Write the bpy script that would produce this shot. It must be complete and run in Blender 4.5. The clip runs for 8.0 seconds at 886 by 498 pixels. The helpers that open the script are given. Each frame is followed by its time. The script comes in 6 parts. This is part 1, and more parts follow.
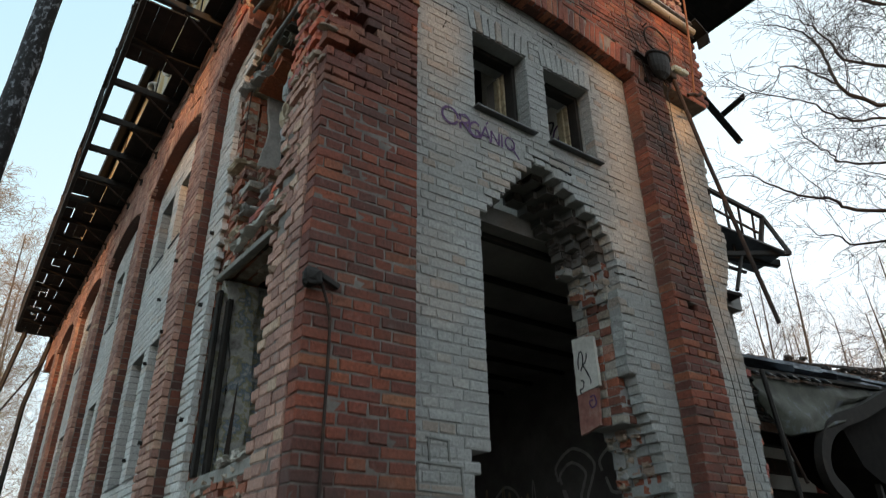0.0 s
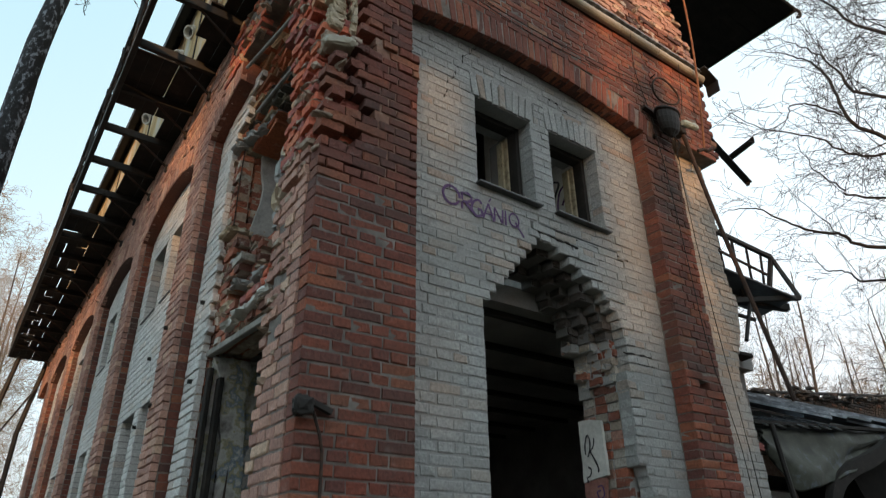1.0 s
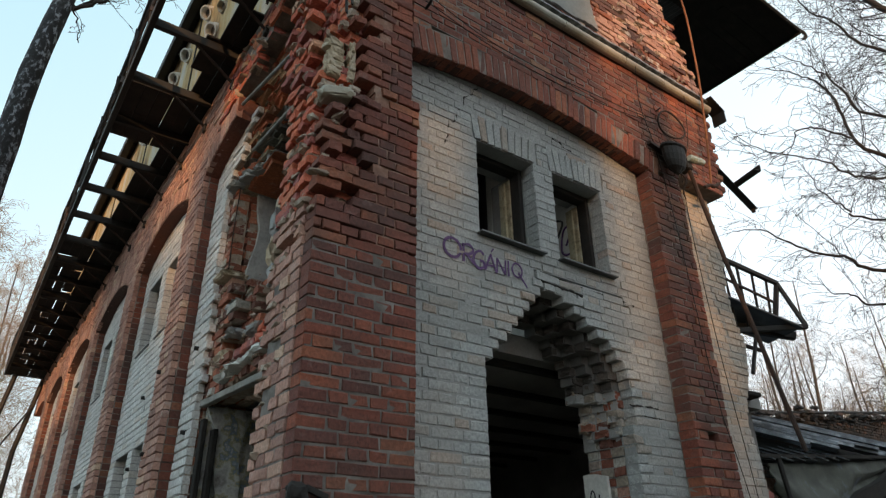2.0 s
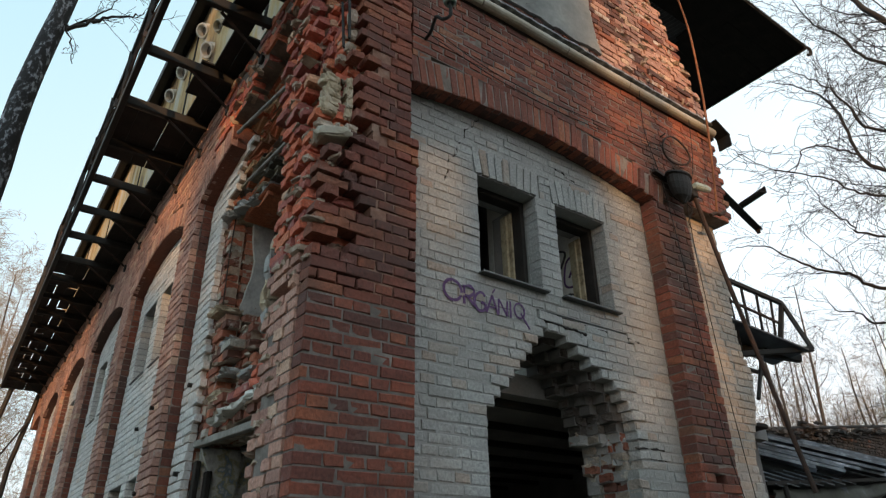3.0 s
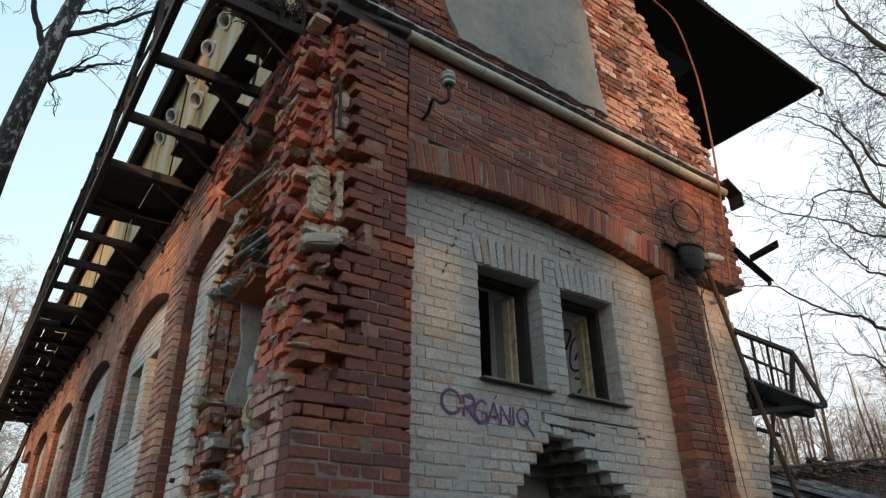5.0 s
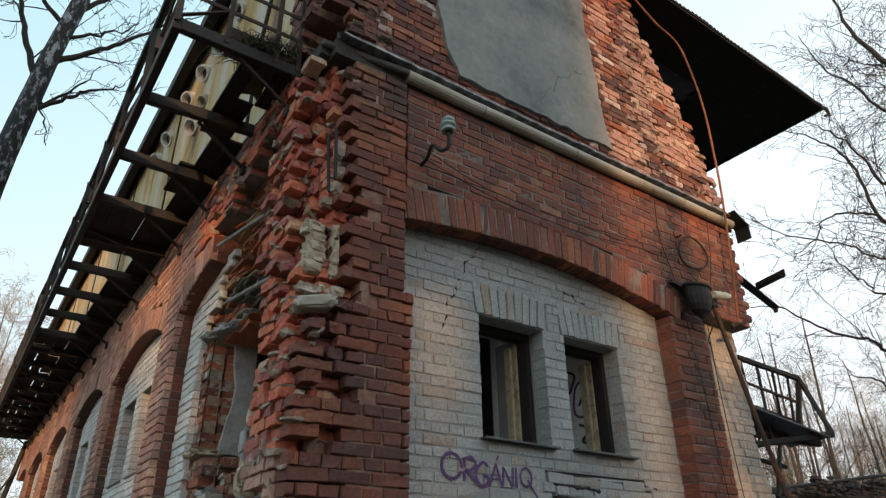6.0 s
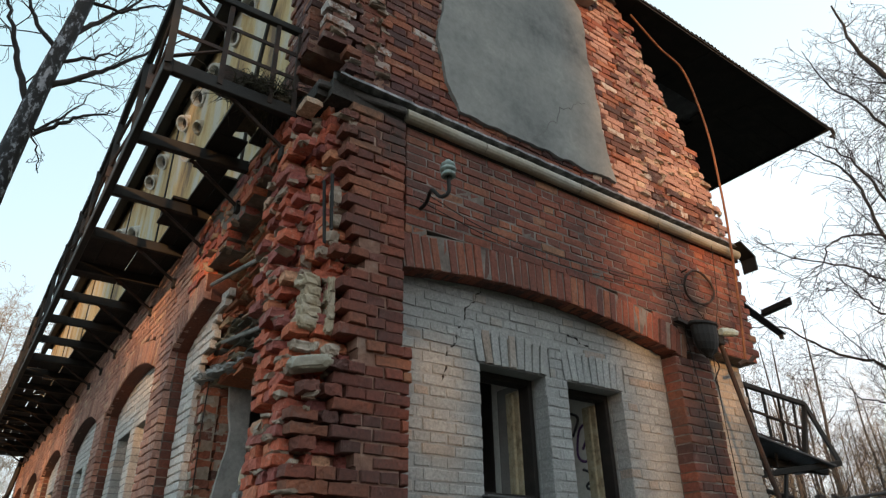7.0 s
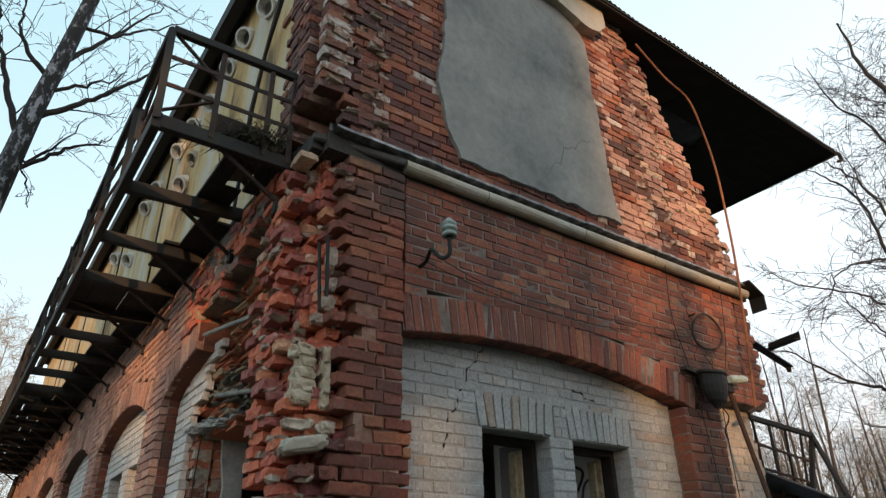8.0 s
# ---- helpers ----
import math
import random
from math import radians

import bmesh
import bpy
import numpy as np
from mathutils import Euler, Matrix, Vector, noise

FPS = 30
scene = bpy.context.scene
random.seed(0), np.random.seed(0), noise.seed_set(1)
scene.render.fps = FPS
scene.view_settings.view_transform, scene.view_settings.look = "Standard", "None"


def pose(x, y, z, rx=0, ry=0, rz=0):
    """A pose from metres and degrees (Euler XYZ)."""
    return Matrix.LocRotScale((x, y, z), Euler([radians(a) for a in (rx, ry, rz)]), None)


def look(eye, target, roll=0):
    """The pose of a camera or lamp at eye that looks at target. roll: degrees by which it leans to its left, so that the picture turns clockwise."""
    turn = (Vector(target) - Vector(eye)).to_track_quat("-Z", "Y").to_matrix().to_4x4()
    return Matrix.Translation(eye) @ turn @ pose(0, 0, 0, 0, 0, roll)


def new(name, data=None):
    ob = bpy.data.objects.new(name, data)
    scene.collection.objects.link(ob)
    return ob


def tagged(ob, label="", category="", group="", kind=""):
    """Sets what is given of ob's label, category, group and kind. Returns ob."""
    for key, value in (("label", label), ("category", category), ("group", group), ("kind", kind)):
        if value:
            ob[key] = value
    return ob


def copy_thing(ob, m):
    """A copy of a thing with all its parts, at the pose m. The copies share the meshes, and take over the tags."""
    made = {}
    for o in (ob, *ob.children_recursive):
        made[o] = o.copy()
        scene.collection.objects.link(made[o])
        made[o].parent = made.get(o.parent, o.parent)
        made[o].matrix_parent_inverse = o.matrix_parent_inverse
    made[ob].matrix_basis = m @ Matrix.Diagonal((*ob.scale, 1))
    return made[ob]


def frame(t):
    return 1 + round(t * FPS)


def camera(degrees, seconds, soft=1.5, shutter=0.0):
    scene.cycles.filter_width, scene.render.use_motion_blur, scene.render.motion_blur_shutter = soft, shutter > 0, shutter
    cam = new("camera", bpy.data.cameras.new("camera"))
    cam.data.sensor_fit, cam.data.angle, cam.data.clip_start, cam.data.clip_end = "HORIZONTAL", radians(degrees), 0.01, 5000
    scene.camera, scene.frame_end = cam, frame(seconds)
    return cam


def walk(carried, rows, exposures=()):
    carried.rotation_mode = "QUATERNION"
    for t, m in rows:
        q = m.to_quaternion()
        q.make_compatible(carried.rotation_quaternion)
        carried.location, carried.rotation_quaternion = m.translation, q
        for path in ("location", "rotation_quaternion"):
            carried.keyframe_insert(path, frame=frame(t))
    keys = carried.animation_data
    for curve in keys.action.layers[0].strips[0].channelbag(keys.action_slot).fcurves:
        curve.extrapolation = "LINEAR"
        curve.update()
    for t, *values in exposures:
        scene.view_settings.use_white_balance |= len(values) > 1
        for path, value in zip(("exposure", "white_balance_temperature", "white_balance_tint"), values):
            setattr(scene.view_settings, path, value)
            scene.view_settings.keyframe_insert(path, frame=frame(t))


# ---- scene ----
cam = camera(67.7, 8.0, soft=1.25, shutter=0.5)
PATH = [
    (0, (-0.178, 0.196, 1.995), (0.867, 1.646, 2.892), -0.9),
    (0.5, (-0.19, 0.171, 2.361), (0.855, 1.622, 3.258), -0.8),
    (1, (-0.206, 0.147, 2.705), (0.839, 1.598, 3.602), -0.8),
    (1.5, (-0.22, 0.129, 2.942), (0.824, 1.579, 3.841), -0.8),
    (3, (-0.214, 0.126, 3.459), (0.828, 1.574, 4.362), -0.8),
    (3.5, (-0.212, 0.123, 3.635), (0.83, 1.571, 4.539), -0.8),
    (4, (-0.207, 0.121, 3.811), (0.835, 1.569, 4.716), -0.8),
    (4.5, (-0.203, 0.112, 4.035), (0.839, 1.559, 4.941), -0.8),
    (5, (-0.197, 0.102, 4.245), (0.843, 1.549, 5.152), -0.8),
    (6.5, (-0.199, 0.088, 4.828), (0.842, 1.534, 5.739), -0.9),
    (7, (-0.197, 0.084, 4.994), (0.842, 1.528, 5.909), -0.9),
    (7.5, (-0.204, 0.081, 5.196), (0.836, 1.524, 6.11), -0.9),
    (8, (-0.207, 0.07, 5.44), (0.833, 1.514, 6.355), -0.9),
]
walk(cam, [(t, look(eye, target, roll)) for t, eye, target, roll in PATH])

# ---- sky and sun ----
SUN_AZ = Vector((-0.50, -0.866))          # towards the low sun, in the plan
SUN_EL = 7.0
world = bpy.data.worlds.new("winter_sky")
scene.world = world
world.use_nodes = True
wn = world.node_tree
sky = wn.nodes.new("ShaderNodeTexSky")
sky.sky_type = "NISHITA"
sky.sun_disc = False
sky.sun_elevation = radians(SUN_EL)
sky.sun_rotation = math.atan2(SUN_AZ.x, SUN_AZ.y)
sky.air_density, sky.dust_density, sky.ozone_density = 1.0, 2.0, 1.5
# thin high cloud, denser towards the east and the horizon
aim = wn.nodes.new("ShaderNodeTexCoord")
tilt = wn.nodes.new("ShaderNodeVectorMath")
tilt.operation = "DOT_PRODUCT"
tilt.inputs[1].default_value = (-0.3, 0.28, 0.91)
wn.links.new(aim.outputs["Generated"], tilt.inputs[0])
cloud = wn.nodes.new("ShaderNodeValToRGB")
for stop, (at, col) in zip([cloud.color_ramp.elements[0], cloud.color_ramp.elements.new(0.3), cloud.color_ramp.elements.new(0.55), cloud.color_ramp.elements[-1]],
                           ((0.0, (0.72, 0.75, 0.775)), (0.36, (0.63, 0.7, 0.735)), (0.62, (0.5, 0.63, 0.68)), (0.88, (0.355, 0.54, 0.615)))):
    stop.position, stop.color = at, (*col, 1)
wn.links.new(tilt.outputs["Value"], cloud.inputs[0])
veil = wn.nodes.new("ShaderNodeMix")
veil.data_type = "RGBA"
veil.inputs[0].default_value = 0.75
lift = wn.nodes.new("ShaderNodeVectorMath")
lift.operation = "SCALE"
lift.inputs["Scale"].default_value = 14.5
wn.links.new(cloud.outputs[0], lift.inputs[0])
wn.links.new(sky.outputs[0], veil.inputs[6])
wn.links.new(lift.outputs[0], veil.inputs[7])
wn.links.new(veil.outputs[2], wn.nodes["Background"].inputs[0])
wn.nodes["Background"].inputs[1].default_value = 0.141
sun = new("sun", bpy.data.lights.new("sun", "SUN"))
sun.data.energy, sun.data.angle, sun.data.color = 4.6, radians(0.6), (1.0, 0.54, 0.24)
sun.matrix_world = look((0, 0, 0), (-SUN_AZ.x, -SUN_AZ.y, -math.tan(radians(SUN_EL))))


# ---- materials ----
def shader(name, rough=0.85, metal=0.0):
    m = bpy.data.materials.new(name)
    m.use_nodes = True
    b = m.node_tree.nodes["Principled BSDF"]
    b.inputs["Roughness"].default_value = rough
    b.inputs["Metallic"].default_value = metal
    return m, m.node_tree, b


def node(nt, kind, **values):
    n = nt.nodes.new(kind)
    for key, value in values.items():
        n.inputs[key.replace("_", " ")].default_value = value
    return n


def place(nt):
    return nt.nodes.new("ShaderNodeNewGeometry").outputs["Position"]


def noise_tex(nt, vector, scale, detail=4.0, rough=0.6):
    n = node(nt, "ShaderNodeTexNoise", Scale=scale, Detail=detail, Roughness=rough)
    nt.links.new(vector, n.inputs["Vector"])
    return n.outputs["Fac"]


def ramp(nt, fac, stops):
    r = nt.nodes.new("ShaderNodeValToRGB")
    e = r.color_ramp.elements
    while len(e) < len(stops):
        e.new(0.5)
    for el, (at, col) in zip(e, stops):
        el.position = at
        el.color = (*col, 1) if len(col) == 3 else col
    nt.links.new(fac, r.inputs[0])
    return r.outputs[0]


def grey(a):
    return (a, a, a)


def blend(nt, fac, a, b, mode="MIX"):
    m = nt.nodes.new("ShaderNodeMix")
    m.data_type, m.blend_type = "RGBA", mode
    for value, slot in ((fac, 0), (a, 6), (b, 7)):
        if isinstance(value, (int, float)):
            m.inputs[slot].default_value = value
        elif isinstance(value, tuple):
            m.inputs[slot].default_value = (*value, 1)
        else:
            nt.links.new(value, m.inputs[slot])
    return m.outputs[2]


def bump(nt, b, height, strength=0.4, distance=0.01):
    n = node(nt, "ShaderNodeBump", Strength=strength, Distance=distance)
    nt.links.new(height, n.inputs["Height"])
    nt.links.new(n.outputs[0], b.inputs["Normal"])


def piece_random(nt):
    a = nt.nodes.new("ShaderNodeNewGeometry").outputs["Random Per Island"]
    o = nt.nodes.new("ShaderNodeObjectInfo").outputs["Random"]
    s = nt.nodes.new("ShaderNodeMath")
    s.operation = "ADD"
    nt.links.new(a, s.inputs[0]), nt.links.new(o, s.inputs[1])
    f = nt.nodes.new("ShaderNodeMath")
    f.operation = "FRACT"
    nt.links.new(s.outputs[0], f.inputs[0])
    return f.outputs[0]


def brick_material(name, stops, soot=0.5, soot_colour=(0.06, 0.045, 0.04), bloom=0.35, bloom_colour=(0.5, 0.44, 0.4), stain=0.9, flecks=0.0, spots=()):
    m, nt, b = shader(name, 0.9)
    p = place(nt)
    col = ramp(nt, piece_random(nt), stops)
    fine = noise_tex(nt, p, 45, 5, 0.7)
    col = blend(nt, 0.8, col, ramp(nt, fine, [(0.25, grey(0.4)), (0.75, grey(1.5))]), "MULTIPLY")
    big = ramp(nt, noise_tex(nt, p, stain, 5, 0.62), [(0.42, grey(0)), (0.66, grey(soot))])
    col = blend(nt, big, col, soot_colour)
    pale = ramp(nt, noise_tex(nt, p, 7.0, 6, 0.7), [(0.58, grey(0)), (0.72, grey(bloom))])
    col = blend(nt, pale, col, bloom_colour)
    for x, y, z, r in spots:                          # smoke stains
        far = nt.nodes.new("ShaderNodeVectorMath")
        far.operation = "DISTANCE"
        far.inputs[1].default_value = (x, y, z)
        nt.links.new(p, far.inputs[0])
        mark = blend(nt, 1.0, ramp(nt, far.outputs["Value"], [(0.3 * r, grey(1)), (r, grey(0))]), ramp(nt, noise_tex(nt, p, 4.0, 5, 0.6), [(0.34, grey(0.1)), (0.55, grey(0.9))]), "MULTIPLY")
        col = blend(nt, mark, col, soot_colour)
    if flecks:                                        # old limewash still clinging to some bricks
        chosen = ramp(nt, piece_random(nt), [(1.0 - flecks, grey(0)), (1.02 - flecks, grey(1))])
        worn = ramp(nt, noise_tex(nt, p, 11.0, 6, 0.72), [(0.44, grey(0)), (0.54, grey(0.85))])
        col = blend(nt, blend(nt, 1.0, chosen, worn, "MULTIPLY"), col, (0.52, 0.49, 0.46))
    nt.links.new(col, b.inputs["Base Color"])
    bump(nt, b, fine, 0.55, 0.012)
    return m


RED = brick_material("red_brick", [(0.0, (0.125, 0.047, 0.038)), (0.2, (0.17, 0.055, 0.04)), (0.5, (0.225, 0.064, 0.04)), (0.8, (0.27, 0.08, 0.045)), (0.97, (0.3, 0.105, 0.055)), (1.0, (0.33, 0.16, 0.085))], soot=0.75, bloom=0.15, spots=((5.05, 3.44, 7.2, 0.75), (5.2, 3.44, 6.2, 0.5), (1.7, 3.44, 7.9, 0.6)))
FRIEZE_RED = brick_material("orange_red_brick", [(0.0, (0.145, 0.054, 0.043)), (0.2, (0.2, 0.065, 0.046)), (0.5, (0.27, 0.078, 0.048)), (0.8, (0.32, 0.096, 0.054)), (0.97, (0.36, 0.13, 0.068)), (1.0, (0.4, 0.2, 0.11))], soot=0.6, bloom=0.2, spots=((5.05, 3.44, 7.2, 0.75), (1.7, 3.44, 7.9, 0.6)))
# reveals and soffits: less faded brick, with their shade in the colour
REVEAL = brick_material("shaded_red_brick", [(0.0, (0.08, 0.036, 0.03)), (0.5, (0.15, 0.05, 0.034)), (0.9, (0.21, 0.066, 0.04)), (1.0, (0.25, 0.1, 0.055))], soot=0.6, bloom=0.15)
RED_OLD = brick_material("weathered_red_brick", [(0.0, (0.27, 0.09, 0.085)), (0.3, (0.4, 0.125, 0.1)), (0.5, (0.48, 0.13, 0.085)), (0.75, (0.58, 0.15, 0.082)), (0.9, (0.62, 0.19, 0.1)), (0.96, (0.58, 0.27, 0.15)), (1.0, (0.6, 0.48, 0.36))], soot=0.22, soot_colour=(0.14, 0.06, 0.05), bloom=0.7, bloom_colour=(0.6, 0.49, 0.41), stain=1.6)
GABLE_RED = brick_material("patchy_limewashed_red_brick", [(0.0, (0.085, 0.04, 0.038)), (0.3, (0.16, 0.056, 0.044)), (0.6, (0.25, 0.08, 0.05)), (0.85, (0.34, 0.115, 0.06)), (1.0, (0.4, 0.2, 0.12))], soot=0.7, bloom=0.5, bloom_colour=(0.42, 0.37, 0.33), stain=1.3, flecks=0.09)
# cream limewash with the sun's warm tint put into it
CREAM_SUNLIT = brick_material("cream_sunlit_limewash", [(0.0, (0.35, 0.31, 0.265)), (0.4, (0.4, 0.36, 0.315)), (0.9, (0.44, 0.4, 0.35)), (1.0, (0.38, 0.3, 0.24))], soot=0.5, soot_colour=(0.36, 0.3, 0.24), bloom=0.4, bloom_colour=(0.56, 0.52, 0.46), stain=1.4)
# paler than RED: fading, plus western sky light put into the colour
PINK = brick_material("faded_lit_red_brick", [(0.0, (0.31, 0.17, 0.138)), (0.5, (0.44, 0.25, 0.2)), (0.9, (0.52, 0.305, 0.235)), (1.0, (0.56, 0.4, 0.29))], soot=0.3, soot_colour=(0.12, 0.085, 0.075), bloom=0.6, stain=1.1)
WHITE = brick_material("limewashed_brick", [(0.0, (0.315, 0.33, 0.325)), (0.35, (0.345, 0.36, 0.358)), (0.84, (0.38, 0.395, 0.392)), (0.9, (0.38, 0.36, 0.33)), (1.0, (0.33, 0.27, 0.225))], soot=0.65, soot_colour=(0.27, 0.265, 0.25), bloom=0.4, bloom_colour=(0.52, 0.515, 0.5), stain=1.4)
# lighter copy of WHITE; brighter light on west and annex walls is in it
WHITE_LIT = brick_material("lit_limewashed_brick", [(0.0, (0.54, 0.545, 0.535)), (0.4, (0.61, 0.615, 0.605)), (0.9, (0.67, 0.672, 0.66)), (1.0, (0.55, 0.5, 0.45))], soot=0.4, soot_colour=(0.44, 0.435, 0.42), bloom=0.4, bloom_colour=(0.62, 0.615, 0.6), stain=1.4)
BAY = brick_material("mortar_smeared_red_brick", [(0.0, (0.13, 0.06, 0.045)), (0.3, (0.27, 0.09, 0.055)), (0.62, (0.38, 0.125, 0.07)), (0.78, (0.42, 0.17, 0.1)), (0.82, (0.4, 0.37, 0.32)), (1.0, (0.46, 0.44, 0.4))], soot=0.25, bloom=0.9, bloom_colour=(0.55, 0.52, 0.47), stain=2.0)
MIXED = brick_material("broken_masonry", [(0.0, (0.14, 0.06, 0.045)), (0.35, (0.29, 0.095, 0.058)), (0.45, (0.36, 0.12, 0.07)), (0.52, (0.34, 0.31, 0.27)), (0.85, (0.5, 0.48, 0.43)), (1.0, (0.3, 0.25, 0.2))], soot=0.4, bloom=0.6, bloom_colour=(0.42, 0.4, 0.36), stain=2.0)

FLAKE = brick_material("flaking_masonry", [(0.0, (0.07, 0.065, 0.055)), (0.3, (0.16, 0.155, 0.135)), (0.45, (0.3, 0.27, 0.2)), (0.6, (0.42, 0.36, 0.26)), (0.68, (0.42, 0.13, 0.065)), (1.0, (0.52, 0.17, 0.08))], soot=0.4, bloom=0.5, bloom_colour=(0.42, 0.42, 0.36), stain=2.4)
FLAKE_RED = brick_material("flaking_red_masonry", [(0.0, (0.15, 0.1, 0.06)), (0.2, (0.3, 0.22, 0.13)), (0.3, (0.4, 0.12, 0.065)), (0.75, (0.62, 0.18, 0.08)), (0.86, (0.56, 0.4, 0.24)), (1.0, (0.4, 0.16, 0.09))], soot=0.3, bloom=0.4, bloom_colour=(0.45, 0.4, 0.3), stain=2.4)
# dark brick for ledge, parapet and the hole's shaded top
DARK_BRICK = brick_material("dark_grey_brick", [(0.0, (0.04, 0.037, 0.034)), (0.7, (0.085, 0.076, 0.07)), (0.93, (0.12, 0.1, 0.085)), (1.0, (0.22, 0.11, 0.075))], soot=0.7, bloom=0.3, bloom_colour=(0.2, 0.19, 0.18))


def plain(name, stops, scale=3.0, rough=0.85, metal=0.0, fine=60.0, strength=0.3, distance=0.006):
    m, nt, b = shader(name, rough, metal)
    p = place(nt)
    col = ramp(nt, noise_tex(nt, p, scale, 7, 0.65), stops)
    f = noise_tex(nt, p, fine, 4, 0.7)
    col = blend(nt, 0.5, col, ramp(nt, f, [(0.25, grey(0.6)), (0.75, grey(1.25))]), "MULTIPLY")
    nt.links.new(col, b.inputs["Base Color"])
    bump(nt, b, f, strength, distance)
    return m


MORTAR = plain("lime_mortar", [(0.3, (0.08, 0.06, 0.05)), (0.5, (0.18, 0.15, 0.13)), (0.72, (0.32, 0.285, 0.255))], 5.0)
MORTAR_DARK = plain("sooty_mortar", [(0.3, (0.14, 0.07, 0.05)), (0.5, (0.26, 0.14, 0.1)), (0.75, (0.4, 0.31, 0.25))], 6.0, fine=30, strength=0.6, distance=0.02)
MORTAR_PALE = plain("pale_mortar", [(0.3, (0.26, 0.265, 0.262)), (0.55, (0.325, 0.333, 0.33)), (0.75, (0.38, 0.387, 0.383))], 4.0)
MORTAR_GREY = plain("grey_lime_mortar", [(0.3, (0.08, 0.065, 0.058)), (0.5, (0.15, 0.135, 0.122)), (0.72, (0.27, 0.25, 0.23))], 5.0)
MORTAR_CRUST = plain("old_mortar_crust", [(0.3, (0.2, 0.14, 0.1)), (0.5, (0.36, 0.28, 0.22)), (0.7, (0.54, 0.47, 0.39))], 9.0, fine=30, strength=0.6, distance=0.02)
MORTAR_CREAM = plain("cream_mortar", [(0.3, (0.27, 0.21, 0.14)), (0.5, (0.46, 0.38, 0.27)), (0.7, (0.54, 0.48, 0.39))], 9.0, fine=30, strength=0.6, distance=0.02)
RENDER_GREY = plain("grey_plaster", [(0.3, (0.12, 0.125, 0.122)), (0.42, (0.2, 0.207, 0.2)), (0.52, (0.235, 0.24, 0.23)), (0.62, (0.27, 0.272, 0.258)), (0.75, (0.35, 0.345, 0.325))], 1.6, fine=14, strength=0.35)
PLASTER_WHITE = plain("white_plaster", [(0.3, (0.5, 0.5, 0.47)), (0.6, (0.63, 0.63, 0.6)), (0.8, (0.7, 0.69, 0.66))], 2.5, fine=30, strength=0.2)
def panel_material():
    m, nt, b = shader("stained_render_panel", 0.85)
    p = place(nt)
    mp = node(nt, "ShaderNodeMapping", Scale=(1.0, 1.0, 0.35))
    nt.links.new(p, mp.inputs[0])
    col = ramp(nt, noise_tex(nt, mp.outputs[0], 1.7, 6, 0.6), [(0.34, (0.13, 0.08, 0.04)), (0.43, (0.42, 0.27, 0.1)), (0.51, (0.5, 0.38, 0.19)), (0.58, (0.47, 0.43, 0.34)), (0.72, (0.55, 0.53, 0.48))])
    f = noise_tex(nt, p, 40, 4, 0.7)
    col = blend(nt, 0.5, col, ramp(nt, f, [(0.25, grey(0.7)), (0.75, grey(1.2))]), "MULTIPLY")
    nt.links.new(col, b.inputs["Base Color"])
    bump(nt, b, f, 0.2, 0.006)
    return m


PANEL = panel_material()
CORNICE = plain("cornice_render", [(0.3, (0.24, 0.19, 0.11)), (0.5, (0.36, 0.33, 0.26)), (0.7, (0.43, 0.42, 0.37))], 2.0, 0.5, fine=40)
FLASHING = plain("zinc_flashing", [(0.3, (0.06, 0.06, 0.065)), (0.5, (0.2, 0.21, 0.22)), (0.6, (0.36, 0.37, 0.38)), (0.75, (0.5, 0.5, 0.49))], 11.0, 0.55, 0.3)
RUST = plain("rusty_iron", [(0.3, (0.02, 0.014, 0.012)), (0.55, (0.042, 0.026, 0.02)), (0.75, (0.11, 0.05, 0.028))], 9.0, 0.85, 0.0)
BLACK_IRON = plain("black_iron", [(0.3, (0.008, 0.0075, 0.007)), (0.6, (0.016, 0.014, 0.012)), (0.8, (0.035, 0.022, 0.016))], 8.0, 0.75, 0.0)
RUST_ORANGE = plain("orange_rust", [(0.3, (0.12, 0.05, 0.025)), (0.6, (0.28, 0.11, 0.045)), (0.8, (0.36, 0.17, 0.08))], 12.0, 0.85)
# near-black timber: shade under the eaves and walkway is in it
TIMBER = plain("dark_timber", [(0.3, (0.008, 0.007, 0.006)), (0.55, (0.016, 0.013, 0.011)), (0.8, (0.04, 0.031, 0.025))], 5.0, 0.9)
FRAME_PAINT = plain("yellowed_paint", [(0.3, (0.16, 0.13, 0.08)), (0.5, (0.36, 0.31, 0.2)), (0.75, (0.47, 0.43, 0.32))], 14.0, 0.7)
# dark grey plaster for the rooms and other dark fillings
DARK_PLASTER = plain("dark_plaster", [(0.3, (0.09, 0.088, 0.086)), (0.55, (0.16, 0.156, 0.152)), (0.8, (0.24, 0.235, 0.225))], 1.5)
DUSTY = plain("dusty_whitewash", [(0.3, (0.17, 0.165, 0.16)), (0.55, (0.26, 0.255, 0.25)), (0.8, (0.36, 0.35, 0.34))], 1.5)
DUSTY_PLASTER = plain("dirty_white_plaster", [(0.3, (0.26, 0.255, 0.24)), (0.5, (0.42, 0.415, 0.4)), (0.75, (0.52, 0.51, 0.49))], 6.0, fine=30, strength=0.4)
PINK_PLASTER = plain("pinkish_plaster", [(0.3, (0.2, 0.085, 0.07)), (0.5, (0.3, 0.14, 0.115)), (0.75, (0.4, 0.27, 0.23))], 8.0, fine=30, strength=0.4)
# near-black colour for the shade inside cracks
GAP_SHADE = plain("joint_shade", [(0.3, (0.012, 0.011, 0.01)), (0.8, (0.03, 0.027, 0.025))], 9.0)
STONE = plain("concrete", [(0.3, (0.17, 0.165, 0.15)), (0.55, (0.28, 0.27, 0.25)), (0.8, (0.38, 0.365, 0.335))], 6.0, fine=30, strength=0.5, distance=0.015)
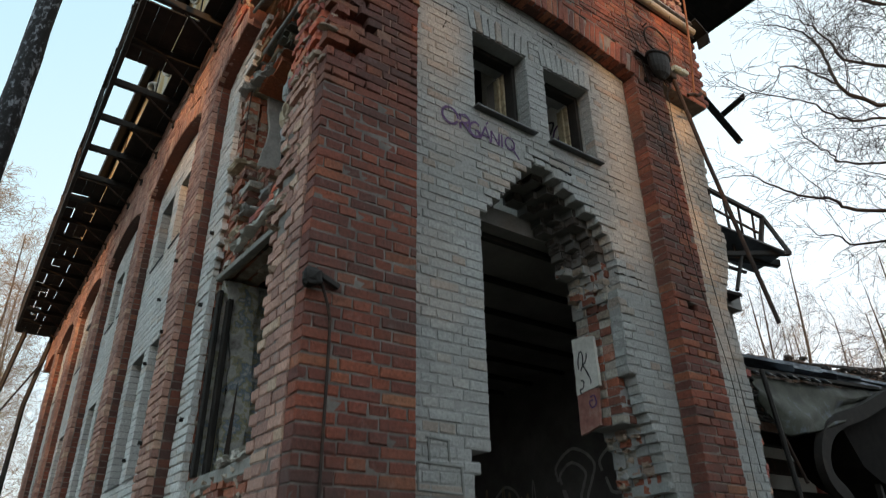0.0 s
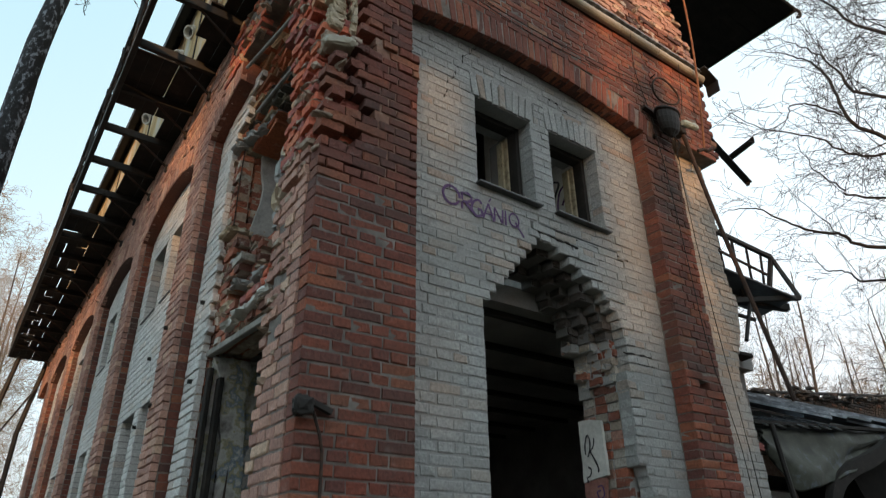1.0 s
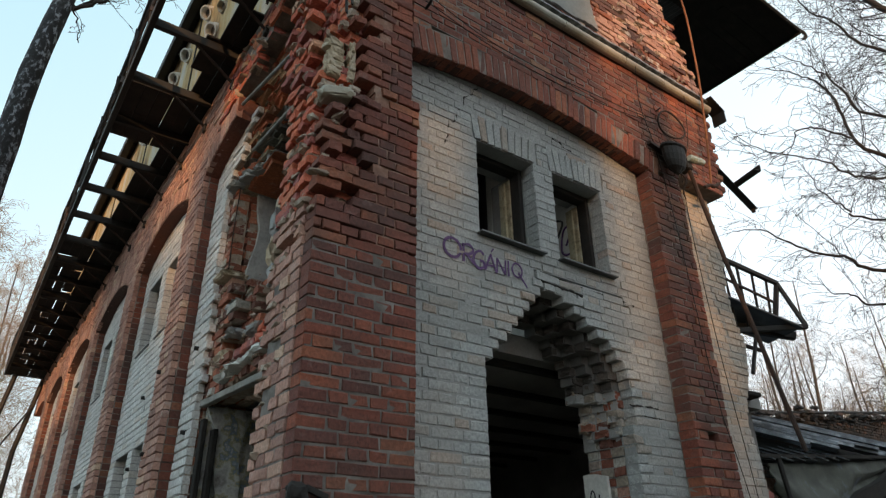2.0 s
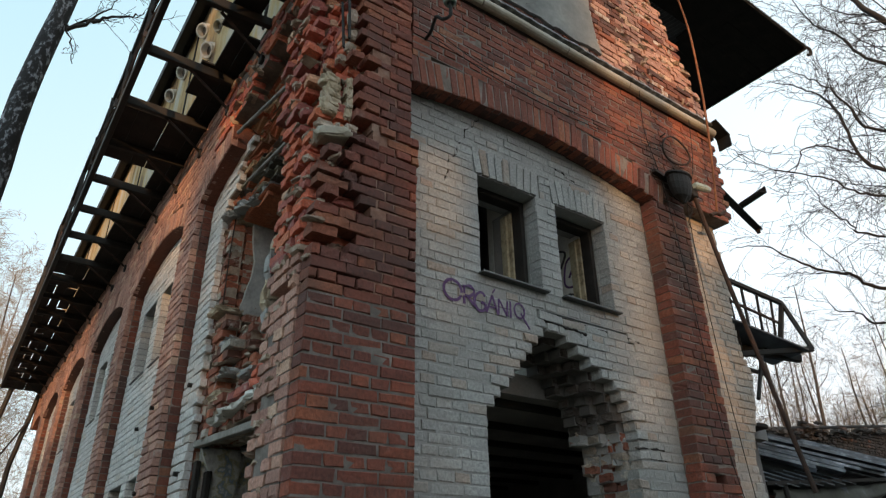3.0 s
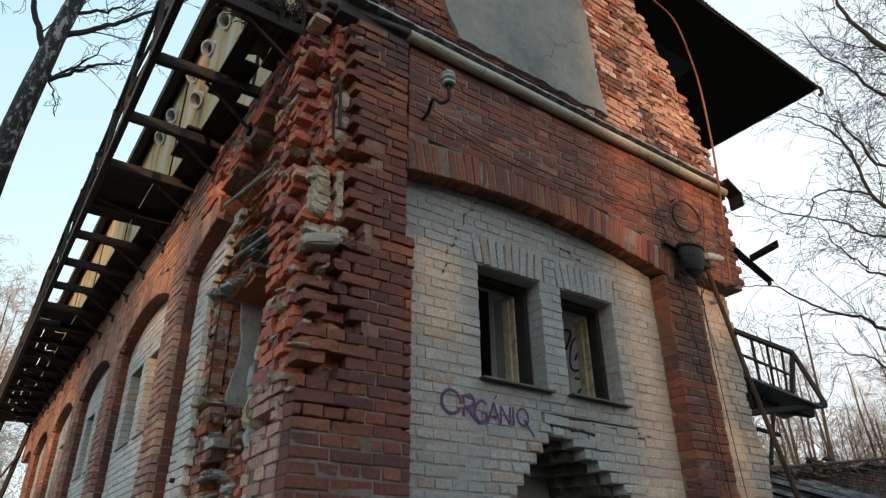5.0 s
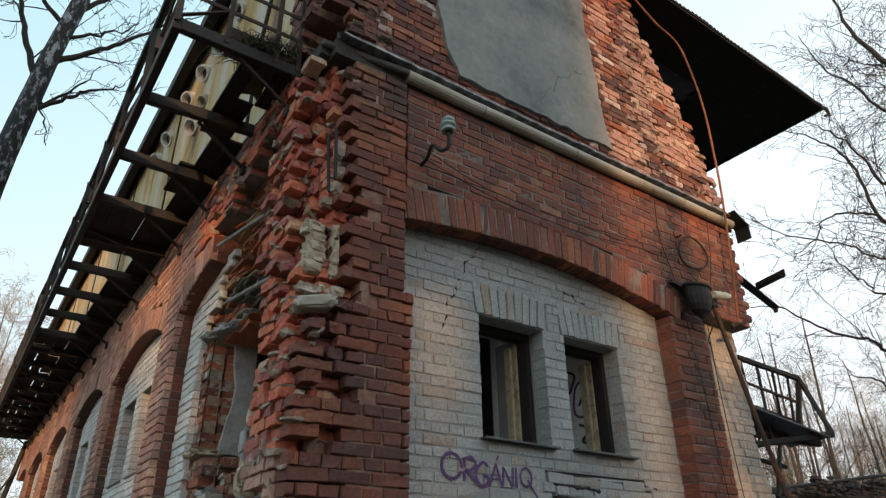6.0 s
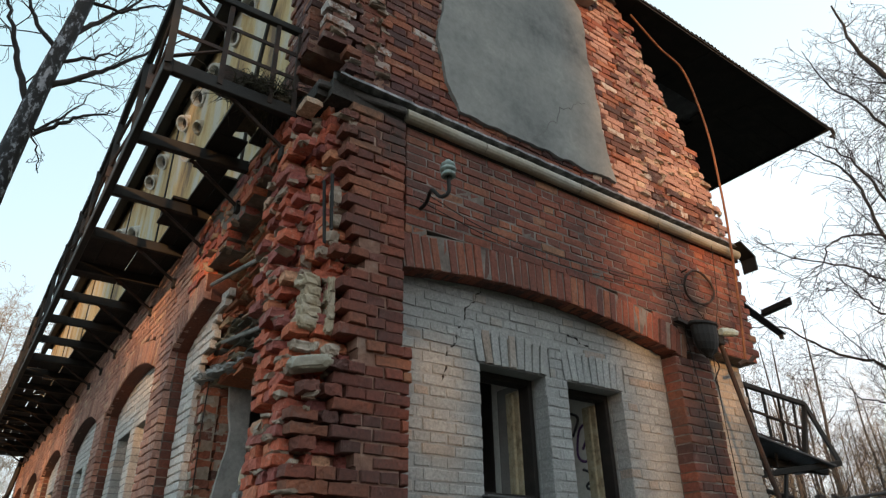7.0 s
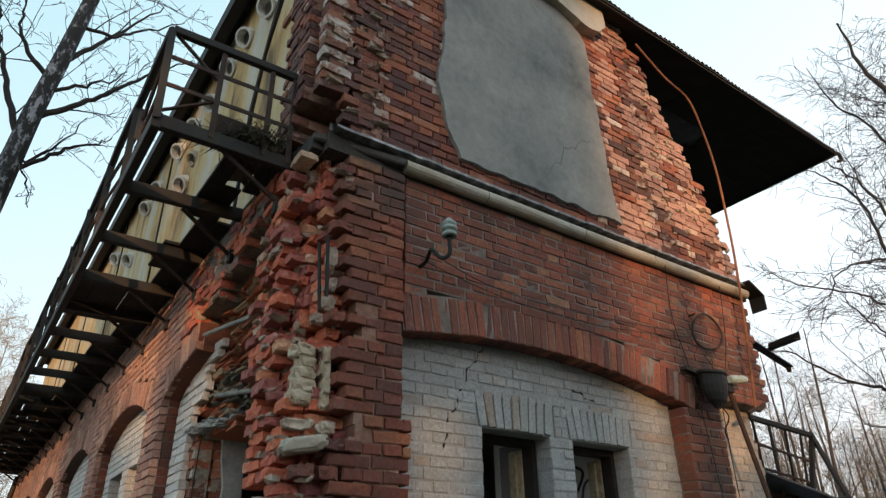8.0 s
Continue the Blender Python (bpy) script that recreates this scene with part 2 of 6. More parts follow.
SHEET = plain("grey_roof_sheet", [(0.3, (0.05, 0.052, 0.055)), (0.55, (0.1, 0.105, 0.11)), (0.8, (0.2, 0.21, 0.22))], 3.0, 0.45, 0.2)
# the pale blue stops paint sky glints into the sheet
SHEET_BLUE = plain("blue_grey_glint_sheet", [(0.3, (0.06, 0.068, 0.076)), (0.48, (0.15, 0.175, 0.205)), (0.58, (0.28, 0.32, 0.37)), (0.72, (0.5, 0.55, 0.61))], 4.0, 0.3, 0.5)
FELT = plain("tarred_felt", [(0.3, (0.03, 0.032, 0.03)), (0.46, (0.055, 0.062, 0.05)), (0.56, (0.07, 0.078, 0.062)), (0.64, (0.11, 0.13, 0.16)), (0.8, (0.2, 0.23, 0.28))], 3.0, 0.7)
GROUND = plain("leaf_litter", [(0.3, (0.045, 0.035, 0.022)), (0.5, (0.085, 0.065, 0.04)), (0.75, (0.14, 0.11, 0.065))], 1.2, 0.95, fine=18, strength=0.8, distance=0.05)
BARK = plain("dark_bark", [(0.3, (0.035, 0.03, 0.026)), (0.6, (0.075, 0.064, 0.054)), (0.8, (0.13, 0.11, 0.09))], 6.0, 0.95, fine=25, strength=0.7, distance=0.02)
TWIG = plain("twig_bark", [(0.3, (0.012, 0.011, 0.011)), (0.6, (0.022, 0.02, 0.02)), (0.8, (0.04, 0.036, 0.034))], 8.0, 0.9)
# the low sun's gold is put into this twig colour
TWIG_SUNLIT = plain("sunlit_twig_bark", [(0.3, (0.18, 0.135, 0.09)), (0.6, (0.32, 0.245, 0.155)), (0.8, (0.42, 0.335, 0.225))], 3.0, 0.9)
NEEDLE = plain("spruce_needles", [(0.3, (0.012, 0.02, 0.01)), (0.6, (0.025, 0.04, 0.018)), (0.8, (0.045, 0.06, 0.03))], 3.0, 0.8)
DRY_GRASS = plain("dry_grass", [(0.3, (0.025, 0.022, 0.013)), (0.6, (0.05, 0.043, 0.025)), (0.8, (0.11, 0.09, 0.05))], 6.0, 0.9)
PURPLE = plain("purple_spray_paint", [(0.3, (0.06, 0.022, 0.095)), (0.55, (0.095, 0.04, 0.14)), (0.8, (0.17, 0.11, 0.21))], 9.0, 0.7)
BLACK_PAINT = plain("black_spray_paint", [(0.3, (0.02, 0.02, 0.025)), (0.8, (0.06, 0.06, 0.07))], 9.0, 0.7)
PAINTED_GRIME = plain("grimy_painted_plaster", [(0.28, (0.12, 0.11, 0.1)), (0.4, (0.33, 0.33, 0.32)), (0.48, (0.45, 0.45, 0.43)), (0.53, (0.3, 0.28, 0.16)), (0.57, (0.14, 0.2, 0.27)), (0.62, (0.46, 0.46, 0.44)), (0.78, (0.24, 0.19, 0.16))], 5.0, fine=30, strength=0.5, distance=0.012)
PORCELAIN = plain("glazed_porcelain", [(0.3, (0.2, 0.28, 0.26)), (0.7, (0.45, 0.53, 0.5))], 20.0, 0.25, strength=0.05)


def birch_bark():
    m, nt, b = shader("birch_bark", 0.85)
    p = place(nt)
    mp = node(nt, "ShaderNodeMapping", Scale=(5.0, 5.0, 2.6))
    nt.links.new(p, mp.inputs[0])
    n = noise_tex(nt, mp.outputs[0], 2.6, 6, 0.7)
    col = ramp(nt, n, [(0.47, (0.009, 0.0095, 0.011)), (0.54, (0.03, 0.033, 0.038)), (0.57, (0.17, 0.19, 0.22)), (0.75, (0.36, 0.4, 0.45))])
    nt.links.new(col, b.inputs["Base Color"])
    bump(nt, b, n, 0.6, 0.02)
    return m


BIRCH = birch_bark()
TAR_BLACK = plain("tarred_sheet_iron", [(0.3, (0.006, 0.006, 0.006)), (0.7, (0.014, 0.012, 0.011))], 6.0, 0.95)
TAR_BLACK.node_tree.nodes["Principled BSDF"].inputs["Specular IOR Level"].default_value = 0.12


# ---- building helpers ----
def mesh_of(name, bm, material):
    me = bpy.data.meshes.new(name)
    bm.to_mesh(me)
    bm.free()
    me.materials.append(material)
    return me


def part(name, bm, material, parent, label=""):
    ob = new(name, mesh_of(name, bm, material))
    ob.parent = parent
    return tagged(ob, label)


def thing(name, label, category, group="", kind="", at=(0, 0, 0)):
    ob = new(name)
    ob.location = at
    ob.empty_display_size = 0.2
    return tagged(ob, label, category, group, kind)


def add_box(bm, x0, x1, y0, y1, z0, z1, m=None, bevel=0.0):
    mat = Matrix.LocRotScale(((x0 + x1) / 2, (y0 + y1) / 2, (z0 + z1) / 2), None, (x1 - x0, y1 - y0, z1 - z0))
    made = bmesh.ops.create_cube(bm, size=1, matrix=(m @ mat) if m else mat)
    if bevel:
        edges = list({e for v in made["verts"] for e in v.link_edges})
        bmesh.ops.bevel(bm, geom=edges, offset=bevel, segments=1, affect="EDGES")
    return bm


def box(*args, m=None, bevel=0.0):
    return add_box(bmesh.new(), *args, m=m, bevel=bevel)


def bar(a, b, w, h, bm=None, bevel=0.0):
    """A straight bar of section w by h from a to b."""
    bm = bm or bmesh.new()
    a, b = Vector(a), Vector(b)
    m = Matrix.Translation((a + b) / 2) @ (b - a).to_track_quat("Y", "Z").to_matrix().to_4x4()
    return add_box(bm, -w / 2, w / 2, -(b - a).length / 2, (b - a).length / 2, -h / 2, h / 2, m, bevel)


def angle_bar(a, b, w, t=0.008):
    """An L-section iron from a to b."""
    bm = bmesh.new()
    a, b = Vector(a), Vector(b)
    m = Matrix.Translation((a + b) / 2) @ (b - a).to_track_quat("Y", "Z").to_matrix().to_4x4()
    l = (b - a).length / 2
    add_box(bm, -w / 2, w / 2, -l, l, -w / 2, -w / 2 + t, m)
    add_box(bm, -w / 2, -w / 2 + t, -l, l, -w / 2 + t, w / 2, m)
    return bm


def tube(points, radii, sides=6, bm=None, cap=True):
    """A round rod, cable or limb along points."""
    bm = bm or bmesh.new()
    points = [Vector(p) for p in points]
    if isinstance(radii, (int, float)):
        radii = [radii] * len(points)
    rings, ref = [], None
    for i, p in enumerate(points):
        d = (points[min(i + 1, len(points) - 1)] - points[max(i - 1, 0)]).normalized()
        if ref is None:
            ref = d.orthogonal().normalized()
        ref = (ref - d * ref.dot(d)).normalized()
        side = d.cross(ref)
        rings.append([bm.verts.new(p + (ref * math.cos(6.28318 * k / sides) + side * math.sin(6.28318 * k / sides)) * radii[i]) for k in range(sides)])
    for r, s in zip(rings, rings[1:]):
        for k in range(sides):
            bm.faces.new((r[k], r[(k + 1) % sides], s[(k + 1) % sides], s[k]))
    if cap:
        bm.faces.new(rings[0][::-1])
        bm.faces.new(rings[-1])
    return bm


def curve_points(points, n=24):
    """A smooth line through points (Catmull-Rom)."""
    p = [Vector(q) for q in points]
    p = [2 * p[0] - p[1]] + p + [2 * p[-1] - p[-2]]
    out = []
    for i in range(1, len(p) - 2):
        for k in range(n):
            t = k / n
            a, b, c, d = p[i - 1:i + 3]
            out.append(0.5 * ((2 * b) + (c - a) * t + (2 * a - 5 * b + 4 * c - d) * t * t + (3 * b - a - 3 * c + d) * t ** 3))
    return out + [p[-2]]


def lump(size, seed, rough=0.35):
    """A rough chunk of mortar or stone."""
    bm = bmesh.new()
    bmesh.ops.create_icosphere(bm, subdivisions=3, radius=1)
    off = Vector((seed * 3.7, seed * 1.3, seed * 7.1))
    for v in bm.verts:
        k = 1 + rough * noise.fractal(v.co * 1.7 + off, 0.8, 2.0, 4)
        c = Vector([math.copysign(abs(q) ** 0.55, q) for q in v.co]) * k
        v.co = Vector((c.x * size[0], c.y * size[1], c.z * size[2]))
    return bm


# ---- masonry ----
COURSE, LENGTH, HEADER, JOINT = 0.075, 0.26, 0.13, 0.010
FACES = [(0, 4, 5, 1), (1, 5, 6, 2), (2, 6, 7, 3), (3, 7, 4, 0), (4, 8, 9, 5), (5, 9, 10, 6), (6, 10, 11, 7), (7, 11, 8, 4), (8, 11, 10, 9), (0, 1, 2, 3)]
rng = np.random.default_rng(7)


def brick_verts(hx, hy, hz, disorder):
    c = 0.0035 + 0.0035 * rng.random() + 0.016 * disorder * rng.random()
    ring = [(-1, -1), (1, -1), (1, 1), (-1, 1)]
    v = [(a * hx, hy, b * hz) for a, b in ring] + [(a * hx, -hy + c, b * hz) for a, b in ring] + [(a * (hx - c), -hy, b * (hz - c)) for a, b in ring]
    v = np.array(v) + rng.normal(0, 0.0014 + 0.0085 * disorder, (12, 3))
    if disorder > 0.3:                                # a corner or two knocked off
        for k in rng.integers(0, 4, 2):
            s = rng.uniform(0.1, 0.45) * disorder
            v[8 + k] *= (1 - s, 1 - 0.5 * s, 1 - s)
            v[4 + k] *= (1 - 0.6 * s, 1 - 0.6 * s, 1 - 0.5 * s)
    return v


def lattice(nx, ny, nz):
    """Surface points of a box from -1 to 1, and its faces."""
    index, points, faces = {}, [], []

    def at(i, j, k):
        if (i, j, k) not in index:
            index[(i, j, k)] = len(points)
            points.append((2 * i / nx - 1, 2 * j / ny - 1, 2 * k / nz - 1))
        return index[(i, j, k)]

    for i in range(nx):
        for k in range(nz):
            faces.append((at(i, 0, k), at(i + 1, 0, k), at(i + 1, 0, k + 1), at(i, 0, k + 1)))
            faces.append((at(i, ny, k), at(i, ny, k + 1), at(i + 1, ny, k + 1), at(i + 1, ny, k)))
    for i in range(nx):
        for j in range(ny):
            faces.append((at(i, j, 0), at(i, j + 1, 0), at(i + 1, j + 1, 0), at(i + 1, j, 0)))
            faces.append((at(i, j, nz), at(i + 1, j, nz), at(i + 1, j + 1, nz), at(i, j + 1, nz)))
    for j in range(ny):
        for k in range(nz):
            faces.append((at(0, j, k), at(0, j, k + 1), at(0, j + 1, k + 1), at(0, j + 1, k)))
            faces.append((at(nx, j, k), at(nx, j + 1, k), at(nx, j + 1, k + 1), at(nx, j, k + 1)))
    return np.array(points), faces


ROUGH_POINTS, ROUGH_FACES = lattice(5, 3, 3)


def eroded_verts(hx, hy, hz, disorder):
    """A weathered brick: rounded arrises, chipped ends, uneven faces."""
    off = rng.uniform(0, 50, 3)
    half = np.array((hx, hy, hz))
    out = []
    for p in ROUGH_POINTS:
        rim = np.sort(np.abs(p))
        soft = 0.002 * disorder * (max(0.0, rim[1] - 0.3) + max(0.0, rim[0] - 0.3))
        v = p * (half - soft * np.abs(p))
        n = noise.noise_vector(Vector(v * 22 + off)) * 0.006 + noise.noise_vector(Vector(v * 70 + off)) * 0.009
        out.append(v + np.array(n) * (0.4 + disorder))
    v = np.array(out)
    if rng.random() < 0.5:                            # one end broken off aslant
        end, a = rng.choice((-1, 1)), rng.uniform(0.2, 0.9) * disorder
        far = np.clip(end * v[:, 0] / hx, 0, 1)
        v[:, 0] -= end * far * hx * 0.3 * a * (1 + v[:, 2] / hz * rng.uniform(-1, 1))
    return v


POOL = {}


def pool_mesh(size, material):
    """One of six alike brick meshes of this size."""
    key = (*[round(s, 3) for s in size], material.name, int(rng.integers(6)))
    if key not in POOL:
        me = bpy.data.meshes.new("brick")
        me.from_pydata(brick_verts(*[s / 2 for s in size], 0.15).tolist(), [], FACES)
        me.materials.append(material)
        POOL[key] = me
    return POOL[key]


def face_of(origin, along, into):
    """The frame of a wall face: u along it, depth into it, z up."""
    m = Matrix.Identity(4)
    for i, v in enumerate((along, into, (0, 0, 1), origin)):
        for k in range(3):
            m[k][i] = v[k]
    return m


def courses(u0, u1, z0, z1, depth=0.0, thick=0.12, keep=None, disorder=None, shift=0, bond="english", sag=None, holes=()):
    """Bricks of one leaf of a wall: (u, depth, z, length, thickness, height, disorder)."""
    out = []
    for k in range(int(round((z1 - z0) / COURSE))):
        z = z0 + (k + 0.5) * COURSE
        row = (k + shift) % 2
        unit = HEADER if (bond == "english" and row) else LENGTH
        a = u0 - (HEADER / 2 if row else 0.0) - 0.02 * rng.random()
        cut = []
        while a < u1 - 0.02:
            end = u1 if u1 - a - unit < 0.05 else a + unit
            spans = [(max(a, u0), end)]
            a = end
            for h0, h1, v0, v1 in holes:
                if v0 < z < v1:
                    spans = [s for p, q in spans for s in ((p, min(q, h0)), (max(p, h1), q))]
            cut += [s for s in spans if s[1] > s[0] + 0.001]
        row_spans = []
        for p, q in cut:                              # no slivers: a short closer joins its neighbour
            if row_spans and abs(row_spans[-1][1] - p) < 0.002 and (q - p < 0.055 or row_spans[-1][1] - row_spans[-1][0] < 0.055):
                row_spans[-1] = (row_spans[-1][0], q)
            else:
                row_spans.append((p, q))
        for p, q in row_spans:
            u = (p + q) / 2
            if q - p < 0.03 or (keep and not keep(u, z)):
                continue
            j = disorder(u, z) if disorder else 0.0
            out.append((u, depth, z + (sag(u) if sag else 0.0), q - p - JOINT, thick, COURSE - JOINT, j))
    return out


def lay(parent, face, bricks, material, apart=300, near=None, name="brick", rest="brickwork", top=1.0):
    """Bricks as parts of their wall: those nearest to a place of the plan as pieces, the others joined."""
    items = []
    for u, d, z, l, t, h, j in bricks:
        if j > 0.45:
            l *= rng.uniform(1.0 - 0.4 * j, 1.0)
            h *= rng.uniform(0.86, 1.04)
        push = rng.normal(0, 0.0015) + (j * rng.uniform(-0.055, 0.035) if j > 0.3 else -j * 0.06 * rng.random())
        rot = Euler((rng.normal(0, 0.006) + j * rng.normal(0, 0.03), rng.normal(0, 0.006) + j * rng.normal(0, 0.022), rng.normal(0, 0.006) + j * rng.normal(0, 0.07)))
        m = face @ Matrix.Translation((u + j * rng.normal(0, 0.012), d + t / 2 + push, z + rng.normal(0, 0.0012))) @ rot.to_matrix().to_4x4()
        items.append((m, (l, t, h), j))
    if near is not None:
        at = Vector(near)
        items.sort(key=lambda i: (i[0].translation - at).length)
    pieces, joined, count = [], [], 0
    for m, size, j in items:
        full = min(abs(size[0] - LENGTH + JOINT), abs(size[0] - HEADER + JOINT)) < 0.002
        if near is not None and full and count < apart and j < 0.29:
            ob = new(name, pool_mesh(size, material))
            ob.parent = parent
            ob.matrix_basis = m
            count += 1
        else:
            joined.append((m, size, j))
    if joined:
        verts, faces = [], []
        for m, size, j in joined:
            worn = j > 0.29
            v = (eroded_verts if worn else brick_verts)(size[0] / 2, size[1] / 2, size[2] / 2, min(j, top))
            a = np.array(m)
            base = len(verts)
            verts.extend((v @ a[:3, :3].T + a[:3, 3]).tolist())
            faces.extend([tuple(base + i for i in f) for f in (ROUGH_FACES if worn else FACES)])
        me = bpy.data.meshes.new(rest)
        me.from_pydata(verts, [], faces)
        me.materials.append(material)
        ob = tagged(new(rest, me), kind="stuff")
        ob.parent = parent


def crumbs(parent, face, bricks, material, share=0.7, deep=0.03, name="mortar_remains"):
    """Rough crusts of old mortar left on broken brickwork."""
    verts, faces = [], []
    for u, d, z, l, t, h, j in bricks:
        if j < 0.25 or rng.random() > share:
            continue
        size = (rng.uniform(0.02, 0.075), rng.uniform(0.02, 0.05), rng.uniform(0.006, 0.02))
        if rng.random() < 0.3:
            size = (rng.uniform(0.008, 0.02), size[1], rng.uniform(0.015, 0.035))
        at = np.array((u + rng.uniform(-0.5, 0.5) * l, d + rng.uniform(-0.02, 0.02) + deep, z + rng.choice((-1, 1)) * COURSE / 2 + rng.normal(0, 0.006)))
        v = brick_verts(*size, 0.9) + at
        a = np.array(face)
        base = len(verts)
        verts.extend((v @ a[:3, :3].T + a[:3, 3]).tolist())
        faces.extend([tuple(base + i for i in f) for f in FACES])
    me = bpy.data.meshes.new(name)
    me.from_pydata(verts, [], faces)
    me.materials.append(material)
    ob = tagged(new(name, me), kind="stuff")
    ob.parent = parent


def core(face, bricks, depth0, depth1, bm=None, inset=0.005, ends=0.0095):
    """The mortar bed behind a leaf: one block a course for each unbroken run."""
    bm = bm or bmesh.new()
    rows = {}
    for u, d, z, l, t, h, j in bricks:
        if j < 0.95:
            rows.setdefault(round(z, 3), []).append((u - l / 2 - JOINT / 2, u + l / 2 + JOINT / 2))
    for z, spans in rows.items():
        spans.sort()
        runs = [list(spans[0])]
        for a, b in spans[1:]:
            if a - runs[-1][1] < 0.02:
                runs[-1][1] = b
            else:
                runs.append([a, b])
        for a, b in runs:
            add_box(bm, a + ends, b - ends, depth0 + inset, depth1, z - COURSE / 2, z + COURSE / 2, face)
    return bm


def wobble(a, b, size=0.1, scale=3.0, seed=0.0):
    return size * noise.noise(Vector((a * scale, b * scale, seed)))


FRONT = face_of((0, 0, 0), (1, 0, 0), (0, 1, 0))
WEST = face_of((0, 0, 0), (0, -1, 0), (1, 0, 0))      # u is minus y


def ragged_slab(outline, y0, y1, seed, amount=0.035):
    """A plaster layer with an uneven edge; outline in x, z."""
    pts = []
    for (a, b), (c, d) in zip(outline, outline[1:] + outline[:1]):
        n = max(2, int(math.hypot(c - a, d - b) / 0.05))
        for k in range(n):
            x, z = a + (c - a) * k / n, b + (d - b) * k / n
            v = noise.noise_vector(Vector((x * 4, z * 4, seed))) + 0.5 * noise.noise_vector(Vector((x * 14, z * 14, seed)))
            pts.append((x + v.x * amount, z + v.y * amount))
    bm = bmesh.new()
    f = bm.faces.new([bm.verts.new((x, y0, z)) for x, z in pts])
    made = bmesh.ops.extrude_face_region(bm, geom=[f])
    bmesh.ops.translate(bm, verts=[v for v in made["geom"] if isinstance(v, bmesh.types.BMVert)], vec=(0, y1 - y0, 0))
    bmesh.ops.recalc_face_normals(bm, faces=bm.faces)
    return bm


# ---- front wall ----
BASE = 0.035
PIER_Y, PLANE_Y, PANEL_Y = 3.42, 3.44, 3.60


def lerp(table, z):
    for (a, p), (b, q) in zip(table, table[1:]):
        if z <= b:
            return p + (q - p) * max(0.0, min(1.0, (z - a) / (b - a)))
    return table[-1][1]


def arch_low(x):
    return 7.0 - 0.07 * (x - 3.1) ** 2


WINDOWS = [(2.64, 3.26), (3.50, 4.11)]
SILL, HEAD = 5.51, 6.41
RIGHT_EDGE = [(0.0, 4.75), (2.0, 4.52), (2.6, 4.45), (2.9, 4.4), (3.1, 4.3), (3.4, 4.2), (3.5, 4.13), (3.8, 4.13), (4.2, 4.13), (4.3, 4.2), (4.65, 4.14), (4.8, 4.05), (4.95, 3.85), (5.1, 3.58), (5.22, 3.42)]


def breach(x, z, leaf=0):
    """Whether the hole broken through the front wall takes in this place of a leaf."""
    if z > 5.22 - 0.035 * leaf:
        return False
    left = 2.64 if z > 2.72 else 2.5 + wobble(z, 1, 0.12, 9)
    if z > 4.5:
        left = 2.64 + (z - 4.5) * 0.87 + (0.03 * leaf if z > 4.9 else 0)
    right = lerp(RIGHT_EDGE, z) + (0.0 if 3.5 < z < 4.2 else wobble(z, 2 + leaf, 0.09, 14))
    if leaf:
        if 3.12 < z < 4.08:
            right = 4.13 + (wobble(z, leaf, 0.02, 12) if leaf == 1 else 0.0)
        elif 4.08 <= z < 4.45:
            right = 4.13 - 0.02 * leaf + wobble(z, leaf, 0.08, 12)
        elif z >= 4.45:
            right -= 0.07 * leaf + 0.1 * abs(noise.noise(Vector((z * 13, leaf * 3.0, 0))))
    return left < x < right


def near_breach(x, z):
    return any(breach(x + a, z + b) for a, b in ((0.12, 0), (-0.12, 0), (0, 0.12), (0, -0.12))) and x > 2.75


def joint_shade(x):
    return 0.0


wall_front = tagged(new("wall_front"), "limewashed brick wall with a hole broken through it", "wall", kind="structure")
FRONT_HOLES = [(a, b, SILL, HEAD) for a, b in WINDOWS] + [(2.6, 3.32, HEAD, HEAD + 0.26), (3.46, 4.17, HEAD, HEAD + 0.26), (2.64, 3.85, 2.72, 4.5)]
xs = [2.3 + 0.01 * i for i in range(240)]
for k in range(int((5.3 - BASE) / COURSE)):
    z = BASE + (k + 0.5) * COURSE
    gone = [x for x in xs if breach(x, z)]
    if gone:
        FRONT_HOLES.append((gone[0], gone[-1], z - 0.01, z + 0.01))
white = courses(1.9, 4.72, BASE, 7.2, PANEL_Y, holes=FRONT_HOLES, keep=lambda x, z: z < arch_low(x) + 0.1, disorder=lambda x, z: 0.28 if near_breach(x, z) else 0.03)
for b in list(white):
    x, d, z = b[:3]
    if 5.2 < z < 5.36 and 3.25 < x < 4.3:
        white.remove(b)
        white.append((x, d, z - 0.016, *b[3:]))


STRIP_EDGE = [(2.6, 5.85), (3.3, 5.93), (4.1, 5.89), (4.4, 5.82), (4.63, 5.9), (4.89, 6.01), (5.25, 6.09), (5.48, 5.99), (5.77, 5.95), (6.26, 6.03), (6.76, 5.96), (7.2, 5.97)]


def end_strip(z):
    return lerp(STRIP_EDGE, z) + wobble(z, 5, 0.03, 13)


strip = []
for k in range(int((7.2 - BASE) / COURSE)):
    z = BASE + k * COURSE
    strip += courses(5.21, end_strip(z), z, z + COURSE, PANEL_Y, disorder=lambda x, z: 0.12 if x > 5.75 else 0.03, shift=1 + k)
bed = core(FRONT, [b for b in white if b[0] < 3.6 or b[2] > 5.3], PANEL_Y, 4.11, inset=0.004)
core(FRONT, [b for b in white if b[0] >= 3.6 and b[2] <= 5.3], PANEL_Y, 3.72, bed, 0.004)
core(FRONT, strip, PANEL_Y, 4.0, bed, 0.004)
part("mortar_bed", bed, MORTAR_PALE, wall_front)

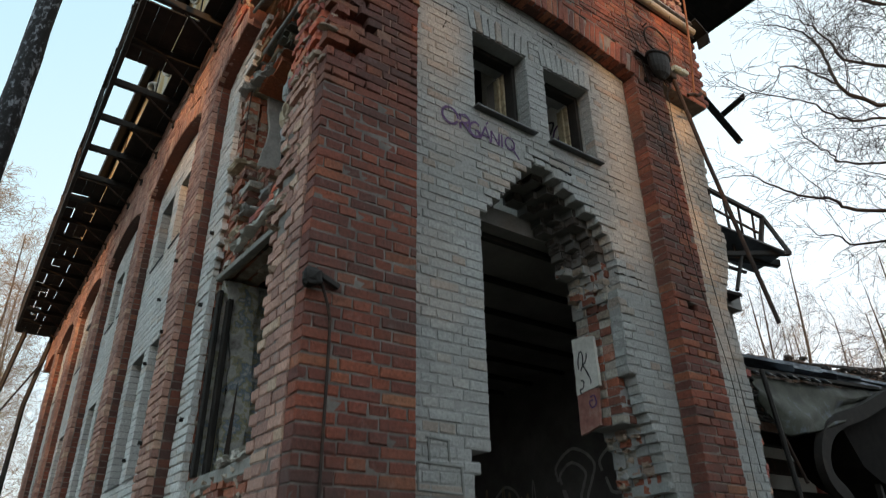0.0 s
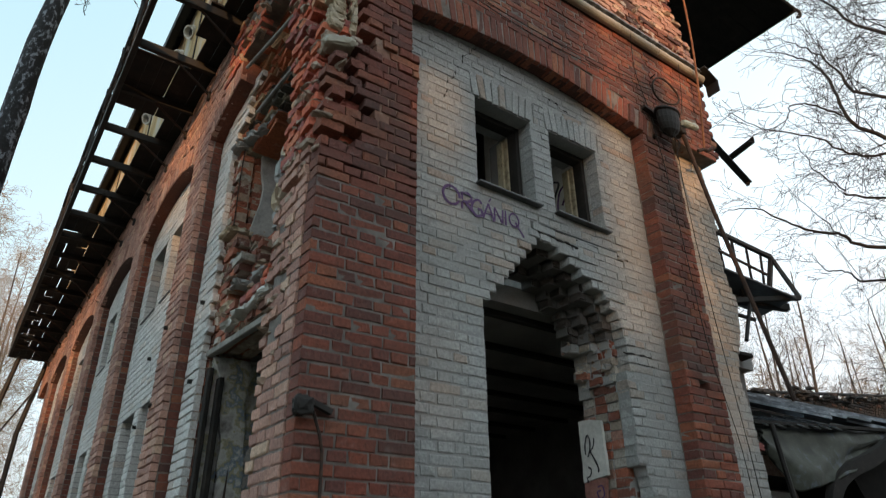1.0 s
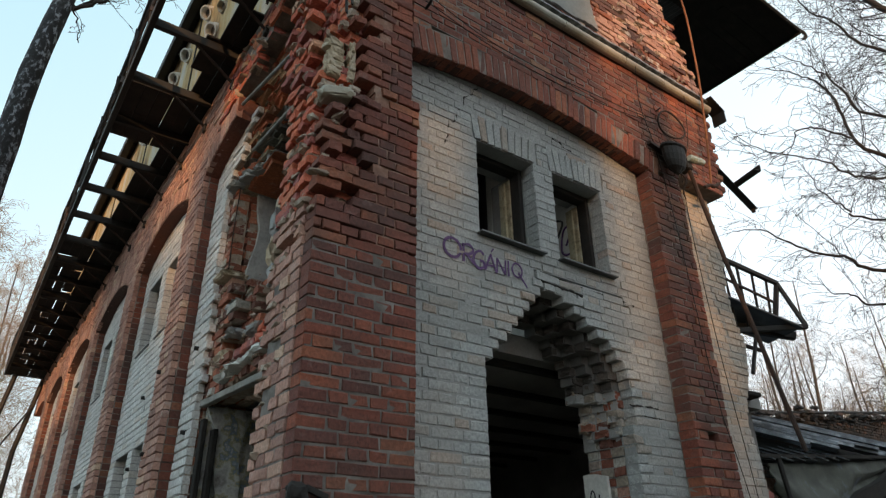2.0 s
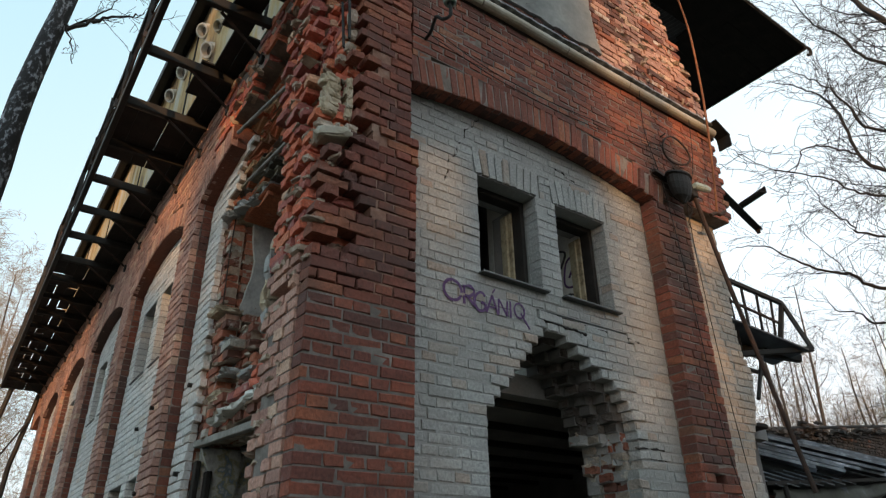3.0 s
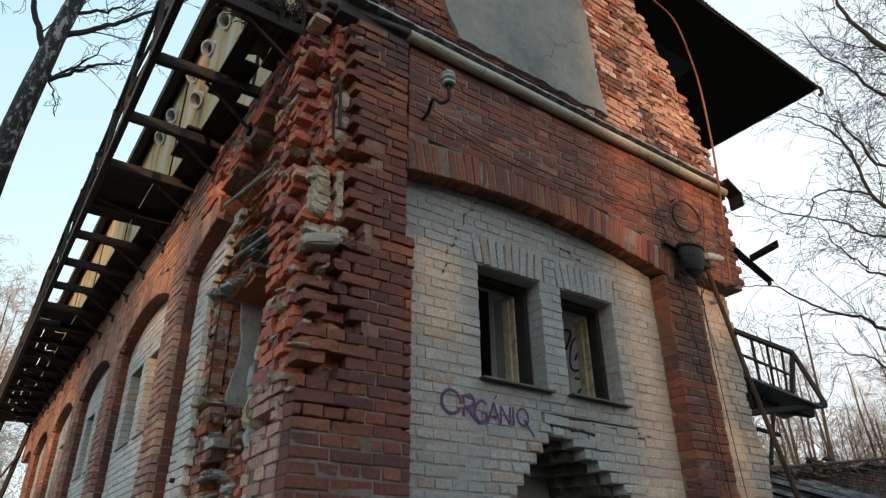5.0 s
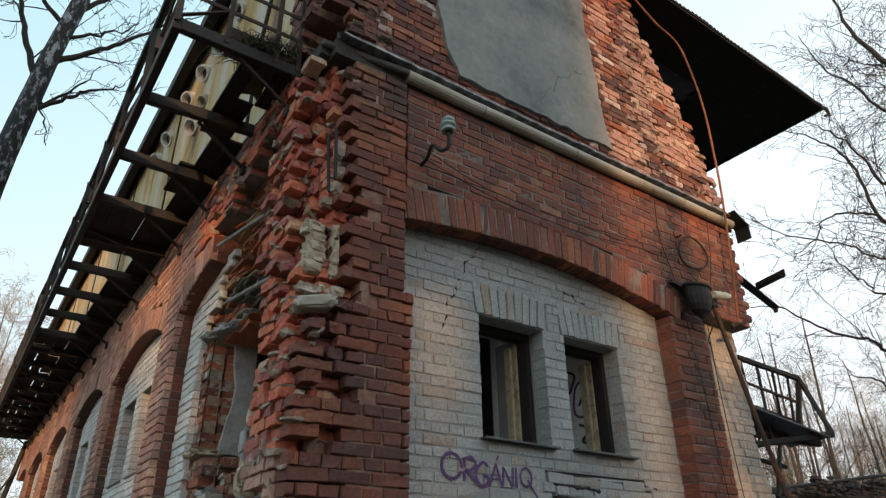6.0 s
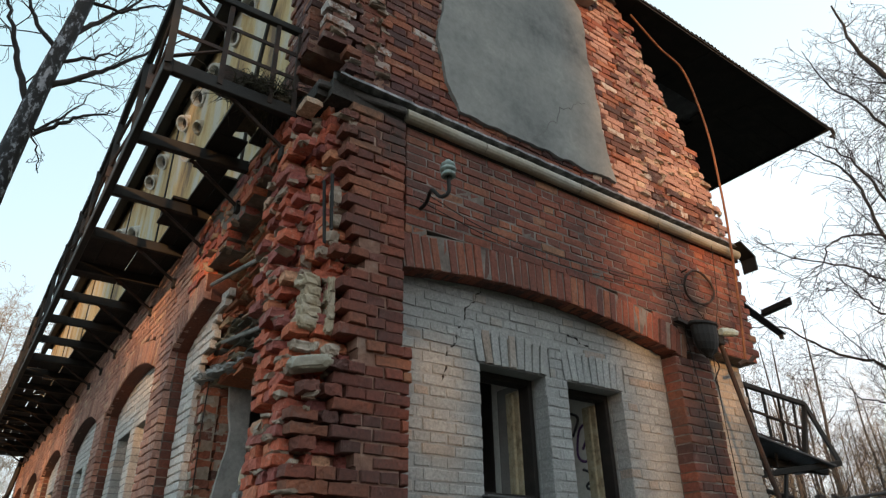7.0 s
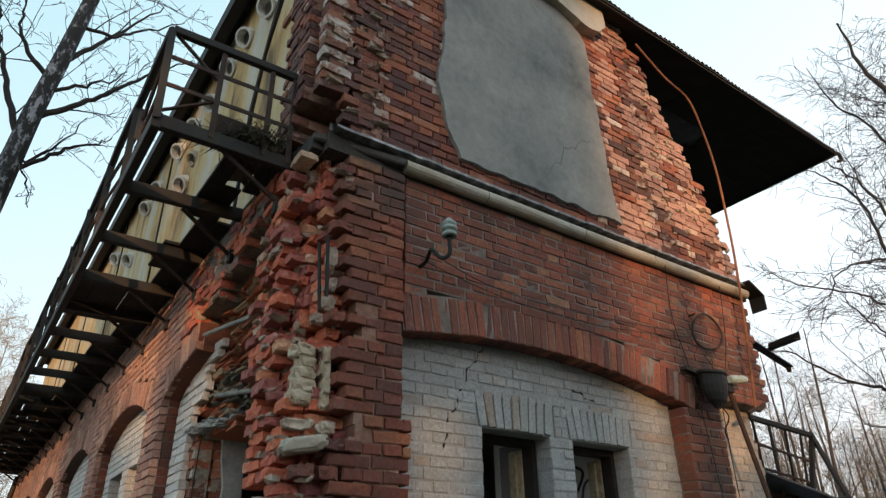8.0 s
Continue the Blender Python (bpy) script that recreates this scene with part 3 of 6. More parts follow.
# flat arches over the two windows
lintels = []
for a, b in WINDOWS:
    n = 9
    for k in range(n):
        t = (k + 0.5) / n * 2 - 1
        x = (a + b) / 2 + t * ((b - a) / 2 + 0.035)
        lintels.append((x, t * 0.16))
for x, tilt in lintels:
    me = pool_mesh((0.068, 0.12, 0.25), WHITE)
    ob = new("lintel_brick", me)
    ob.parent = wall_front
    ob.matrix_basis = FRONT @ Matrix.Translation((x + tilt * 0.05, PANEL_Y + 0.056, HEAD + 0.131)) @ Euler((0, tilt, 0)).to_matrix().to_4x4()
part("lintel_bed", add_box(box(2.58, 3.34, PANEL_Y + 0.015, 4.0, HEAD, HEAD + 0.27), 3.44, 4.2, PANEL_Y + 0.015, 4.0, HEAD, HEAD + 0.27), MORTAR_PALE, wall_front)

for leaf in (1, 2):
    jambs = courses(2.3, 4.45, SILL - 0.15, HEAD + 0.15, PANEL_Y + 0.13 * leaf, holes=[(a, b, SILL, HEAD) for a, b in WINDOWS], disorder=lambda x, z: 0.05, shift=leaf)
    lay(wall_front, FRONT, jambs, WHITE, 0, None, "jamb_brick", "jamb_brickwork")
# added dark lining over the first window's inner reveal
part("dark_reveal", box(3.235, 3.262, 3.87, 4.14, SILL, HEAD), DARK_PLASTER, wall_front, "dark lining added on the inner reveal")
part("white_reveal", box(4.085, 4.112, 3.87, 4.5, SILL - 0.1, HEAD + 0.1), PLASTER_WHITE, wall_front, "white plastered inner reveal")
# the inner leaves, seen where the hole cuts through the wall
for leaf in (1, 2, 3):
    def keep_leaf(x, z, leaf=leaf):
        if z > 5.5 or z < 1.5:
            return False
        return breach(x, z, 0) or any(breach(x + a, z + b, leaf) for a, b in ((0.3, 0), (-0.3, 0), (0, -0.2)))
    leaf_holes = []
    for k in range(int((5.3 - BASE) / COURSE)):
        z = BASE + (k + 0.5) * COURSE
        gone = [x for x in xs if breach(x, z, leaf)]
        if gone:
            leaf_holes.append((gone[0], gone[-1], z - 0.01, z + 0.01))
    inner = courses(2.66, 4.8, BASE, 5.5, PANEL_Y + 0.13 * leaf, holes=leaf_holes, keep=keep_leaf, disorder=lambda x, z: 0.14 if x < 2.8 or 3.1 < z < 4.1 else 0.5, shift=leaf)
    lay(wall_front, FRONT, [b for b in inner if b[2] < 4.5], MIXED, 120, (3.8, 3.7, 4.0), "broken_brick", "broken_brickwork")
    # top of the hole: soot and shade are put into the brick colour
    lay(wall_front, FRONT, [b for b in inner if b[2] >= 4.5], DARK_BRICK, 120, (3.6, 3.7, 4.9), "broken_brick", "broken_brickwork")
    crumbs(wall_front, FRONT, [b for b in inner if b[2] < 4.6], MORTAR_PALE, 0.9, 0.02)
    crumbs(wall_front, FRONT, [b for b in inner if b[2] < 4.6], MORTAR_CRUST, 0.9, 0.06)
    for low, m in ((True, MORTAR_PALE), (False, DARK_PLASTER)):
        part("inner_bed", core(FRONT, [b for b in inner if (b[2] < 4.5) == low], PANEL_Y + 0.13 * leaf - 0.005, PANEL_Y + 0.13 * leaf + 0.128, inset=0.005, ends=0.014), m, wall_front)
    tail = courses(5.6, 6.3, BASE, 4.4, PANEL_Y + 0.13 * leaf, keep=lambda x, z, leaf=leaf: x < 5.96 + 0.1 * leaf + wobble(z, leaf, 0.16, 8) - 0.35 * max(0, z - 3.9), disorder=lambda x, z: 0.6, shift=leaf)
    lay(wall_front, FRONT, tail, RED_OLD, 60, (6.0, 3.6, 3.4), "broken_brick", "broken_brickwork")
# plaster left on the side of the hole
bm = ragged_slab([(3.87, 3.44), (4.13, 3.4), (4.13, 3.9), (4.0, 3.9), (3.88, 3.87)], 0, 0.03, 6, 0.012)
for v in bm.verts:
    v.co = (4.06 + v.co.y, v.co.x, v.co.z)
bmesh.ops.recalc_face_normals(bm, faces=bm.faces)
part("plaster_patch", bm, PLASTER_WHITE, wall_front, "white plaster with black strokes")
bm = ragged_slab([(3.92, 3.12), (4.13, 3.06), (4.13, 3.44), (3.9, 3.42)], 0, 0.028, 16, 0.015)
for v in bm.verts:
    v.co = (4.066 + v.co.y, v.co.x, v.co.z)
bmesh.ops.recalc_face_normals(bm, faces=bm.faces)
part("plaster_edge", bm, PINK_PLASTER, wall_front, "pinkish worn plaster")

# open joints and settlement cracks in the limewashed wall, their shade drawn as dark tubes
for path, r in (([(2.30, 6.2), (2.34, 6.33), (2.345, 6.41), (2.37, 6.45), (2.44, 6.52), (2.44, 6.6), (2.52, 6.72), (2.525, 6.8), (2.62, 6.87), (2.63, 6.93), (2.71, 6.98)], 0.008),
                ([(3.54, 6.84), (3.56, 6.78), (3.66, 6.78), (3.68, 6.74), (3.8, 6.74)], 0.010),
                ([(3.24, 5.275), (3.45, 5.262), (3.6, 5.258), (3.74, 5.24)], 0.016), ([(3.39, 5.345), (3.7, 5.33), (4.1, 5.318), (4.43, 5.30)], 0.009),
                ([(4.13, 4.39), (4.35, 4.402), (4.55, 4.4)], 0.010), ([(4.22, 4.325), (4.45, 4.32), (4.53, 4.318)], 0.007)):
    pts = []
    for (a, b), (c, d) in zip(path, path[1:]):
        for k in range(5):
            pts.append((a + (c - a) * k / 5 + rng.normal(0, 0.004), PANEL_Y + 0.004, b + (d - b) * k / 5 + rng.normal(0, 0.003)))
    part("joint_shade", tube(pts, [r * rng.uniform(0.45, 1.15) for _ in pts], 5), GAP_SHADE, wall_front, "dark tube drawn along a joint")

# ---- right pilaster ----
pilaster = tagged(new("pilaster"), "red brick pilaster with a small putlog hole", "pilaster", kind="structure")


def putlog(x, z):
    return 4.9 < x < 5.04 and 4.13 < z < 4.25


shaft = courses(4.7, 5.225, BASE, 7.0, PLANE_Y, thick=0.15, keep=lambda x, z: not putlog(x, z) and (x > 4.9 or z < 6.79), disorder=lambda x, z: 0.13 + (0.25 if 4.9 < z < 5.0 else 0))
part("mortar_bed", core(FRONT, shaft, PLANE_Y, 3.75), MORTAR, pilaster)

# ---- frieze and arch ----
wall_frieze = tagged(new("wall_frieze"), "red brick frieze above a flat brick arch", "wall", kind="structure")


def keep_frieze(x, z):
    if 1.9 < x < 4.88 and z < arch_low(x) + 0.26:
        return False
    return x < 6.08 + wobble(z, 4, 0.07, 12)


frieze = courses(1.9, 6.25, 6.935, 8.06, PLANE_Y, keep=keep_frieze, disorder=lambda x, z: 0.12 if x > 5.8 else 0.05)
part("mortar_bed", core(FRONT, frieze, PLANE_Y, 3.95), MORTAR, wall_frieze)
arch_bricks = []
for k in range(40):
    x = 1.93 + k * 0.0755
    slope = math.atan(-0.14 * (x - 3.1))
    m = FRONT @ Matrix.Translation((x, PLANE_Y + 0.07 + rng.normal(0, 0.003), arch_low(x) + 0.13)) @ Euler((0, -slope + rng.normal(0, 0.008), 0)).to_matrix().to_4x4()
    if k == 35:
        m = Matrix.Translation((0, -0.03, -0.012)) @ m
    arch_bricks.append(m)


def arch_strip(a, b, low, rise, near, far, turn=False, bm=None):
    """A curved block under an arch, from a to b along the wall, near to far through it."""
    bm = bm or bmesh.new()
    rows = []
    for u in np.linspace(a, b, 33):
        z = low(u)
        ring = [(near, z), (far, z), (far, z + rise), (near, z + rise)]
        rows.append([bm.verts.new((d, u, h) if turn else (u, d, h)) for d, h in ring])
    for r, t in zip(rows, rows[1:]):
        for k in range(4):
            bm.faces.new((r[k], t[k], t[(k + 1) % 4], r[(k + 1) % 4]))
    bm.faces.new(rows[0])
    bm.faces.new(rows[-1][::-1])
    bmesh.ops.recalc_face_normals(bm, faces=bm.faces)
    return bm


part("arch_bed", arch_strip(1.9, 4.88, lambda x: arch_low(x) + 0.008, 0.26, PLANE_Y + 0.007, 3.85), MORTAR, wall_frieze)
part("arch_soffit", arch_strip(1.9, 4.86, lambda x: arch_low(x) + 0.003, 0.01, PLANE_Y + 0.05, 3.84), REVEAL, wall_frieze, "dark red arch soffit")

# ---- gable wall above the cornice ----
wall_gable = tagged(new("wall_gable"), "broken red brick gable wall with a large plaster patch", "wall", kind="structure")
GABLE_EDGE = [(8.3, 6.12), (8.67, 6.0), (9.13, 5.88), (9.63, 5.63), (10.06, 5.36), (10.68, 5.1), (11.13, 4.82), (11.4, 4.7)]


def keep_gable(x, z):
    if x < 1.22 + 0.1 * abs(noise.noise(Vector((z * 9, 3, 1)))) + (0.12 if z < 8.6 else 0):
        return False
    if 2.5 < x < 3.9 and 8.7 < z < 10.5:
        return False
    return x < lerp(GABLE_EDGE, z) + wobble(z, 8, 0.09, 12)


def gable_disorder(x, z):
    return 0.42 if x < 1.75 else (0.3 if x > 4.6 else 0.16)


gable = courses(1.2, 6.3, 8.3, 11.2, 3.47, keep=keep_gable, disorder=gable_disorder)
full = [(b[0], b[1], b[2], b[3], b[4], b[5], 0.0) for b in courses(1.3, 6.3, 8.3, 11.2, 3.47, keep=lambda x, z: x > 1.5 and x < lerp(GABLE_EDGE, z) - 0.06)]
part("mortar_bed", core(FRONT, full, 3.47, 3.9, inset=0.012), MORTAR_DARK, wall_gable)
side = courses(-4.3, -3.66, 8.3, 11.2, 1.165, keep=lambda u, z: (z > 8.6 or u < -3.8) and -u < 4.12 + wobble(z, 3, 0.1, 9), disorder=lambda u, z: 0.3)
part("side_bed", core(WEST, side, 1.165, 1.5), MORTAR_DARK, wall_gable)


patch = ragged_slab([(2.42, 8.42), (2.3, 8.62), (2.2, 9.1), (2.28, 9.6), (2.3, 10.2), (2.28, 11.0), (3.3, 11.0), (3.9, 10.78), (4.12, 10.6), (4.12, 10.0), (4.17, 9.4), (4.18, 9.0), (4.2, 8.72), (4.26, 8.42)], 3.432, 3.475, 3)
part("plaster_patch", patch, RENDER_GREY, wall_gable, "grey cement plaster with a fine crack")
# the crack is a thin dark tube, its colour standing for the gap's shade
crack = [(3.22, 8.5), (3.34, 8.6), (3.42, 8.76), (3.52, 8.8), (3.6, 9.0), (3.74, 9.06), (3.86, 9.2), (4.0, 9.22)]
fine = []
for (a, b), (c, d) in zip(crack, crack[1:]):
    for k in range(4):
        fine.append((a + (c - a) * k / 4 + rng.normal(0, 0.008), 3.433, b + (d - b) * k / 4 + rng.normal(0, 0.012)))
part("crack", tube(fine, 0.0045, 4), DARK_PLASTER, wall_gable)
cap = ragged_slab([(2.6, 10.98), (3.2, 10.9), (3.7, 10.86), (4.1, 10.74), (4.28, 10.76), (4.4, 10.88), (4.4, 11.18), (2.6, 11.18)], 3.35, 3.47, 9, 0.02)
part("cornice_piece", cap, CORNICE, wall_gable, "stained yellow cornice render")

# ---- cornice ----
cornice = tagged(new("cornice"), "pale rounded cornice moulding under torn zinc flashing", "cornice", kind="structure")
xs = [1.86, 2.6, 3.66, 4.56, 5.2, 6.06]
for a, b in zip(xs, xs[1:]):
    n = 8
    pts = [(a + 0.004 + (b - a - 0.008) * k / n, 3.40, 8.115 + wobble(a + (b - a) * k / n, 1, 0.012, 1.3)) for k in range(n + 1)]
    part("moulding", tube(pts, 0.052, 14), CORNICE, cornice)
bm = bmesh.new()
rows = []
for k in range(60):
    x = 1.3 + k * 0.0815
    w = wobble(x, 3, 0.012, 9)
    rows.append([bm.verts.new(p) for p in ((x, 3.345 + w, 8.195 + wobble(x, 2, 0.012, 6)), (x, 3.345 + w, 8.215 + wobble(x, 2, 0.012, 6)), (x, 3.47, 8.31 + wobble(x, 7, 0.025, 7)), (x, 3.47, 8.19))])
for r, s in zip(rows, rows[1:]):
    for i in range(4):
        bm.faces.new((r[i], s[i], s[(i + 1) % 4], r[(i + 1) % 4]))
bmesh.ops.recalc_face_normals(bm, faces=bm.faces)
part("flashing", bm, FLASHING, cornice, "torn grey zinc flashing")
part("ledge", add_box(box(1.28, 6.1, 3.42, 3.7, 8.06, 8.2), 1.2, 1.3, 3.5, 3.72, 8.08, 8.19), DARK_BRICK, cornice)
part("broken_ledge", bar((1.2, 3.52, 8.16), (1.86, 3.40, 8.12), 0.11, 0.06, bevel=0.012), DARK_BRICK, cornice, "dark broken ledge")
part("end_plate", bar((5.98, 3.36, 8.22), (6.22, 3.36, 8.1), 0.16, 0.02, add_box(bmesh.new(), 6.19, 6.21, 3.28, 3.44, 7.95, 8.1)), BLACK_IRON, cornice, "bent dark end plate")

# ---- corner pier ----
corner_pier = tagged(new("corner_pier"), "red brick corner pier, crumbling above", "pier", kind="structure")
CUT_X = [(5.0, 1.18), (5.6, 1.24), (6.2, 1.34), (6.5, 1.42), (7.5, 1.41), (7.9, 1.33), (8.1, 1.3)]
CUT_Y = [(5.0, 3.42), (5.6, 3.5), (6.2, 3.58), (6.6, 3.68), (7.4, 3.72), (8.1, 3.6)]


def ruin(z):
    return 0.05 if z < 4.9 else min(0.78, 0.15 + (z - 4.9) * 0.5)


def pier_far(z):
    return 4.05 + wobble(z, 6, 0.08, 7) + (0.12 if z > 6.6 else 0)


def keep_pf(x, z):
    c = lerp(CUT_X, z) + (wobble(z, x, 0.07, 15) if z > 5 else 0)
    if x < c or (z > 5.2 and x < c + 0.16 and noise.noise(Vector((x * 9, z * 11, 2))) > 0.3):
        return False
    if z > 5.1 and noise.noise(Vector((x * 4.5, z * 6.5, 7))) > (0.3 if x < 1.6 else 0.9):
        return False
    return not (6.24 < z < 6.34 and 1.42 < x < 1.66)


def keep_pw(u, z):
    y = -u
    c = lerp(CUT_Y, z) + (wobble(z, y, 0.08, 13) if z > 5 else 0)
    if z > 3.9 and y > 3.72 and noise.noise(Vector((y * 8, z * 6, 5))) > 0.22:
        return False
    return c < y < pier_far(z)


pier_front, pier_west = [], []
for parity in (0, 1):
    def odd(z):
        return int(round((z - BASE) / COURSE - 0.5)) % 2
    for low, high, edge in ((BASE, 6.11, 1.94), (6.11, 6.335, 1.955), (6.335, 8.06, 1.885)):
        pier_front += courses(1.18, edge, low, high, PIER_Y, keep=lambda x, z: odd(z) == parity and keep_pf(x, z), disorder=lambda x, z: ruin(z) * (0.9 if x < 1.52 else 0.25 if z < 5.9 else 0.32), shift=int(round((low - BASE) / COURSE)))
    pier_west += courses(-4.25, -3.545, BASE, 8.06, 1.18, keep=lambda u, z: odd(z) == parity and keep_pw(u, z), disorder=lambda u, z: max(ruin(z), 0.3 if z > 3.8 and u < -3.7 else 0.1))
pier_second = courses(1.32, 1.9, 4.835, 8.06, PIER_Y + 0.13, keep=lambda x, z: x > lerp(CUT_X, z) - 0.02 + wobble(z, x, 0.09, 11), disorder=lambda x, z: 0.6, shift=1)
pier_third = courses(1.28, 1.9, 4.835, 8.06, PIER_Y + 0.26, keep=lambda x, z: x > lerp(CUT_X, z) - 0.11 + wobble(z, x, 0.1, 12), disorder=lambda x, z: 0.6)
pier_inner = courses(-4.2, -3.6, 3.635, 8.06, 1.31, keep=lambda u, z: lerp(CUT_Y, z) - 0.02 + wobble(z, u, 0.1, 12) < -u < pier_far(z) - 0.02, disorder=lambda u, z: 0.45 if z > 5 else 0.2)
part("pier_bed", add_box(box(1.194, 1.93, 3.4245, 3.95, 0, 5.0), 1.1845, 1.2, 3.56, 3.95, 0, 4.99), MORTAR_GREY, corner_pier)
bm = bmesh.new()
for k in range(41):
    z = 5.0 + k * COURSE
    a = rng.uniform(0.09, 0.14)
    add_box(bm, lerp(CUT_X, z) + a, 1.88, lerp(CUT_Y, z) + rng.uniform(0.05, 0.09), 3.98, z, z + COURSE)
    add_box(bm, 1.56 + rng.uniform(-0.04, 0.04), 1.875, PIER_Y + 0.008, 3.9, z, z + COURSE)
part("mortar_bed", bm, MORTAR_DARK, corner_pier)
# cream mortar left standing where bricks fell out
for k in range(5):
    b = lump((0.075 - 0.006 * k % 0.02, 0.06, 0.042), 100 + k, 0.3)
    bmesh.ops.translate(b, verts=b.verts, vec=(1.3 + 0.012 * (k % 2), 3.575 + 0.006 * k, 6.41 + 0.07 * k))
    part("mortar_lump", b, MORTAR_CREAM, corner_pier, "cream mortar standing in the recess")
for k in range(4):
    b = lump((0.026, 0.05, 0.055), 120 + k, 0.35)
    bmesh.ops.translate(b, verts=b.verts, vec=(1.415 + 0.008 * (k % 2), 3.54, 6.4 + 0.09 * k))
    part("mortar_lump", b, MORTAR_CREAM, corner_pier, "cream mortar standing in the recess")
for seed, (x, y, z), size in ((5, (1.37, 3.56, 6.9), (0.05, 0.04, 0.035)), (6, (1.4, 3.52, 7.0), (0.04, 0.035, 0.05)), (7, (1.4, 3.5, 7.3), (0.035, 0.03, 0.07)), (8, (1.27, 3.56, 6.26), (0.07, 0.05, 0.03)), (9, (1.41, 3.5, 7.12), (0.03, 0.03, 0.04)), (10, (1.42, 3.48, 6.24), (0.05, 0.04, 0.035))):
    b = lump(size, seed)
    bmesh.ops.translate(b, verts=b.verts, vec=(x, y, z))
    part("mortar_lump", b, MORTAR_CRUST, corner_pier, "pale mortar lump")
b = lump((0.135, 0.08, 0.045), 12, 0.14)
bmesh.ops.transform(b, matrix=pose(1.30, 3.47, 6.14, 4, -10, -14), verts=b.verts)
part("loose_stone", b, CORNICE, corner_pier, "pale loose stone block")

# ---- west wall ----
wall_west = tagged(new("wall_west"), "long brick wall with red pilasters and limewashed bays", "wall", kind="structure")
OUT_X, IN_X = 1.17, 1.325
STEP, FIRST, WIDE, END = 2.9, 6.35, 0.52, 20.6
west_outer, west_reveal, west_bay = [], [], []
bays = [(FIRST + WIDE + STEP * i, FIRST + STEP * (i + 1)) for i in range(4)] + [(FIRST + WIDE + STEP * 4, 20.2)]


def west_arch(y, a, b):
    return 7.24 - 0.19 * (y - (a + b) / 2) ** 2


ALL_BAYS = [(4.1, FIRST)] + bays
for i in range(5):
    y0 = FIRST + STEP * i
    west_outer += courses(-(y0 + WIDE), -y0, BASE, 7.16, OUT_X, thick=0.06, disorder=lambda u, z: 0.06)
    west_reveal += courses(-(y0 + WIDE), -y0, BASE, 7.16, OUT_X + 0.068, thick=0.14, disorder=lambda u, z: 0.05)


BREAK = [(7.2, 5.5), (7.5, 5.35), (7.7, 4.75), (7.9, 4.2), (8.1, 4.0)]


def keep_west_frieze(u, z):
    y = -u
    for a, b in ALL_BAYS:
        if a < y < b and z < west_arch(y, a, b) + 0.25:
            return False
    return y > lerp(BREAK, z) + wobble(z, 2, 0.14, 9)


west_frieze = courses(-END, -3.9, 7.16, 8.1, OUT_X, thick=0.12, keep=keep_west_frieze, disorder=lambda u, z: 0.12 if u < -5.9 else 0.4)


SLOTS = ((0.76, 1.19), (1.46, 2.08))


for a, b in bays:
    openings = [(-a - q, -a - p, z0, z1) for p, q in SLOTS for z0, z1 in ((5.71, 6.66), (2.96, 4.46))]
    west_bay += courses(-b, -a, BASE, 7.4, IN_X, holes=openings, keep=lambda u, z: z < west_arch(-u, a, b) + 0.06, disorder=lambda u, z: 0.05, bond="stretcher")
wbed = core(WEST, west_reveal, OUT_X + 0.05, 1.75)
core(WEST, west_frieze, OUT_X, 1.75, wbed)
part("mortar_bed", wbed, MORTAR, wall_west)
part("bay_bed", core(WEST, west_bay, IN_X, 1.8), MORTAR_PALE, wall_west)
bm = bmesh.new()
for a, b in ALL_BAYS:
    arch_strip(max(a, 5.5), b, lambda y: west_arch(y, a, b), 0.25, OUT_X + 0.012, 1.7, True, bm)
west_arch_pieces = []
for a, b in ALL_BAYS:
    n = int((b - a) / 0.0755)
    for k in range(n):
        y = a + (k + 0.5) * (b - a) / n
        if y < 5.5:
            continue
        slope = math.atan(-0.38 * (y - (a + b) / 2))
        z = west_arch(y, a, b)
        west_arch_pieces.append(WEST @ Matrix.Translation((-y, OUT_X + 0.028 + rng.normal(0, 0.002), z + 0.127)) @ Euler((0, slope, 0)).to_matrix().to_4x4())
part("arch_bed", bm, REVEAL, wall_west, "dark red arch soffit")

# the broken first bay: what is left of its infill and of the arch above it
PLAIN_Y = 5.93


def keep_first(u, z, leaf):
    y, w = -u, wobble(z, leaf + 3, 0.16, 7) + wobble(u, z, 0.1, 6, leaf)
    if leaf == 0:
        return y > PLAIN_Y - 0.1 + (wobble(z, 2, 0.12, 11) if 4.6 < z < 5.6 else 0) - max(0, z - 6.7) * 0.9 and z < 7.3
    if z > 6.62:
        return False
    if 4.58 < z < 5.62:
        return y > (0, 5.68 - (5.6 - z) * 0.35, 5.5 - (5.6 - z) * 0.6, 5.3 - (5.6 - z) * 0.75)[leaf] + w
    return True


LEAF_X = (IN_X, IN_X + 0.065, IN_X + 0.195, IN_X + 0.325)
first = [courses(-FIRST, -4.02, BASE, 8.06, LEAF_X[leaf], thick=0.06 if leaf == 0 else 0.12, holes=[(-PLAIN_Y, -3.9, 5.6, 6.62), (-PLAIN_Y, -3.9, 2.75, 4.6)] if leaf == 0 else [(-5.76, -3.9, 5.6, 6.62), (-5.93, -3.9, 2.75, 4.55)], keep=lambda u, z, leaf=leaf: keep_first(u, z, leaf), disorder=lambda u, z, leaf=leaf: (0.03 if -u > PLAIN_Y + 0.1 else 0.12) if leaf == 0 else 0.36, shift=leaf, bond="stretcher" if leaf == 0 else "english") for leaf in range(4)]
fbed = bmesh.new()
for leaf in range(4):
    core(WEST, first[leaf], LEAF_X[leaf], LEAF_X[leaf] + (0.06 if leaf == 0 else 0.115), fbed, 0.018)
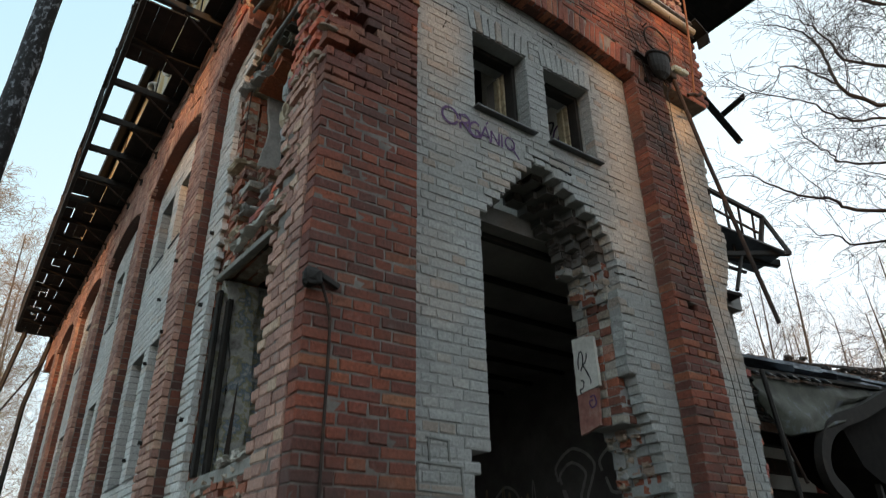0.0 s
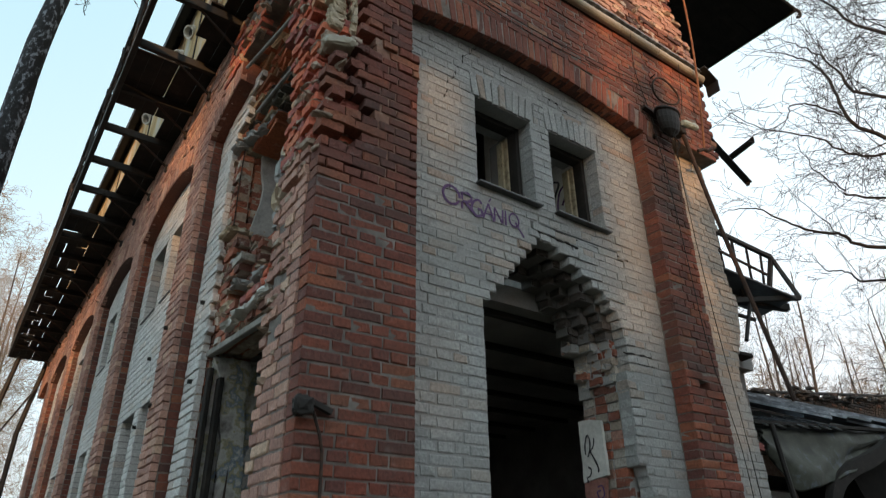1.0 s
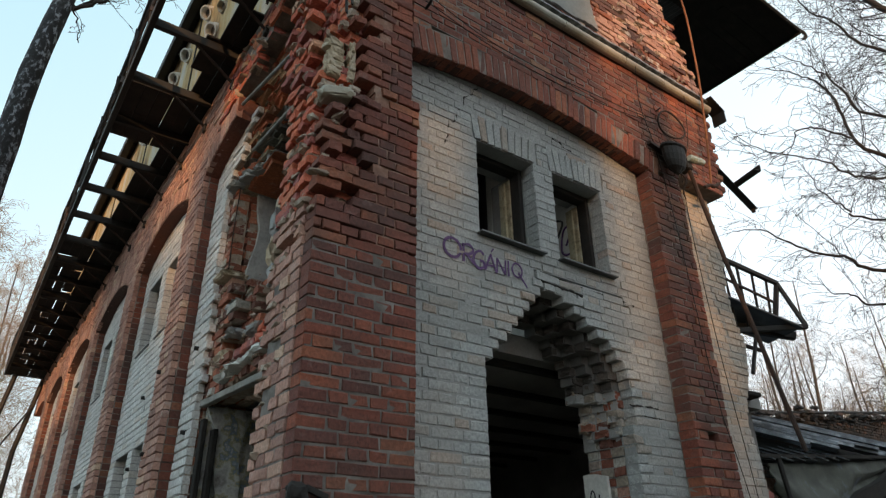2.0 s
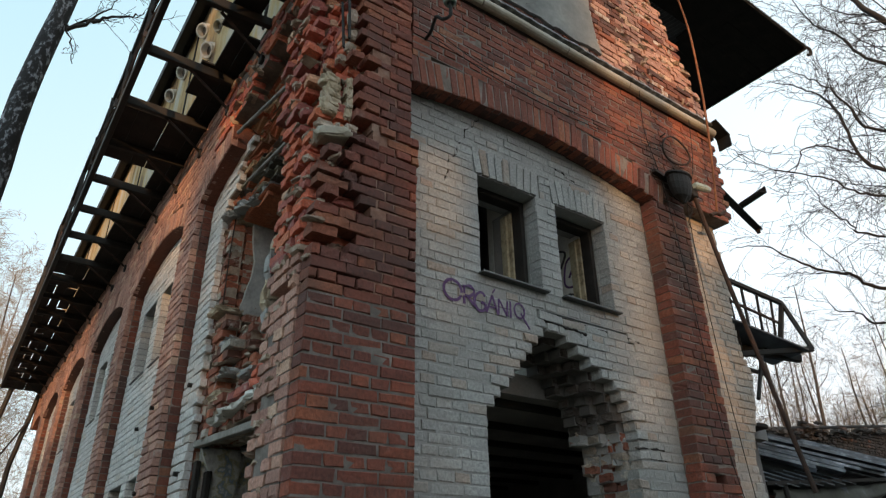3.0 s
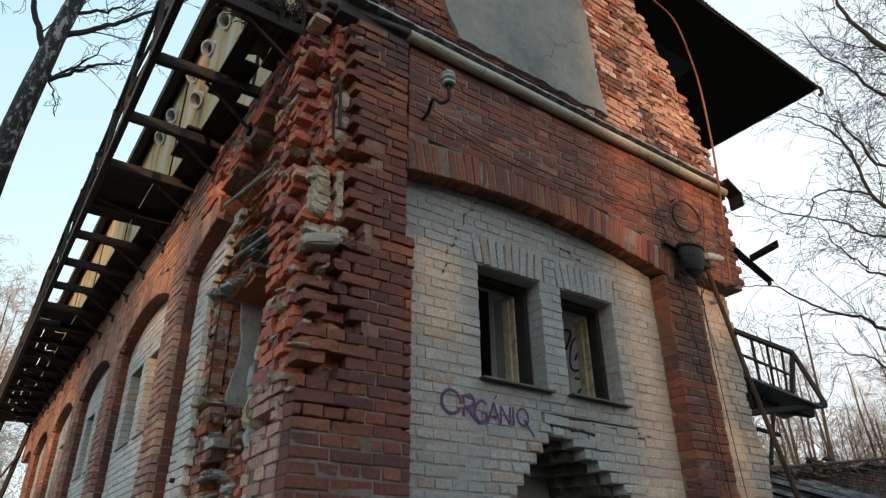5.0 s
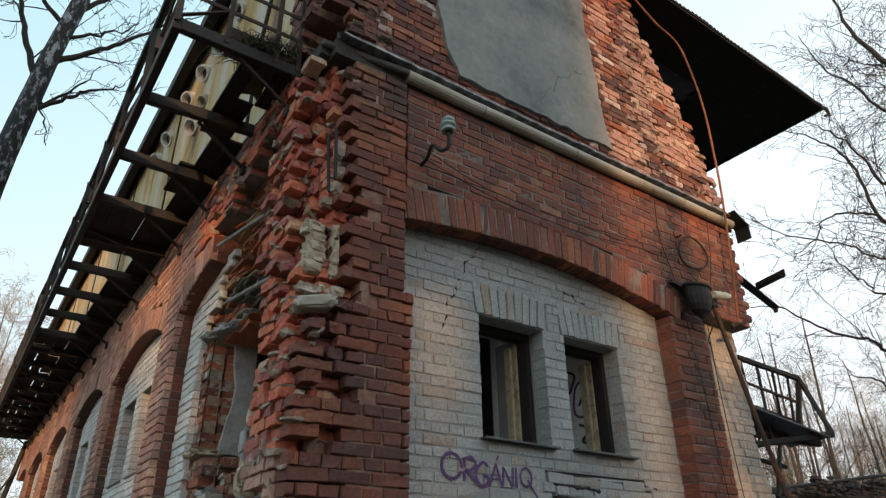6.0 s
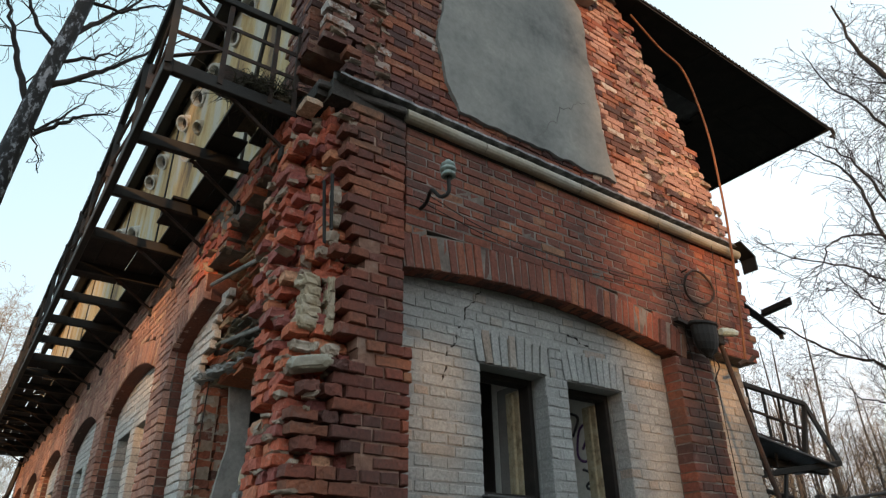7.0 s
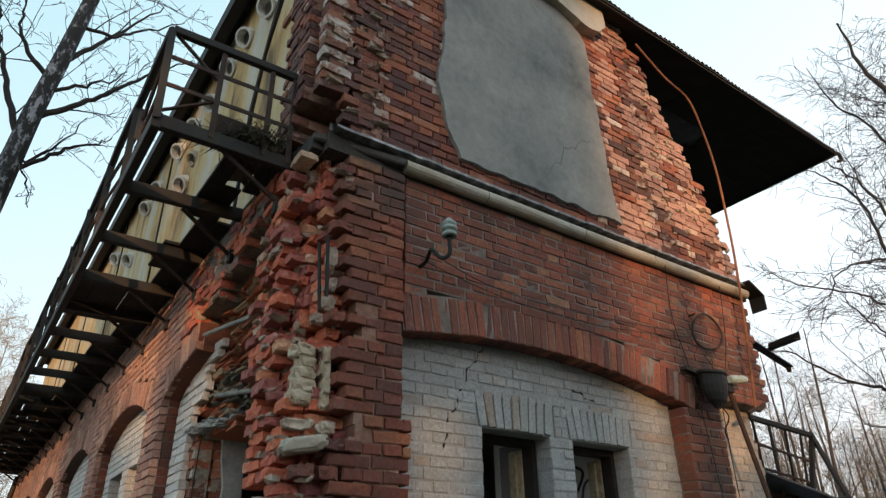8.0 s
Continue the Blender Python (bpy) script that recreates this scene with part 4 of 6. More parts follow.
part("first_bed", fbed, MORTAR_CRUST, wall_west)
# strata of flaking masonry hanging over the opening
verts, faces = [], []
upper = []
for k in range(46):
    z = 6.58 + 0.034 * k
    near = 5.3 - 1.2 * min(1.0, (z - 6.58) / 0.5) + 0.35 * noise.noise(Vector((z * 5, 1, 4)))
    y = PLAIN_Y
    while y > near:
        run = rng.uniform(0.1, 0.34)
        x0 = 1.35 + 0.17 * abs(noise.noise(Vector((y * 1.7, z * 6, 2)))) + rng.uniform(0, 0.05) - (0.06 if z > 7.45 else 0)
        v = brick_verts(run / 2, (1.78 - x0) / 2, 0.0155 * rng.uniform(0.7, 1.05), 0.7)
        m = np.array(WEST)
        v = v + np.array((-(y - run / 2), (x0 + 1.78) / 2, z + 0.012 * noise.noise(Vector((y * 2, z, 1)))))
        base = len(verts)
        verts.extend((v @ m[:3, :3].T).tolist())
        upper.extend([z + 0.12 * noise.noise(Vector((y * 3, z, 8))) > 7.02] * len(FACES))
        faces.extend([tuple(base + i for i in f) for f in FACES])
        y -= run
me = bpy.data.meshes.new("flaking_courses")
me.from_pydata(verts, [], faces)
me.materials.append(FLAKE)
me.materials.append(FLAKE_RED)
me.polygons.foreach_set("material_index", [int(u) for u in upper])
tagged(new("flaking_courses", me), "thin flaking brick and mortar layers", kind="stuff").parent = wall_west
for z in range(4):
    b = lump((0.12, 0.1, 0.035), 30 + z, 0.4)
    bmesh.ops.translate(b, verts=b.verts, vec=(1.42 + 0.04 * z, 5.8 - 0.22 * z, 6.63 + 0.02 * (z % 2)))
    part("mortar_lump", b, MORTAR_PALE, wall_west)


part("reveal_plaster", ragged_slab([(1.53, 5.63), (1.56, 5.8), (1.6, 6.0), (1.61, 6.2), (1.58, 6.4), (1.56, 6.6), (1.77, 6.6), (1.77, 5.63)], 5.705, 5.75, 8, 0.012), DUSTY_PLASTER, wall_west, "grey plaster on the window reveal")
part("jamb_wire", tube([(1.395, 5.74, 6.75), (1.385, 5.75, 6.2), (1.39, 5.74, 5.6)], 0.006, 5), RUST, wall_west)
# lime slab with bricks slumped into the breach
for k in range(5):
    b = lump((0.13, 0.17, 0.035), 90 + k, 0.35)
    bmesh.ops.transform(b, matrix=pose(1.45 + rng.normal(0, 0.015), 4.35 + 0.24 * k, 4.66 - 0.012 * k, rng.normal(0, 5), rng.normal(0, 4), 0), verts=b.verts)
    part("lime_slab", b, PLASTER_WHITE, wall_west, "slumped pale lime mortar")
for k in range(9):
    y = 4.3 + 0.15 * (k % 6) + rng.normal(0, 0.015)
    v = brick_verts(0.07, 0.12, 0.032, 0.6)
    bm = bmesh.new()
    vs = [bm.verts.new((1.46 + p[1], y + p[0], 4.735 + (0.072 if k > 5 else 0) + p[2])) for p in v]
    for f in FACES:
        bm.faces.new([vs[i] for i in f])
    bmesh.ops.recalc_face_normals(bm, faces=bm.faces)
    part("slumped_brick", bm, RED_OLD, wall_west)
for seed, (x, y, z), size in ((51, (1.45, 4.4, 4.9), (0.1, 0.16, 0.05)), (52, (1.42, 4.75, 4.84), (0.1, 0.12, 0.035)), (53, (1.28, 4.22, 5.25), (0.07, 0.05, 0.1)), (54, (1.27, 4.2, 5.45), (0.06, 0.05, 0.1)), (55, (1.29, 4.2, 5.62), (0.06, 0.05, 0.07)), (56, (1.29, 4.22, 5.05), (0.06, 0.05, 0.08)), (57, (1.42, 5.72, 5.62), (0.12, 0.14, 0.03)), (58, (1.5, 5.55, 5.3), (0.12, 0.12, 0.04)), (59, (1.46, 5.6, 4.85), (0.1, 0.13, 0.045)), (60, (1.44, 5.45, 5.02), (0.08, 0.1, 0.03))):
    b = lump(size, seed, 0.45)
    bmesh.ops.translate(b, verts=b.verts, vec=(x, y, z))
    part("mortar_lump", b, MORTAR_CREAM if seed % 2 else MORTAR_PALE, wall_west, "pale mortar lump")
part("cross_rail", bar((1.42, 3.98, 4.42), (1.40, 5.97, 4.52), 0.06, 0.055, bevel=0.006), STONE, wall_west, "grey cross rail")
part("lintel_iron", bar((1.62, 4.02, 4.52), (1.6, 5.95, 4.6), 0.3, 0.06), RUST, wall_west)
part("sill_rubble", box(1.37, 1.78, 4.06, 5.97, 2.62, 2.74, bevel=0.02), STONE, wall_west)
for seed in range(70, 80):
    b = lump((rng.uniform(0.05, 0.11), rng.uniform(0.06, 0.15), rng.uniform(0.03, 0.06)), seed, 0.45)
    bmesh.ops.translate(b, verts=b.verts, vec=(rng.uniform(1.4, 1.7), 4.2 + 0.17 * (seed - 70), 2.77))
    part("rubble", b, MIXED if seed % 2 else PLASTER_WHITE, wall_west)
part("frame_post", box(1.392, 1.432, 5.84, 5.925, 2.76, 4.38, bevel=0.006), TIMBER, wall_west, "dark rotten frame post")
part("frame_post", box(1.475, 1.52, 5.8, 5.92, 2.76, 4.3, bevel=0.006), TIMBER, wall_west, "dark rotten frame post")
part("lower_reveal", box(1.43, 1.9, 5.885, 5.925, 2.76, 4.5, bevel=0.004), PAINTED_GRIME, wall_west, "dirty plastered reveal with faded paint")
part("lower_plaster", ragged_slab([(1.55, 2.8), (1.58, 3.3), (1.56, 3.8), (1.52, 4.2), (1.44, 4.46), (1.78, 4.48), (1.74, 4.1), (1.79, 3.5), (1.75, 2.8)], 5.84, 5.886, 14, 0.04), PAINTED_GRIME, wall_west)

# added dark strip hides the panel's pale underside
part("dark_filler", box(1.2, 1.75, 3.75, END, 8.1, 8.222), TIMBER, wall_west, "dark filler added under the wall panel")

# render panel above the walkway, with its row of bushings
upper_panel = tagged(new("upper_panel", mesh_of("upper_panel", box(1.18, 1.42, 4.0, END, 8.22, 11.15), PANEL)), "stained pale render wall panel above the walkway", "wall panel", kind="structure")
part("joint_cover", tube([(1.175, 4.2, 11.1), (1.172, 4.46, 10.3), (1.175, 4.74, 9.85), (1.173, 4.9, 9.3), (1.175, 5.0, 8.3)], [0.03, 0.04, 0.025, 0.03, 0.02], 5), TIMBER, upper_panel, "dark tube drawn along a joint")
for y in (8.3, 11.2, 14.1, 17.0):
    part("joint_cover", box(1.165, 1.19, y, y + 0.05, 8.25, 11.1), TIMBER, upper_panel, "dark joint strip")


def bushing(y, z, broken=False):
    b = thing("wall_bushing", "pale ceramic wall bushing tube fixed in the panel" if not broken else "broken yellow ceramic bushing stub in the panel", "bushing", "bushings in the panel", at=(1.18, y, z))
    bm = bmesh.new()
    prof = [(-0.1, 0.118), (0.02, 0.118), (0.06, 0.105), (0.09, 0.112), (0.105, 0.108), (0.105, 0.085), (0.01, 0.078)]
    if broken:
        prof = [(0.0, 0.1), (0.04, 0.095), (0.07, 0.07), (0.05, 0.05), (0.0, 0.04)]
    rings = []
    for d, r in prof:
        rings.append([bm.verts.new((-d, r * math.cos(k * 0.3927), r * math.sin(k * 0.3927))) for k in range(16)])
    for p, q in zip(rings, rings[1:]):
        for k in range(16):
            bm.faces.new((p[k], p[(k + 1) % 16], q[(k + 1) % 16], q[k]))
    bmesh.ops.recalc_face_normals(bm, faces=bm.faces)
    b.rotation_mode = "QUATERNION"
    b.rotation_quaternion = Vector((-1, 0, 0)).rotation_difference(Vector((-0.8, -0.35, -0.48)))
    ring = part("tube", bm, CORNICE if broken else PLASTER_WHITE, b)
    # a dark disc closes the tube and stands for the shade inside
    bm = bmesh.new()
    bmesh.ops.create_circle(bm, cap_ends=True, segments=16, radius=0.08, matrix=pose(-0.012, 0, 0, 0, -90, 0))
    part("bore", bm, DARK_PLASTER, ring, "dark bore")


for y, z in ((4.77, 10.47), (5.39, 10.58), (5.87, 10.53), (6.42, 10.42), (7.1, 10.52), (7.78, 10.56), (7.2, 9.74), (8.75, 10.5), (9.4, 10.5), (10.0, 9.9), (11.4, 10.5)):
    bushing(y, z)
bushing(6.93, 9.95, True)

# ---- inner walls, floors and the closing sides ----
# unseen parts of this wall are added to keep daylight out
wall_east = tagged(new("wall_east", mesh_of("wall_east", add_box(add_box(box(5.45, 5.82, 4.11, END, 5.0, 11.0), 7.05, 7.25, 4.4, 9.6, 0, 5.0), 5.75, 6.95, 4.2, 4.4, 0, 5.0), DARK_PLASTER)), "dark inner wall, partly added to close the hall", "wall", kind="structure")
wall_back = tagged(new("wall_back", mesh_of("wall_back", box(1.42, 5.82, END, END + 0.35, 0, 11.0), DARK_PLASTER)), "dark end wall of the hall", "wall", kind="structure")
wall_inner = tagged(new("wall_inner", mesh_of("wall_inner", add_box(box(1.8, 5.45, 9.6, 9.85, 5.0, 10.9), 1.8, 7.25, 9.6, 9.85, 0, 4.86), DARK_PLASTER)), "dark cross wall with faded sprayed tags", "wall", kind="structure")
floor_upper = tagged(new("floor_upper", mesh_of("floor_upper", box(1.78, 7.05, 4.12, 9.6, 4.82, 5.0), DUSTY)), "upper floor slab with a grey underside", "floor", kind="structure")
ceiling = tagged(new("ceiling", mesh_of("ceiling", box(1.42, 5.82, 3.92, END, 10.9, 11.0), DARK_PLASTER)), "dark upper ceiling", "ceiling", kind="structure")
for k in range(7):
    y = 4.3 + 0.71 * k
    part("joist", box(1.8, 7.05, y - 0.03, y + 0.03, 4.76, 4.82, bevel=0.006), BLACK_IRON, floor_upper, "black ceiling joist")
chimney_breast = tagged(new("chimney_breast", mesh_of("chimney_breast", box(3.72, 5.3, 4.22, 4.8, 5.0, 7.6, bevel=0.01), PLASTER_WHITE)), "white plastered wall stub behind the window", "wall", kind="structure")


# ---- roof ----
roof = tagged(new("roof"), "low hipped roof of corrugated sheet with a wide dark overhang", "roof", kind="structure")
EAVE_Z, RX0, RX1, RY0, RY1 = 11.16, 1.0, 9.35, 3.25, 21.2


def roof_z(x, y):
    return EAVE_Z + 0.16 * min(x - RX0, RX1 - x, y - RY0, RY1 - y, 3.6)


bm = bmesh.new()
xs = np.arange(RX0, RX1 + 0.001, 0.02)
grid = []
for y in (RY0, 3.6, 4.2, 5.0, 6.2, 7.4, 17.0, RY1):
    row = []
    for i, x in enumerate(xs):
        ripple = 0.016 * math.sin(x * 2 * math.pi / 0.08) if y < 8 else 0.0
        row.append(bm.verts.new((x, y - (0.03 * noise.noise(Vector((x * 1.5, 0, 4))) if y == RY0 else 0), roof_z(x, max(y, RY0)) + 0.05 + ripple)))
    grid.append(row)
for r, s in zip(grid, grid[1:]):
    for k in range(len(xs) - 1):
        bm.faces.new((r[k], r[k + 1], s[k + 1], s[k]))
part("corrugated_sheet", bm, SHEET, roof, "grey corrugated roof sheet")
# boards and rafters hold the overhang's shade in their colour
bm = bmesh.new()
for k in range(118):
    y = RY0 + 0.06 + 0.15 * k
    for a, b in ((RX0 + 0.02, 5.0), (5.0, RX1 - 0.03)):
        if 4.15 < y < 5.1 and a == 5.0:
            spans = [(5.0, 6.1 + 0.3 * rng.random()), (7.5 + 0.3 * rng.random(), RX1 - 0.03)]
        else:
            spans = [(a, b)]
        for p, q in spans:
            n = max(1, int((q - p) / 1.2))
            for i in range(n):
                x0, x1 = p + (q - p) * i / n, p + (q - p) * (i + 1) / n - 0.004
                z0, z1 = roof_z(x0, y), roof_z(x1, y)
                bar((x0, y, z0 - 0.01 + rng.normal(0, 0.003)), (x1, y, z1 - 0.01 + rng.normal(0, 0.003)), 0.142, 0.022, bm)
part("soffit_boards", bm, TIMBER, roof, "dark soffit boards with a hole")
part("eave_board", bar((RX1 - 0.02, RY0, EAVE_Z - 0.01), (RX1 - 0.02, RY1, EAVE_Z - 0.01), 0.03, 0.1), BLACK_IRON, roof)
part("eave_board", bar((RX0 + 0.02, RY0, EAVE_Z - 0.06), (RX0 + 0.02, RY1, EAVE_Z - 0.06), 0.12, 0.2), BLACK_IRON, roof)
part("front_board", bar((RX0, RY0 + 0.02, EAVE_Z), (RX1, RY0 + 0.02, EAVE_Z), 0.03, 0.07), BLACK_IRON, roof)
for y in (5.45, 7.15):
    part("rafter", bar((5.6, y, roof_z(5.6, y) - 0.1), (RX1 - 0.02, y, EAVE_Z - 0.1), 0.05, 0.08, bevel=0.006), BLACK_IRON, roof, "near-black rafter")
gut = [(RX1 - 0.05, RY0 + 0.02, EAVE_Z), (RX1 + 0.06, RY0 - 0.01, EAVE_Z - 0.02), (RX1 + 0.11, RY0, EAVE_Z - 0.09), (RX1 + 0.05, RY0 + 0.03, EAVE_Z - 0.13)]
part("gutter_hook", tube(curve_points(gut, 6), 0.025, 6), BLACK_IRON, roof, "bent black gutter hook")

# ---- walkway on brackets along the west wall ----
walkway = thing("walkway", "rusty iron walkway with railing on brackets along the wall", "walkway")
WX, WZ, WY0, WY1 = 0.28, 8.11, 3.82, 20.25
part("outer_beam", bar((WX, WY0, WZ), (WX, WY1, WZ), 0.06, 0.12, bevel=0.006), BLACK_IRON, walkway)
joists = [3.86 + 0.915 * k for k in range(18)]
for y in joists:
    part("joist", bar((WX, y, WZ + 0.01), (1.19, y + rng.normal(0, 0.02), WZ + 0.01), 0.06, 0.1, bevel=0.005), BLACK_IRON, walkway)
for k, y in enumerate([3.93 + 0.915 * k for k in range(18)]):
    part("strut", tube([(0.72, y - 0.05, WZ - 0.03), (1.175, y + 0.02, 7.82 + rng.normal(0, 0.02))], 0.017, 6), RUST, walkway)
    part("strut_foot", box(1.14, 1.18, y - 0.02, y + 0.05, 7.76, 7.86, bevel=0.005), BLACK_IRON, walkway)
part("top_rail", tube([(WX - 0.02 + wobble(y, 1, 0.03, 0.8), y, 8.86 + wobble(y, 2, 0.03, 0.7)) for y in np.linspace(WY0, WY1, 40)], 0.03, 6), BLACK_IRON, walkway)
for z, r in ((8.36, 0.013), (8.6, 0.015)):
    part("mid_rail", tube([(WX - 0.01 + wobble(y, z, 0.04, 0.9), y, z + wobble(y, z + 1, 0.05, 0.8)) for y in np.linspace(WY0, WY1, 50)], r, 5), RUST, walkway)
for k in range(18):
    y = WY0 + 0.97 * k
    part("rail_post", angle_bar((WX, y, WZ), (WX - 0.02, y + 0.01, 8.86), 0.05), BLACK_IRON, walkway)
for k in range(11):
    y = 4.3 + 1.35 * k
    part("loose_flat", bar((WX - 0.03, y, 8.2 + 0.1 * rng.random()), (WX + 0.01, y + 0.35 + 0.2 * rng.random(), 8.82), 0.05, 0.008), RUST, walkway, "bent rusty flat bar")
part("end_rail", bar((WX - 0.02, WY0, 8.86), (1.2, WY0 + 0.02, 8.9), 0.05, 0.06, bevel=0.005), BLACK_IRON, walkway)
for z in (8.4, 8.63):
    part("end_bar", bar((WX, WY0, z), (1.2, WY0 + 0.02, z + 0.03), 0.012, 0.03), RUST, walkway)
for x in (0.62, 0.98, 1.16):
    part("end_post", bar((x, WY0 + 0.01, WZ), (x, WY0 + 0.01, 8.87), 0.035, 0.02), RUST, walkway)
part("end_brace", bar((0.28, WY0 + 0.02, WZ + 0.08), (0.62, WY0 + 0.02, 8.42), 0.03, 0.012), RUST, walkway)
part("end_brace", bar((0.3, WY0 + 0.02, 8.84), (0.6, WY0 + 0.02, 8.6), 0.03, 0.012), RUST, walkway)
for k in range(29):
    y0 = 3.89 + k * 0.58
    for x0, w in ((0.795, 0.12), (0.92, 0.13), (1.06, 0.12)):
        if rng.random() < 0.1 and y0 < 11:
            continue
        part("deck_board", box(x0, x0 + w + 0.006, y0, y0 + 0.578, WZ + 0.066, WZ + 0.09 + 0.006 * rng.random(), bevel=0.003), TIMBER, walkway)
    for x0 in (0.32, 0.47, 0.62):
        dense = y0 > 11.0 or 6.5 < y0 < 7.5 or (y0 > 5.6 and rng.random() < 0.06)
        if dense and rng.random() > (0.02 if y0 > 11 else 0.12):
            gap = rng.uniform(0.03, 0.11) if y0 > 11 and rng.random() < 0.6 else 0.0
            part("deck_board", box(x0, x0 + (0.165 if x0 > 0.6 else 0.148 if rng.random() < 0.75 else 0.132), y0 + gap, y0 + 0.578, WZ + 0.066, WZ + 0.09, bevel=0.003), TIMBER, walkway)
part("rust_sheet", box(0.66, 1.08, 4.06, 4.068, WZ + 0.09, 8.5), RUST, walkway, "rusty upright sheet")
for x, y in ((0.5, 20.1), (1.15, 20.15)):
    part("end_prop", tube([(x, y, WZ - 0.05), (x - 0.25, y + 0.25, 6.2), (x - 0.3, y + 0.3, 0)], 0.06, 6), BLACK_IRON, walkway)
part("end_prop", tube([(1.1, 20.1, 7.4), (0.25, 20.3, 5.6)], 0.025, 5), BLACK_IRON, walkway)


def blades(seed, centre, spread, count, height):
    r = np.random.default_rng(seed)
    bm = bmesh.new()
    for _ in range(count):
        p = Vector(centre) + Vector((r.normal(0, spread[0]), r.normal(0, spread[1]), 0))
        d = Vector((r.normal(0, 0.7), r.normal(0, 0.7), r.uniform(-0.5, 1.2))).normalized()
        l = height * r.uniform(0.4, 1.2)
        tube([p, p + d * l * 0.5, p + d * l + Vector((0, 0, -0.3 * l))], [0.004, 0.003, 0.001], 3, bm, cap=False)
    return bm


for seed, (x, y, z), size in ((61, (1.0, 4.02, 8.235), (0.14, 0.12, 0.04)), (62, (1.08, 3.93, 8.235), (0.1, 0.07, 0.05)), (63, (0.95, 4.25, 8.23), (0.12, 0.16, 0.035))):
    b = lump(size, seed, 0.5)
    bmesh.ops.translate(b, verts=b.verts, vec=(x, y, z))
    part("mossy_soil", b, GROUND, walkway, "dark mossy soil clump")
grass_tuft = tagged(new("grass_tuft", mesh_of("grass_tuft", blades(5, (0.98, 3.98, 8.25), (0.13, 0.09), 900, 0.22), DRY_GRASS)), "dry grass and moss growing on the walkway end", "grass", kind="stuff")

# ---- fittings on the front ----
insulator = thing("line_insulator", "green-white porcelain insulator on a curved iron hook in the wall", "insulator", at=(2.005, 3.07, 7.445))
hook = [(0.02, 0.37, -0.06), (0.01, 0.28, -0.06), (-0.01, 0.2, -0.02), (-0.04, 0.12, -0.06), (-0.03, 0.05, -0.14), (0.0, 0.0, -0.12), (0.0, 0.0, 0.0)]
part("hook", tube(curve_points(hook, 6), 0.014, 8), BLACK_IRON, insulator, "curved black iron hook")
bm = bmesh.new()
prof = [(0.0, 0.03), (0.0, 0.048), (0.018, 0.052), (0.03, 0.036), (0.038, 0.038), (0.045, 0.055), (0.062, 0.056), (0.07, 0.038), (0.078, 0.04), (0.085, 0.05), (0.1, 0.048), (0.112, 0.025), (0.13, 0.02), (0.135, 0.0)]
bmv = [[bm.verts.new((max(r, 0.001) * math.cos(k * 0.3927), max(r, 0.001) * math.sin(k * 0.3927), z)) for k in range(16)] for z, r in prof]
for p, q in zip(bmv, bmv[1:]):
    for k in range(16):
        bm.faces.new((p[k], p[(k + 1) % 16], q[(k + 1) % 16], q[k]))
for f in bm.faces:
    f.smooth = True
part("porcelain", bm, PORCELAIN, insulator)

hopper = thing("iron_hopper", "black sheet-iron hopper hung below the frieze", "hopper", at=(5.0, 3.3, 6.93))
bm = bmesh.new()
rings = []
for z, r in ((0.16, 0.17), (0.14, 0.175), (0.125, 0.15), (0.04, 0.15), (-0.03, 0.135), (-0.09, 0.105), (-0.12, 0.06), (-0.15, 0.03)):
    rings.append([bm.verts.new((r * math.cos(k * 0.3927), r * 0.6 * math.sin(k * 0.3927), z + wobble(k, r, 0.02, 0.9))) for k in range(16)])
for p, q in zip(rings, rings[1:]):
    for k in range(16):
        bm.faces.new((p[k], p[(k + 1) % 16], q[(k + 1) % 16], q[k]))
bm.faces.new(rings[-1])
bm.faces.new(rings[0][::-1])
part("bucket", bm, BLACK_IRON, hopper)
part("bracket", bar((-0.25, 0.1, 0.19), (0.35, 0.12, 0.13), 0.05, 0.03), RUST, hopper, "rusty bracket")
part("insulator_tube", tube([(0.26, 0.0, 0.14), (0.3, 0.0, 0.146), (0.32, 0.0, 0.15), (0.36, 0.0, 0.156), (0.4, 0.0, 0.162), (0.44, 0.0, 0.168), (0.52, 0.0, 0.18)], [0.03, 0.044, 0.032, 0.044, 0.032, 0.042, 0.03], 10), PORCELAIN, hopper, "white porcelain tube")
part("wire", tube(curve_points([(0.05, 0.0, -0.13), (0.09, -0.02, -0.22), (0.06, 0.02, -0.33), (0.1, 0.03, -0.4)], 8), 0.006, 5), RUST, hopper)

iron_pipe = thing("iron_pipe", "rusty pipe hanging down from the hopper past the broken wall", "pipe")
part("pipe", tube([(5.3, 3.36, 7.05), (5.47, 3.27, 5.9), (5.78, 3.11, 4.1)], 0.022, 8), RUST, iron_pipe)
part("clamp", box(5.24, 5.34, 3.32, 3.44, 6.96, 7.1, bevel=0.01), BLACK_IRON, iron_pipe)

hanging_rod = thing("hanging_rod", "thin orange rusted rod hanging from the roof", "rod")
line = [(4.92, 3.36, 10.95), (5.3, 3.32, 10.62), (5.66, 3.3, 10.45), (5.83, 3.3, 10.0), (5.9, 3.3, 9.5), (5.88, 3.3, 8.9), (5.84, 3.3, 8.4), (5.74, 3.3, 7.7), (5.65, 3.3, 7.2), (5.58, 3.3, 6.86)]
part("rod", tube(curve_points(line, 6), 0.0125, 7), RUST_ORANGE, hanging_rod)
part("hook", tube(curve_points([(5.48, 3.32, 6.8), (5.56, 3.3, 6.84), (5.62, 3.29, 6.84), (5.7, 3.28, 6.9)], 6), 0.02, 7), RUST, hanging_rod)

